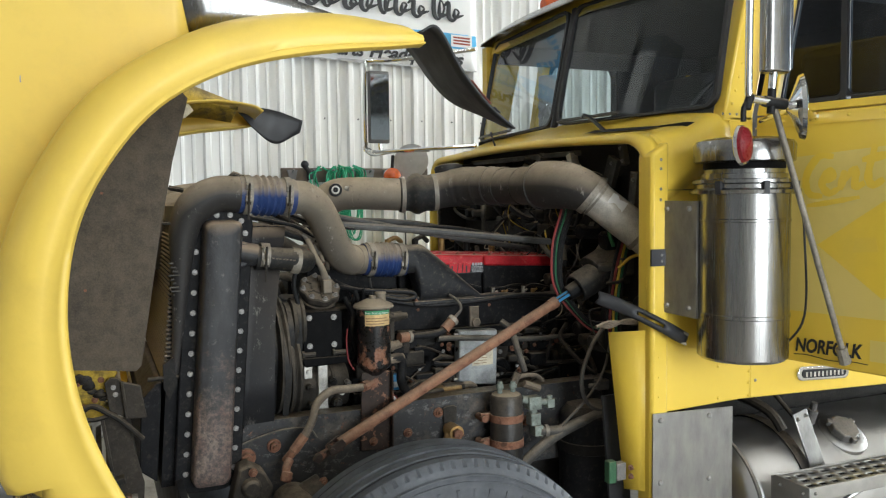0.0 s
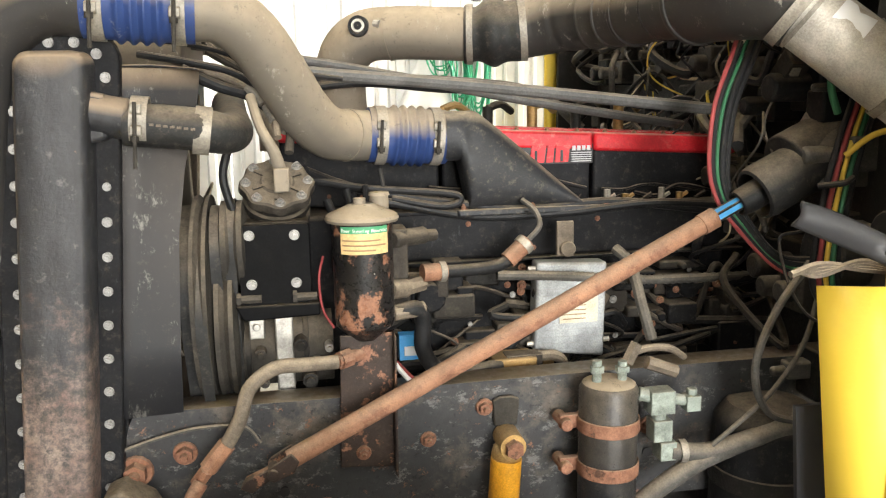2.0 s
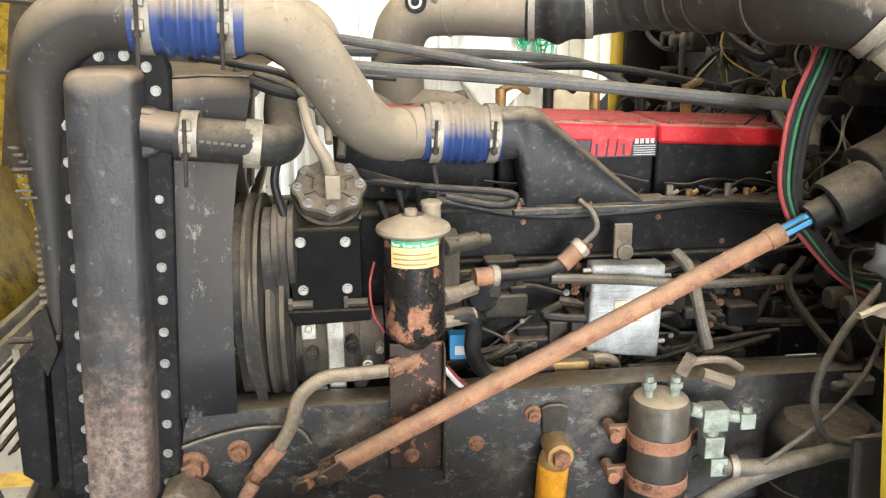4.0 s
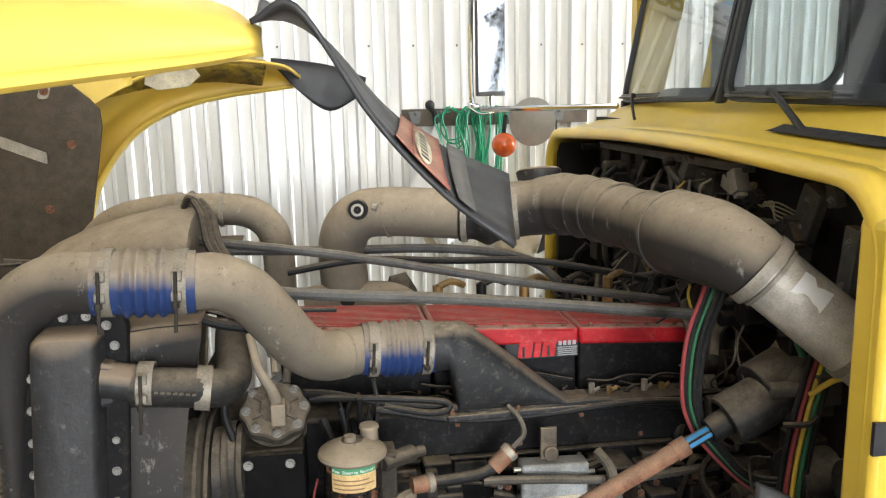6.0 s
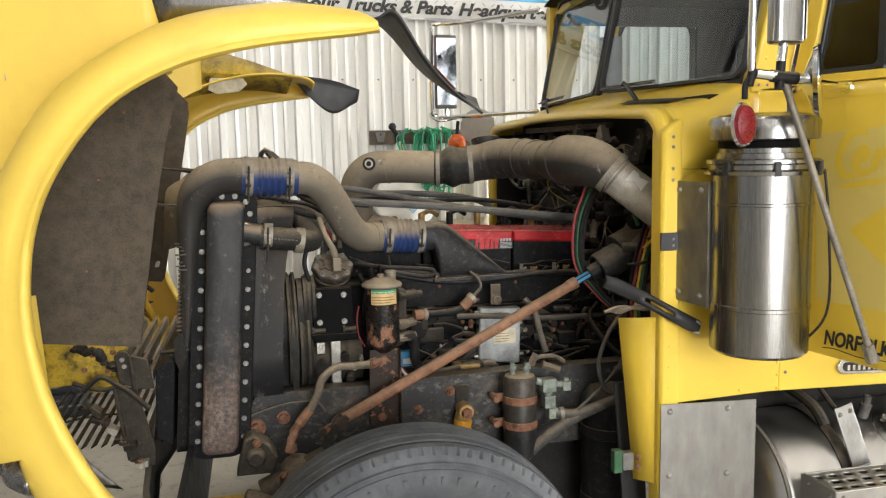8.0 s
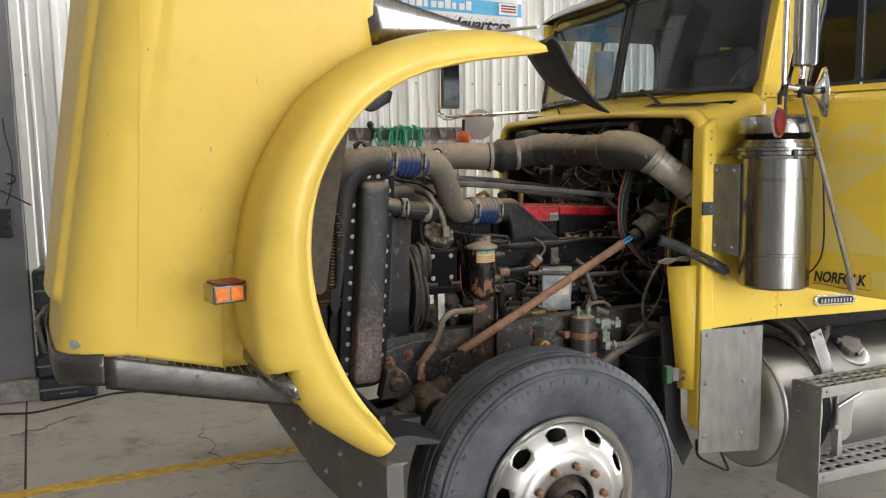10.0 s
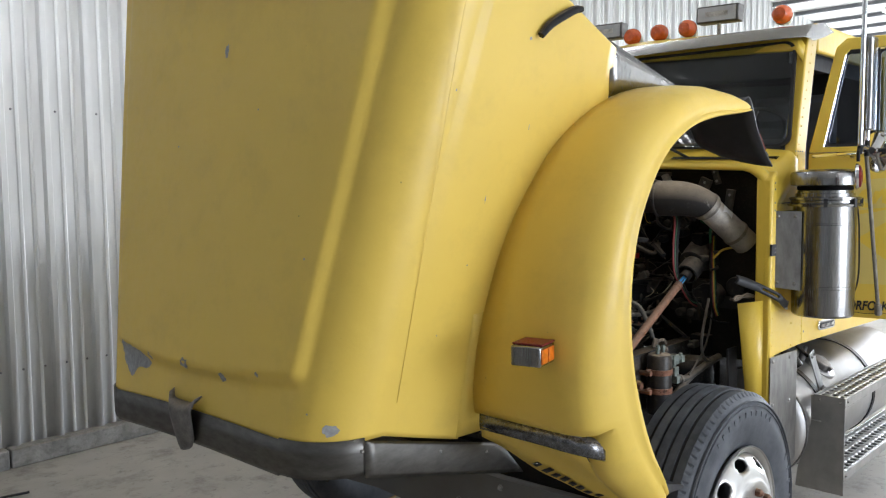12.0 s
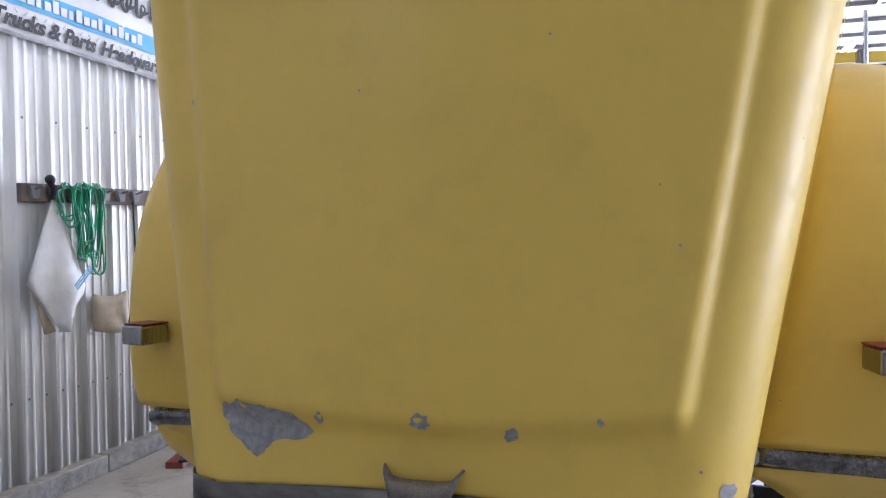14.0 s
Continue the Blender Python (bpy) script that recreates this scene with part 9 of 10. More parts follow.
line([(-0.30, 0.90, 1.62), (-0.18, 0.90, 1.575), (-0.12, 0.88, 1.52), (-0.11, 0.84, 1.47)], 0.008, "hose_tan")
line([(-0.36, 0.88, 1.63), (-0.26, 0.88, 1.612), (-0.18, 0.885, 1.59), (-0.10, 0.90, 1.53)], 0.007, "hose_black")
line([(-0.34, 0.93, 1.60), (-0.24, 0.93, 1.585), (-0.16, 0.93, 1.55), (-0.10, 0.95, 1.50)], 0.006, "hose_black")
line([(-0.33, 0.84, 1.655), (-0.22, 0.845, 1.635), (-0.12, 0.86, 1.60), (0.02, 0.90, 1.58)], 0.005, "hose_black", "", "wire")
for p, q, r in (((-0.165, 0.898, 1.566), (-0.140, 0.890, 1.545), 0.0125), ((-0.128, 0.882, 1.530), (-0.116, 0.870, 1.508), 0.0115), ((-0.150, 0.94, 1.58), (-0.128, 0.925, 1.556), 0.013), ((-0.102, 0.905, 1.515), (-0.094, 0.893, 1.488), 0.012)):
    bm = B()
    add_rod(bm, p, q, r, seg=12)
    add_rod(bm, Vector(q), Vector(q) + (Vector(q) - Vector(p)) * 0.35, r * 1.15, seg=6)
    part("crimp", bm, "clamp_steel", truck, "dull steel hose crimp", bevel=0.001)
line([(-0.24, 0.95, 1.64), (-0.15, 0.94, 1.58), (-0.09, 0.90, 1.50), (-0.09, 0.86, 1.44)], 0.009, "iron")
line([(-0.20, 0.84, 1.46), (-0.215, 0.83, 1.40), (-0.20, 0.83, 1.33)], 0.008, "hose_black")
line([(-0.06, 0.90, 1.40), (0.0, 0.96, 1.37), (0.08, 0.975, 1.345), (0.25, 0.975, 1.315), (0.42, 0.97, 1.295), (0.62, 0.965, 1.305), (0.86, 0.96, 1.275)], 0.010, "hose_black", "taped engine harness", "harness")
line([(-0.05, 0.92, 1.38), (0.06, 0.965, 1.355), (0.16, 0.965, 1.345), (0.255, 0.955, 1.335), (0.262, 0.95, 1.318), (0.22, 0.952, 1.312), (0.12, 0.965, 1.33)], 0.008, "hose_black", "", "harness")
line([(0.10, 0.965, 1.325), (0.3, 0.962, 1.285), (0.5, 0.96, 1.285), (0.7, 0.955, 1.30), (0.88, 0.95, 1.29)], 0.009, "hose_black", "", "harness")
line([(-0.02, 0.90, 1.34), (0.0, 0.88, 1.28), (-0.01, 0.85, 1.22), (0.01, 0.86, 1.15)], 0.009, "hose_black")
line([(0.02, 0.90, 1.36), (0.03, 0.88, 1.30), (0.02, 0.85, 1.25)], 0.008, "hose_black")
line([(-0.035, 0.82, 1.24), (-0.045, 0.80, 1.20), (-0.04, 0.80, 1.14), (-0.02, 0.80, 1.10)], 0.0025, "wire_red", "thin red wire", "wire")
line([(0.10, 0.80, 1.02), (0.13, 0.80, 0.985), (0.17, 0.80, 0.955)], 0.006, "wire_red", "", "wire")
line([(0.09, 0.79, 1.03), (0.12, 0.79, 0.99), (0.155, 0.79, 0.955)], 0.005, "vinyl_white", "", "wire")
# bundle of coloured wires hanging at the cowl
for k, (mat, r, off) in enumerate((("wire_red", 0.0045, 0.0), ("hose_black", 0.005, 0.011), ("wire_green", 0.0038, 0.024), ("hose_black", 0.007, 0.040), ("hose_black", 0.006, 0.055))):
    line([(0.800 + off, 0.78, 1.66), (0.772 + off * 0.9, 0.755, 1.611), (0.733 + off * 0.8, 0.74, 1.517), (0.724 + off * 0.7, 0.735, 1.407), (0.738 + off * 0.6, 0.73, 1.34), (0.773 + off * 0.4, 0.72, 1.285 + off * 0.3), (0.87, 0.71, 1.190 + off * 0.5), (0.97, 0.68, 1.155 + off)], r, mat, {"wire_red": "thick red battery cable", "wire_green": "green cable"}.get(mat, ""), "wire")
for k, (mat, r, off) in enumerate((("wire_red", 0.005, 0.0), ("wire_yellow", 0.0048, 0.015), ("hose_black", 0.006, -0.014), ("wire_green", 0.005, 0.028), ("hose_black", 0.006, 0.040))):
    line([(0.99 + off, 0.66, 1.53), (0.955 + off, 0.645, 1.45), (0.92 + off, 0.625, 1.36), (0.895 + off, 0.61, 1.26), (0.888 + off, 0.60, 1.18), (0.92 + off, 0.60, 1.13)], r, mat, "", "wire")
line([(0.945, 0.63, 1.42), (0.98, 0.60, 1.46), (1.02, 0.56, 1.475)], 0.006, "wire_yellow", "loose yellow wire", "wire")
line([(0.90, 0.62, 1.60), (0.905, 0.63, 1.55), (0.93, 0.64, 1.50)], 0.007, "wire_green", "", "wire")
line([(0.86, 0.66, 1.615), (0.90, 0.62, 1.585), (0.95, 0.60, 1.58), (1.0, 0.58, 1.585)], 0.006, "wire_green", "", "wire")
line([(0.885, 0.62, 1.365), (0.925, 0.60, 1.372), (0.95, 0.61, 1.38)], 0.006, "hose_black", "", "wire")
line([(0.88, 0.62, 1.22), (0.80, 0.60, 1.13), (0.765, 0.60, 1.02), (0.80, 0.60, 0.93), (0.90, 0.60, 0.90)], 0.0075, "hose_grey", "looped black hose", "hose")
line([(0.90, 0.61, 1.18), (0.87, 0.61, 1.06), (0.81, 0.61, 0.97), (0.74, 0.62, 0.90), (0.70, 0.63, 0.86)], 0.005, "hose_grey", "", "wire")
line([(0.86, 0.60, 0.92), (0.862, 0.60, 0.80), (0.865, 0.60, 0.60)], 0.005, "hose_grey", "", "wire")
bm = B()
add_rod(bm, (0.81, 0.79, 1.70), (0.80, 0.775, 1.655), 0.014, seg=12)
add_rod(bm, (0.79, 0.77, 1.645), (0.80, 0.775, 1.66), 0.018, seg=12)
part("white_plug", bm, "wire_white", truck, "white plug under the pipe")
# black air tank standing behind the rail's hoses, with its straps
tank = part("air_tank", add_lathe(B(), [(0.002, 0.34), (0.08, 0.35), (0.105, 0.38), (0.11, 0.42), (0.11, 0.84), (0.105, 0.88), (0.08, 0.91), (0.002, 0.92)], (0.86, 0.70, 0), UP, seg=32), "engine_black", truck, "black air tank behind the cowl")
for z in (0.50, 0.76):
    bm = B()
    add_lathe(bm, [(0.110, z - 0.02), (0.114, z - 0.018), (0.114, z + 0.018), (0.110, z + 0.02)], (0.86, 0.70, 0), UP, seg=32)
    part("tank_strap", bm, "oily", tank)
part("inner_guard", add_box(B(), (0.50, 0.86, 0.30), (1.05, 0.875, 0.97)), "oily", truck, "grimy black inner guard", bevel=0.004)
# dark column housing and pedal gear near the cowl foot
bm = B()
add_rod(bm, (0.88, 0.72, 1.40), (1.02, 0.74, 1.46), 0.06, seg=20)
add_rod(bm, (0.93, 0.66, 1.22), (1.02, 0.66, 1.22), 0.07, seg=20)
add_rod(bm, (0.96, 0.52, 1.28), (1.03, 0.52, 1.28), 0.05, seg=16)
part("column_housing", bm, "rubber", truck, bevel=0.004)
# rubber hood strap with its slot
strap = curve([(0.695, 0.392, 1.352, 0.020), (0.735, 0.365, 1.335, 0.022), (0.79, 0.315, 1.305, 0.020), (0.86, 0.262, 1.262, 0.020), (0.905, 0.256, 1.236, 0.021), (0.945, 0.254, 1.215, 0.020)], 5)
rows = []
for p in strap:
    x, y, z, w = p
    rows.append([(x + 0.4 * s * w, y - 0.006 + 0.012 * abs(s) ** 2, z + s * w) for s in (-1, -0.8, -0.4, 0, 0.4, 0.8, 1)])
bm = B()
V = [[bm.verts.new(p) for p in row] for row in rows]
for i, (a, b) in enumerate(zip(V, V[1:])):
    for j in range(6):
        if 10 <= i <= 14 and j in (2, 3):
            continue
        bm.faces.new((a[j], a[j + 1], b[j + 1], b[j]))
part("hood_strap", bm, "flap_black", truck, "black rubber hood strap", solid=0.010)
bm = B()
add_rod(bm, (0.93, 0.262, 1.205), (0.945, 0.255, 1.198), 0.006, seg=8)
add_rod(bm, (0.935, 0.258, 1.235), (0.95, 0.252, 1.228), 0.006, seg=8)
part("strap_pin", bm, "zinc", truck)
bm = B()
for i in range(4):
    add_tube(bm, [(0.70 + 0.01 * i, 0.41 + 0.01 * i, 1.25), (0.76, 0.42, 1.262 - 0.006 * i), (0.82, 0.40, 1.255 + 0.004 * i), (0.88, 0.38, 1.25)], 0.006, seg=6)
part("frayed_seal", bm, "hose_tan", truck, "frayed tan weather seal")
bm = B()
add_box(bm, (0.708, 0.345, 0.735), (0.738, 0.375, 0.81))
part("bump_stop", bm, "safety_green", truck, "small green rubber stop", bevel=0.004)
bm = B()
add_box(bm, (0.738, 0.345, 0.742), (0.775, 0.372, 0.80))
part("stop_plate", bm, "step_worn", truck, bevel=0.002)
for z in (0.755, 0.785):
    piece("bolt", RUST_BOLT, cab, (0.785, 0.335, z), toward(NEAR), 0.6)
# dark lower flap and cable below the cowl
bm = B()
add_prism(bm, [(0.76, 1.0), (0.86, 1.0), (0.88, 0.53), (0.95, 0.38), (0.90, 0.30), (0.80, 0.50)], 1, 0.46, 0.47)
part("lower_flap", bm, "flap_black", truck, "black rubber flap below the cowl")
line([(0.885, 0.36, 0.46), (0.90, 0.36, 0.38), (0.98, 0.34, 0.33), (1.03, 0.32, 0.31), (1.02, 0.34, 0.36), (0.99, 0.36, 0.45)], 0.006, "hose_black", "", "cable")

# ---- fuel tank and steps ----
TANK = Vector((0, 0.575, 0.50))
tank = part("fuel_tank", add_lathe(B(), [(0.002, 1.250), (0.10, 1.252), (0.20, 1.261), (0.255, 1.275), (0.280, 1.291), (0.290, 1.307), (0.2945, 1.311), (0.2965, 1.317), (0.2945, 1.323), (0.297, 1.327), (0.300, 1.337), (0.300, 3.1), (0.2, 3.16), (0.002, 3.17)], TANK, (1, 0, 0), seg=72), "tank_alloy", truck, "brushed aluminium fuel tank")
bm = B()
add_lathe(bm, [(0.2925, 1.309), (0.299, 1.311), (0.300, 1.319), (0.2965, 1.325)], TANK, (1, 0, 0), seg=72, closed=True)
part("weld_bead", bm, "step_worn", tank, "brownish weld seam")
for x in (1.558, 2.4):
    bm = B()
    add_lathe(bm, [(0.300, x - 0.022), (0.306, x - 0.022), (0.306, x + 0.022), (0.300, x + 0.022)], TANK, (1, 0, 0), seg=64, closed=True)
    part("tank_band", bm, "hose_black", tank)
bm = B()
pa, pb = Vector((1.548, 0.352, 0.882)), Vector((1.604, 0.312, 0.672))
pz = (pa - pb).normalized()
px = (Vector((1, 0, 0)) - pz * pz.x).normalized()
m = Matrix((px, pz, px.cross(pz))).transposed().to_4x4()
m.translation = pb
L = (pa - pb).length
add_box(bm, (-0.036, -0.035, -0.004), (0.036, L, 0.004), m)
add_box(bm, (-0.022, -0.036, 0.004), (0.022, 0.012, 0.018), m)
sb = part("strap_plate", bm, "steel_plate", tank, "pale metal strap bracket", bevel=0.003)
for x in (-0.021, 0.021):
    piece("bolt", BOLT, sb, m @ Vector((x, L - 0.026, 0.004)), m.to_3x3().to_4x4(), 0.8)
bm = B()
add_rod(bm, pa + Vector((-0.004, 0.012, -0.03)), pa + Vector((-0.030, 0.10, 0.055)), 0.009, seg=10)
add_tube(bm, [(1.52, 0.40, 0.80), (1.505, 0.44, 0.855), (1.49, 0.52, 0.885), (1.48, 0.62, 0.90)], 0.020, seg=10)
part("strap_bolt", bm, "oily", tank, "grimy strap bolt")
nn = Vector((0, -0.56, 0.828)).normalized()
bm = B()
add_lathe(bm, [(0.098, -0.022), (0.095, 0.0), (0.088, 0.005), (0.06, 0.009)], Vector((1.838, 0.575, 0.50)) + nn * 0.300, nn, seg=40)
part("filler_pad", bm, "tank_alloy", tank)
cap = B()
add_lathe(cap, [(0.056, 0.0), (0.060, 0.006), (0.060, 0.030), (0.055, 0.037), (0.002, 0.039)], Vector((1.825, 0.575, 0.50)) + nn * 0.306, nn, seg=8)
for k in range(3):
    a = 2 * math.pi * k / 3 + 0.4
    m = Matrix.Translation(Vector((1.825, 0.575, 0.50)) + nn * 0.330) @ toward(nn) @ Matrix.Rotation(a, 4, "Z")
    add_box(cap, (0.050, -0.012, -0.010), (0.070, 0.012, 0.012), m)
part("filler_cap", cap, "step_worn", tank, "dull alloy filler cap with lugs", bevel=0.003)
bm = B()
add_rod(bm, (1.73, 0.47, 0.79), (1.73, 0.452, 0.842), 0.020, seg=12)
add_rod(bm, (1.73, 0.455, 0.835), (1.73, 0.445, 0.872), 0.012, seg=10)
part("tank_vent", bm, "step_worn", tank)


def tread(z, x0, x1, y0, y1):
    """A step plank with three rows of punched long holes."""
    b = B()
    nx, ny = int((x1 - x0) / 0.0115), 13
    V = [[b.verts.new((x0 + (x1 - x0) * i / nx, y0 + (y1 - y0) * j / ny, z)) for j in range(ny + 1)] for i in range(nx + 1)]
    for i in range(nx):
        for j in range(ny):
            if j % 4 in (1, 2) and (i + (j // 4) * 3) % 5 in (1, 2, 3) and 1 <= i < nx - 1:
                continue
            b.faces.new((V[i][j], V[i + 1][j], V[i + 1][j + 1], V[i][j + 1]))
    return b


bm = B()
add_prism(bm, [(0.100, 0.20), (0.34, 0.20), (0.33, 0.30), (0.262, 0.57), (0.262, 0.695), (0.252, 0.706), (0.100, 0.706)], 0, 1.330, 1.336)
step = part("step", bm, "step_alloy", truck, "grey alloy step frame with punched treads", bevel=0.002)
bm = B()
add_box(bm, (1.331, 0.262, 0.20), (1.378, 0.268, 0.70))
add_box(bm, (1.318, 0.215, 0.566), (1.330, 0.262, 0.572))
part("side_flange", bm, "step_alloy", step, bevel=0.002)
for z, y1 in ((0.702, 0.250), (0.318, 0.300)):
    part("tread", tread(z, 1.337, 2.75, 0.106, y1), "step_alloy", step, "punched anti-slip tread", solid=0.005)
    bm = B()
    add_box(bm, (1.331, 0.098, z - 0.044), (2.75, 0.105, z + 0.003))
    add_box(bm, (1.337, y1 + 0.001, z - 0.044), (2.75, y1 + 0.007, z + 0.003))
    part("tread_edge", bm, "step_alloy", step, bevel=0.002)
    # dark sheet under the holes, in place of the shade below the tread
    bm = B()
    add_box(bm, (1.340, 0.108, z - 0.034), (2.74, y1 - 0.002, z - 0.031))
    part("tread_shade", bm, "dark_inside", step)
bm = B()
add_prism(bm, [(1.60, 0.648), (1.70, 0.648), (1.695, 0.40), (1.66, 0.37), (1.615, 0.37), (1.59, 0.42)], 1, 0.252, 0.264)
add_prism(bm, [(1.575, 0.44), (1.59, 0.44), (1.625, 0.20), (1.575, 0.20)], 1, 0.22, 0.26)
part("step_bracket", bm, "step_alloy", step, bevel=0.003)
bm = B()
add_tube(bm, [(1.695, 0.20, 0.615), (1.675, 0.205, 0.605), (1.60, 0.235, 0.552), (1.588, 0.24, 0.535), (1.588, 0.242, 0.46)], 0.009, seg=8, n=4)
part("step_stay", bm, "steel_plate", step, "bent flat stay")
for x, z in ((1.356, 0.685), (1.356, 0.30)):
    piece("bolt", BOLT, step, (x, 0.098, z), toward(NEAR), 0.6)
for y in (0.125, 0.225):
    piece("bolt", BOLT, step, (1.330, y, 0.68), toward((-1, 0, 0)), 0.6)
# upright dark sheet, added for the shade between sill and tank
part("under_cab_shade", add_box(B(), (1.10, 0.66, 0.70), (2.70, 0.68, 0.955)), "oily", truck, "added dark sheet standing for the shade below the cab")
# sleeper and chassis beyond the cab, closing the view
bm = B()
add_box(bm, (2.80, 0.32, 1.0), (4.2, both(0.32), 2.45))
part("sleeper", bm, "cab_yellow", truck, bevel=0.06)

# ---- things in the shop ----
# banner on the wall
ban = thing("banner", on_wall(1.0, 2.8, 0.04), "white and blue vinyl advertising banner with slogan", "banner")


def wall_quad(x0, x1, z0, z1, out, slope=-0.022, wav=0.0):
    """A sheet hanging on the wall; its lower edge falls with slope."""
    rows = []
    for t in np.linspace(0, 1, 9):
        rows.append([on_wall(x, z0 + (z1 - z0) * t + slope * (x + 0.2), out + wav * math.sin(9 * x + 3 * t)) for x in np.linspace(x0, x1, 41)])
    return add_sheet(B(), rows)


part("sheet", wall_quad(-0.13, 2.27, 2.815, 3.75, 0.040, wav=0.006), "vinyl_white", ban, "white vinyl sheet with a tread-plate print", angle=60, solid=0.001)
part("blue_band", wall_quad(-0.13, 2.27, 3.0, 3.125, 0.050, wav=0.006), "sky_blue", ban, "sky blue printed band", angle=60)
part("grey_edge", wall_quad(-0.13, 2.27, 2.815, 2.835, 0.048, wav=0.006), "vinyl_grey", ban, angle=60)
bm = B()
for i in range(60):
    x, z = -0.17 + 2.38 * (i % 30) / 30, (2.82, 2.965)[i // 30]
    zz = z - 0.026 * (x + 0.2)
    a = radians(45 if i % 2 else -45)
    m = Matrix.Translation(on_wall(x, zz, 0.056)) @ Matrix.Rotation(WALL_TURN, 4, "Z") @ Matrix.Rotation(a, 4, "Y")
    part("tread_mark", add_box(B(), (-0.018, -0.0005, -0.004), (0.018, 0.0005, 0.004), m), "vinyl_grey", ban)
for body, x, w in (("Your Trucks", 0.003, 0.755), ("& Parts", 0.80, 0.435), ("Headquarters", 1.275, 0.865)):
    z = 2.862 - 0.022 * (x + 0.045)
    text_mesh("slogan", body, 0.135, Matrix.Translation(on_wall(x, z, 0.060)) @ Matrix.Rotation(WALL_TURN, 4, "Z") @ Matrix.Rotation(radians(1.26), 4, "Y") @ FACE_NEAR, "ink", ban, "bold black slogan lettering", shear=0.3, bold=0.005, width=w)
for i in range(19):
    x = 0.42 + 0.070 * i
    m = Matrix.Translation(on_wall(x, 3.025 - 0.022 * (x + 0.2), 0.062)) @ Matrix.Rotation(WALL_TURN, 4, "Z")
    part("address_bar", add_box(B(), (0, -0.001, 0), (0.054 if i % 4 else 0.040, 0.001, 0.055 if i % 3 else 0.078), m), "vinyl_white", ban)
# flowing script drawn as plain strokes
rs = random.Random(17)
for k in range(11):
    x = 0.46 + 0.155 * k + rs.uniform(-0.02, 0.02)
    z = 3.235 - 0.024 * (x + 0.2)
    h = 0.30 if k in (0, 6) else rs.uniform(0.10, 0.15) if k % 3 else 0.24
    pts = [on_wall(x - 0.06, z + h * 0.75, 0.065), on_wall(x - 0.01, z + h, 0.065), on_wall(x - 0.01, z + h * 0.2, 0.065), on_wall(x + 0.035, z, 0.065), on_wall(x + 0.085, z + h * rs.uniform(0.3, 0.6), 0.065), on_wall(x + 0.05, z + h * 0.65, 0.065), on_wall(x + 0.045, z + 0.03, 0.065), on_wall(x + 0.13, z + 0.05, 0.065)]
    bm = B()
    add_tube(bm, pts, [0.008, 0.020, 0.022, 0.013, 0.010, 0.008, 0.020, 0.006], seg=6, n=5)
    bmesh.ops.scale(bm, vec=(1, 0.15, 1), space=Matrix.Translation(-Vector((x, wall_y(x) - 0.062, z))), verts=bm.verts)
    part("script_stroke", bm, "ink", ban)
for body, x, w in (("Since", -0.01, 0.155), ("1939", 0.165, 0.125)):
    text_mesh("since", body, 0.062, Matrix.Translation(on_wall(x, 3.040 - 0.022 * x, 0.062)) @ Matrix.Rotation(WALL_TURN, 4, "Z") @ Matrix.Rotation(radians(1.26), 4, "Y") @ FACE_NEAR, "vinyl_white", ban, "white lettering on the band", width=w)
# windmill drawn as plain shapes
def flat_on_wall(points, out, mat, name, label=""):
    b = B()
    b.faces.new([b.verts.new(on_wall(x, z, out)) for x, z in points])
    return part(name, b, mat, ban, label)


flat_on_wall([(-0.05, 3.13), (0.36, 3.12), (0.30, 3.19), (0.0, 3.20)], 0.064, "vinyl_white", "emblem_base")
flat_on_wall([(0.08, 3.19), (0.24, 3.19), (0.20, 3.42), (0.12, 3.42)], 0.066, "sky_blue", "emblem_tower", "blue windmill shape")
for a in (38, 142, 222, 318):
    c, s_ = math.cos(radians(a)), math.sin(radians(a))
    flat_on_wall([(0.16 + u * c - v * s_, 3.38 + u * s_ + v * c) for u, v in ((0.02, -0.012), (0.24, -0.045), (0.24, 0.045), (0.02, 0.012))], 0.068, "sky_blue", "emblem_sail")
    for q in (0.08, 0.13, 0.18):
        flat_on_wall([(0.16 + u * c - v * s_, 3.38 + u * s_ + v * c) for u, v in ((q, -0.03), (q + 0.02, -0.03), (q + 0.02, 0.03), (q, 0.03))], 0.070, "vinyl_white", "sail_cloth")
flat_on_wall([(2.02, 2.965), (2.22, 2.96), (2.22, 3.06), (2.02, 3.065)], 0.064, "vinyl_white", "emblem_field")
for k in range(3):
    flat_on_wall([(2.04, 2.985 + 0.025 * k), (2.20, 2.98 + 0.025 * k), (2.20, 2.995 + 0.025 * k), (2.04, 3.0 + 0.025 * k)], 0.066, "red_wood", "emblem_bar")

# hook rail with cords, a white bag, a scoop
def hook_rail(x0, x1, z):
    ob = thing("hook_rail", on_wall((x0 + x1) / 2, z, 0.05), "dark weathered wooden hook rail on the wall", "rail")
    b = B()
    add_prism(b, [on_wall(x0, 0, 0.035)[:2], on_wall(x1, 0, 0.035)[:2], on_wall(x1, 0, 0.075)[:2], on_wall(x0, 0, 0.075)[:2]], 2, z - 0.055, z + 0.055)
    part("board", b, "wood", ob, bevel=0.004)
    n = int((x1 - x0) / 0.16)
    for i in range(n):
        x = x0 + 0.08 + i * 0.16
        b = B()
        p = on_wall(x, z + 0.02, 0.075)
        add_prism(b, [(p.x - 0.04, p.z + 0.02), (p.x + 0.04, p.z + 0.02), (p.x + 0.025, p.z - 0.055), (p.x - 0.02, p.z - 0.055)], 1, p.y - 0.03, p.y)
        add_rod(b, p + Vector((0, -0.02, 0)), p + Vector((0, -0.09, 0.02)), 0.008, seg=8)
        part("hook", b, "purlin", ob)
    return ob


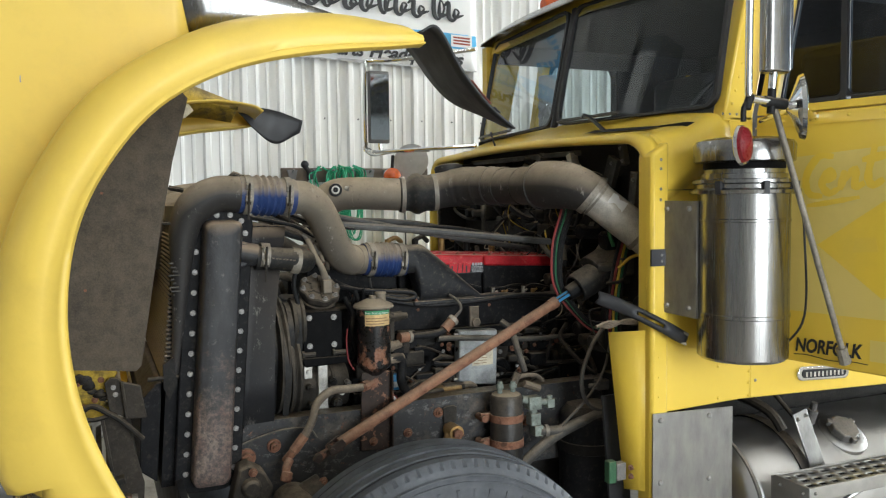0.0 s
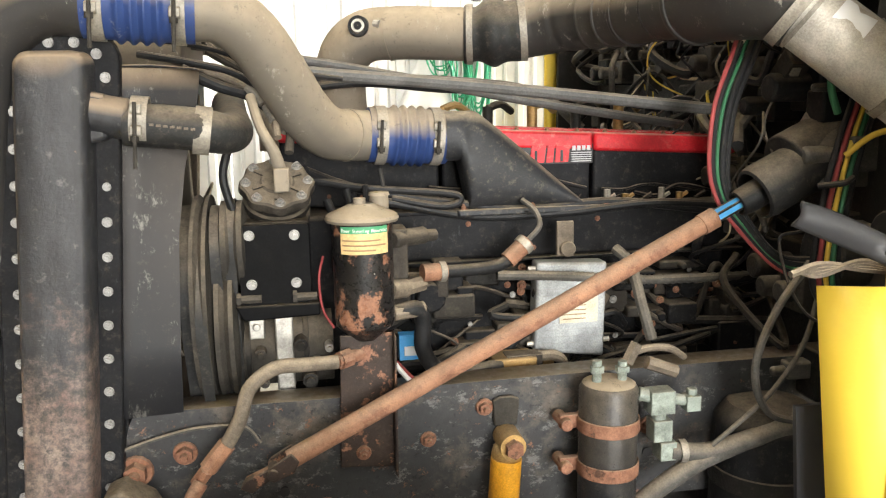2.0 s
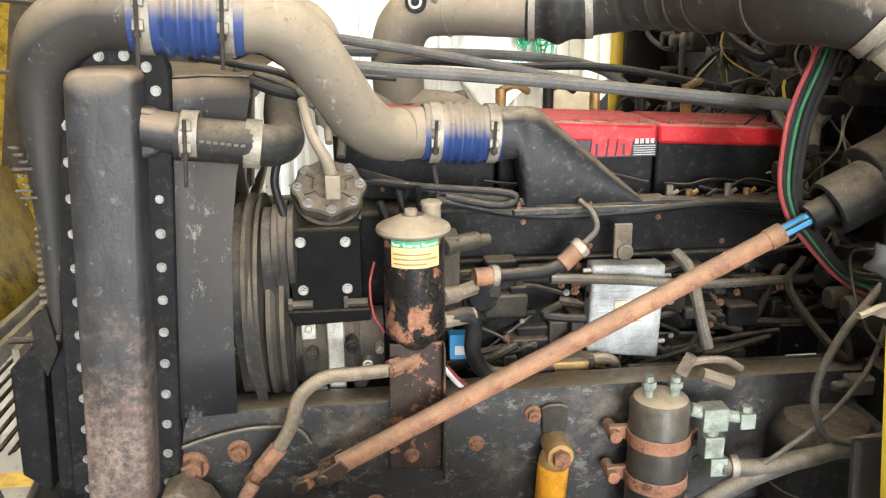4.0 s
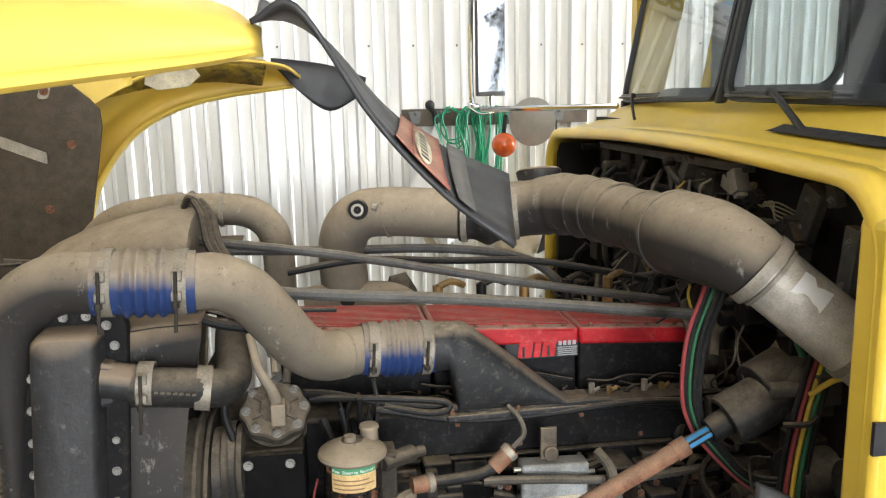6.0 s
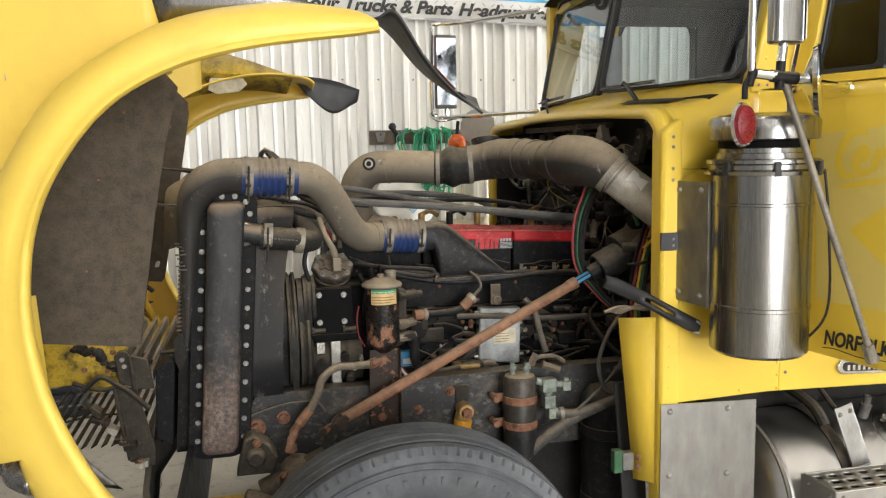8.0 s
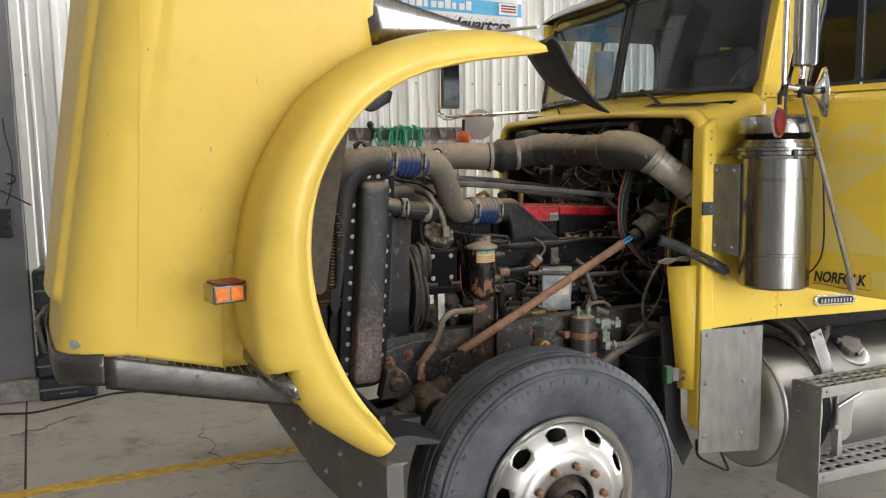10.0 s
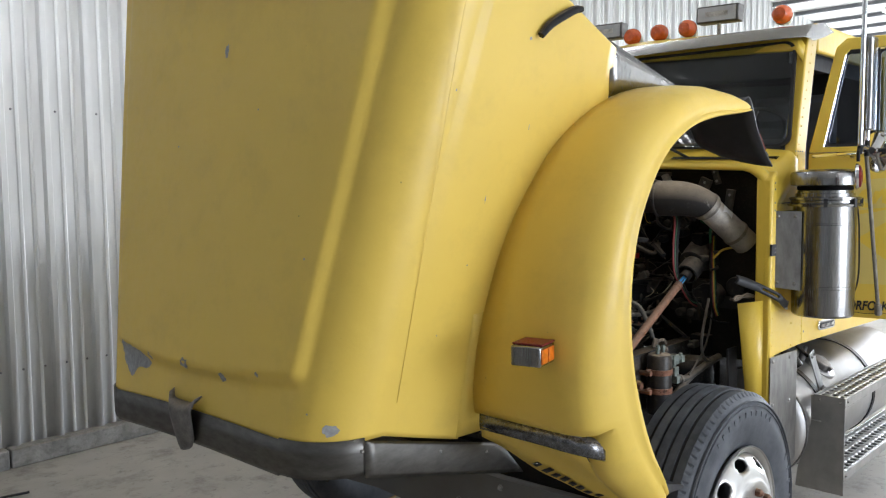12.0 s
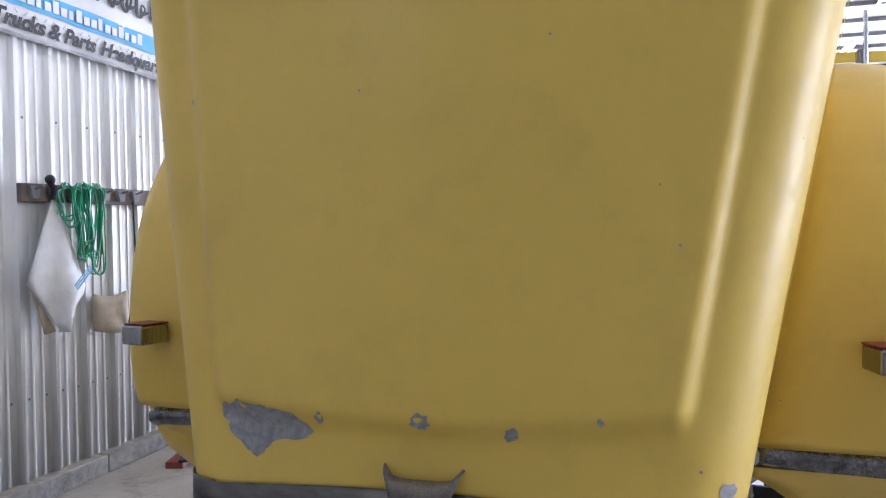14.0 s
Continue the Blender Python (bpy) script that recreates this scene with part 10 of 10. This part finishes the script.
hook_rail(0.53, 1.78, 1.875)


def cord(x, z, drop, turns, seed):
    ob = thing("extension_cord", on_wall(x, z, 0.1), "coiled green extension cord hanging from a hook", "cord", "hanging cords")
    r = random.Random(seed)
    for k in range(turns):
        w = 0.045 + r.uniform(0, 0.055)
        d = drop * r.uniform(0.75, 1.05)
        o = 0.10 + r.uniform(0, 0.06)
        pts = [on_wall(x - 0.02, z + 0.04, o), on_wall(x - w, z - 0.02, o), on_wall(x - w * r.uniform(0.6, 1.1), z - d * 0.5, o + 0.02), on_wall(x - w * 0.4, z - d, o), on_wall(x + w * 0.5, z - d * 0.97, o + 0.01), on_wall(x + w * r.uniform(0.7, 1.1), z - d * 0.5, o), on_wall(x + w, z, o), on_wall(x + 0.01, z + 0.045, o)]
        b = B()
        pts = [p + Vector((r.uniform(-0.018, 0.018), r.uniform(-0.012, 0.012), r.uniform(-0.02, 0.02))) for p in pts]
        add_tube(b, pts, 0.0048, seg=6, n=5)
        part("loop", b, "cord_green", ob)


cord(0.84, 1.89, 0.20, 5, 1)
cord(0.97, 1.89, 0.42, 11, 3)
cord(1.09, 1.89, 0.50, 10, 2)
bag = thing("white_bag", on_wall(0.74, 1.4, 0.15), "white cloth sack hanging folded from a hook", "bag")
rows = []
for t in np.linspace(0, 1, 16):
    zl, zr = 1.85 - 0.51 * min(1, t / 0.62), 1.85 - 0.59 * min(1, t / 0.70)
    xl = 0.745 - 0.235 * min(1, t / 0.62) + 0.26 * max(0, (t - 0.62) / 0.38)
    xr = 0.765 + 0.285 * min(1, t / 0.70) - 0.27 * max(0, (t - 0.70) / 0.30)
    zl -= 0.31 * max(0, (t - 0.62) / 0.38)
    zr -= 0.25 * max(0, (t - 0.70) / 0.30)
    rows.append([on_wall(xl + (xr - xl) * u, zl + (zr - zl) * u, 0.10 + 0.07 * t * math.sin(math.pi * u) + 0.022 * math.sin(u * 9 + t * 3) * t) for u in np.linspace(0, 1, 15)])
part("cloth", add_sheet(B(), rows), "white_cloth", bag, angle=60, solid=0.004)
for i in range(3):
    p = on_wall(0.87 + 0.012 * i, 1.36 - 0.012 * i, 0.205)
    part("print_bar", add_box(B(), (-0.09, -0.002, -0.004), (0.09, 0.002, 0.004), Matrix.Translation(p) @ Matrix.Rotation(radians(-42), 4, "Y")), "sky_blue", bag)
bm = B()
add_tube(bm, [on_wall(0.74, 1.84, 0.11), on_wall(0.73, 1.90, 0.13), on_wall(0.70, 1.945, 0.12)], 0.018, seg=10)
add_ball(bm, on_wall(0.70, 1.955, 0.13), 0.032)
part("handle", bm, "seal", bag)
part("lining", add_sheet(B(), [[on_wall(0.52, 1.335, 0.098), on_wall(0.60, 1.23, 0.098), on_wall(0.70, 1.10, 0.098), on_wall(0.755, 1.02, 0.098)], [on_wall(0.56, 1.28, 0.085), on_wall(0.62, 1.16, 0.085), on_wall(0.66, 1.05, 0.085), on_wall(0.67, 1.01, 0.085)]]), "tan_cloth", bag, "brown inner lining", solid=0.004)
sc = thing("dust_pan", on_wall(1.42, 1.2, 0.1), "grey dust pan with a dark edge hanging on the wall", "dust pan")
bm = B()
rows = []
for t in np.linspace(0, 1, 5):
    rows.append([on_wall(1.14 + 0.36 * s, 1.22 - 0.25 * t - 0.03 * math.sin(math.pi * s), 0.06 + 0.07 * t * math.sin(math.pi * s)) for s in np.linspace(0, 1, 9)])
part("pan", add_sheet(bm, rows), "tan_cloth", sc, solid=0.004)
bm = B()
add_prism(bm, [(1.46, 1.08), (1.56, 1.20), (1.57, 1.02), (1.42, 0.95)], 1, wall_y(1.56) - 0.14, wall_y(1.56) - 0.12)
part("blade", bm, "seal", sc)
bm = B()
add_rod(bm, on_wall(1.56, 1.88, 0.08), on_wall(1.56, 1.16, 0.10), 0.007, seg=8)
part("handle", bm, "seal", sc)

# black cases stacked by the wall, lift post, block, cables
def case(at, size, label, tilt=0):
    ob = thing("tool_case", at, label, "tool case", "stacked cases")
    x, y, z = at
    w, d, h = size
    m = Matrix.Translation(at) @ Matrix.Rotation(radians(tilt), 4, "Z")
    b = B()
    add_box(b, (-w / 2, -d / 2, 0), (w / 2, d / 2, h), m)
    part("shell", b, "case_black", ob, bevel=0.02)
    for k in range(2):
        b = B()
        add_box(b, (-w * 0.38, -d / 2 - 0.010, h * (0.18 + 0.45 * k)), (w * 0.38, -d / 2 + 0.002, h * (0.42 + 0.45 * k)), m)
        part("drawer", b, "case_black", ob, bevel=0.008)
        b = B()
        add_box(b, (-w * 0.15, -d / 2 - 0.026, h * (0.28 + 0.45 * k)), (w * 0.15, -d / 2 - 0.008, h * (0.33 + 0.45 * k)), m)
        part("handle", b, "post_grey", ob, bevel=0.003)
    b = B()
    add_box(b, (-w / 2 - 0.004, -d / 2 - 0.004, h * 0.5 - 0.006), (w / 2 + 0.004, d / 2 + 0.004, h * 0.5 + 0.006), m)
    part("lid_line", b, "post_grey", ob)
    return ob


case((-1.78, 4.02, 0.0), (0.38, 0.30, 0.17), "low black plastic tool case")
case((-1.78, 4.02, 0.172), (0.38, 0.30, 0.17), "low black plastic tool case")
case((-1.80, 4.05, 0.345), (0.33, 0.28, 0.30), "tall black equipment case")
case((-1.80, 4.05, 0.647), (0.33, 0.28, 0.29), "tall black equipment case")
can = thing("oil_tin", (-1.76, 4.05, 0.94), "small dark red tin on the cases", "tin")
bm = B()
add_rod(bm, (-1.76, 4.05, 0.94), (-1.76, 4.05, 0.985), 0.045, seg=20)
part("tin", bm, "red_wood", can, bevel=0.004)
post = thing("lift_post", (-2.08, 3.95, 0), "dark grey steel lift post with a cable and controls", "lift post")
bm = B()
add_box(bm, (-2.30, 4.0, 0.15), (-1.99, 4.25, 4.4))
part("column", bm, "post_grey", post, bevel=0.01)
bm = B()
add_box(bm, (-2.34, 3.93, 0.0), (-1.95, 4.30, 0.15))
part("foot", bm, "kerb", post, "concrete foot block", bevel=0.012)
bm = B()
add_box(bm, (-1.985, 4.02, 0.3), (-1.93, 4.2, 4.2))
part("guard", bm, "white_paint", post)
bm = B()
add_box(bm, (-2.14, 3.90, 1.18), (-2.05, 4.0, 1.38))
add_rod(bm, (-2.095, 3.89, 1.28), (-2.095, 3.91, 1.28), 0.03, seg=16)
part("control_box", bm, "case_black", post, bevel=0.02)
bm = B()
add_tube(bm, [(-2.09, 3.96, 1.40), (-2.05, 3.95, 1.52), (-2.03, 3.95, 1.70), (-2.06, 3.97, 1.88), (-2.07, 3.98, 2.0)], 0.006, seg=6)
add_tube(bm, [(-2.07, 3.97, 1.62), (-2.02, 3.93, 1.60), (-2.03, 3.93, 1.56), (-2.07, 3.96, 1.55)], 0.007, seg=6)
add_tube(bm, [(-2.30, 3.95, 1.62), (-2.1, 3.93, 1.50), (-1.93, 3.9, 1.40)], 0.006, seg=6)
part("cable", bm, "seal", post)
cab_w = thing("floor_cable", (-1.9, 3.7, 0), "thin dark cable lying on the floor", "cable")
bm = B()
add_tube(bm, [(-2.6, 3.55, 0.008), (-2.25, 3.68, 0.008), (-2.0, 3.62, 0.008), (-1.75, 3.72, 0.008), (-1.5, 3.85, 0.008), (-1.3, 3.83, 0.008)], 0.008, seg=6)
part("cable", bm, "seal", cab_w)
red = thing("red_tub", (-2.33, 3.68, 0), "small red plastic tub on the floor", "tub")
bm = B()
add_lathe(bm, [(0.02, 0.0), (0.08, 0.0), (0.10, 0.02), (0.115, 0.12), (0.12, 0.125), (0.105, 0.12), (0.09, 0.02), (0.02, 0.012)], (-2.33, 3.68, 0), UP, seg=28)
part("tub", bm, "red_plastic", red)
brd = thing("red_board", (1.75, 4.2, 0), "dull red wooden board lying by the kerb", "board")
bm = B()
add_box(bm, (-0.35, -0.06, 0.0), (0.35, 0.06, 0.045), Matrix.Translation((1.75, 4.22, 0)) @ Matrix.Rotation(radians(18), 4, "Z"))
part("board", bm, "red_wood", brd, bevel=0.004)
bm = B()
add_box(bm, (-0.3, -0.05, 0.045), (0.3, 0.05, 0.06), Matrix.Translation((1.70, 4.18, 0)) @ Matrix.Rotation(radians(30), 4, "Z"))
part("strip", bm, "seal", brd)
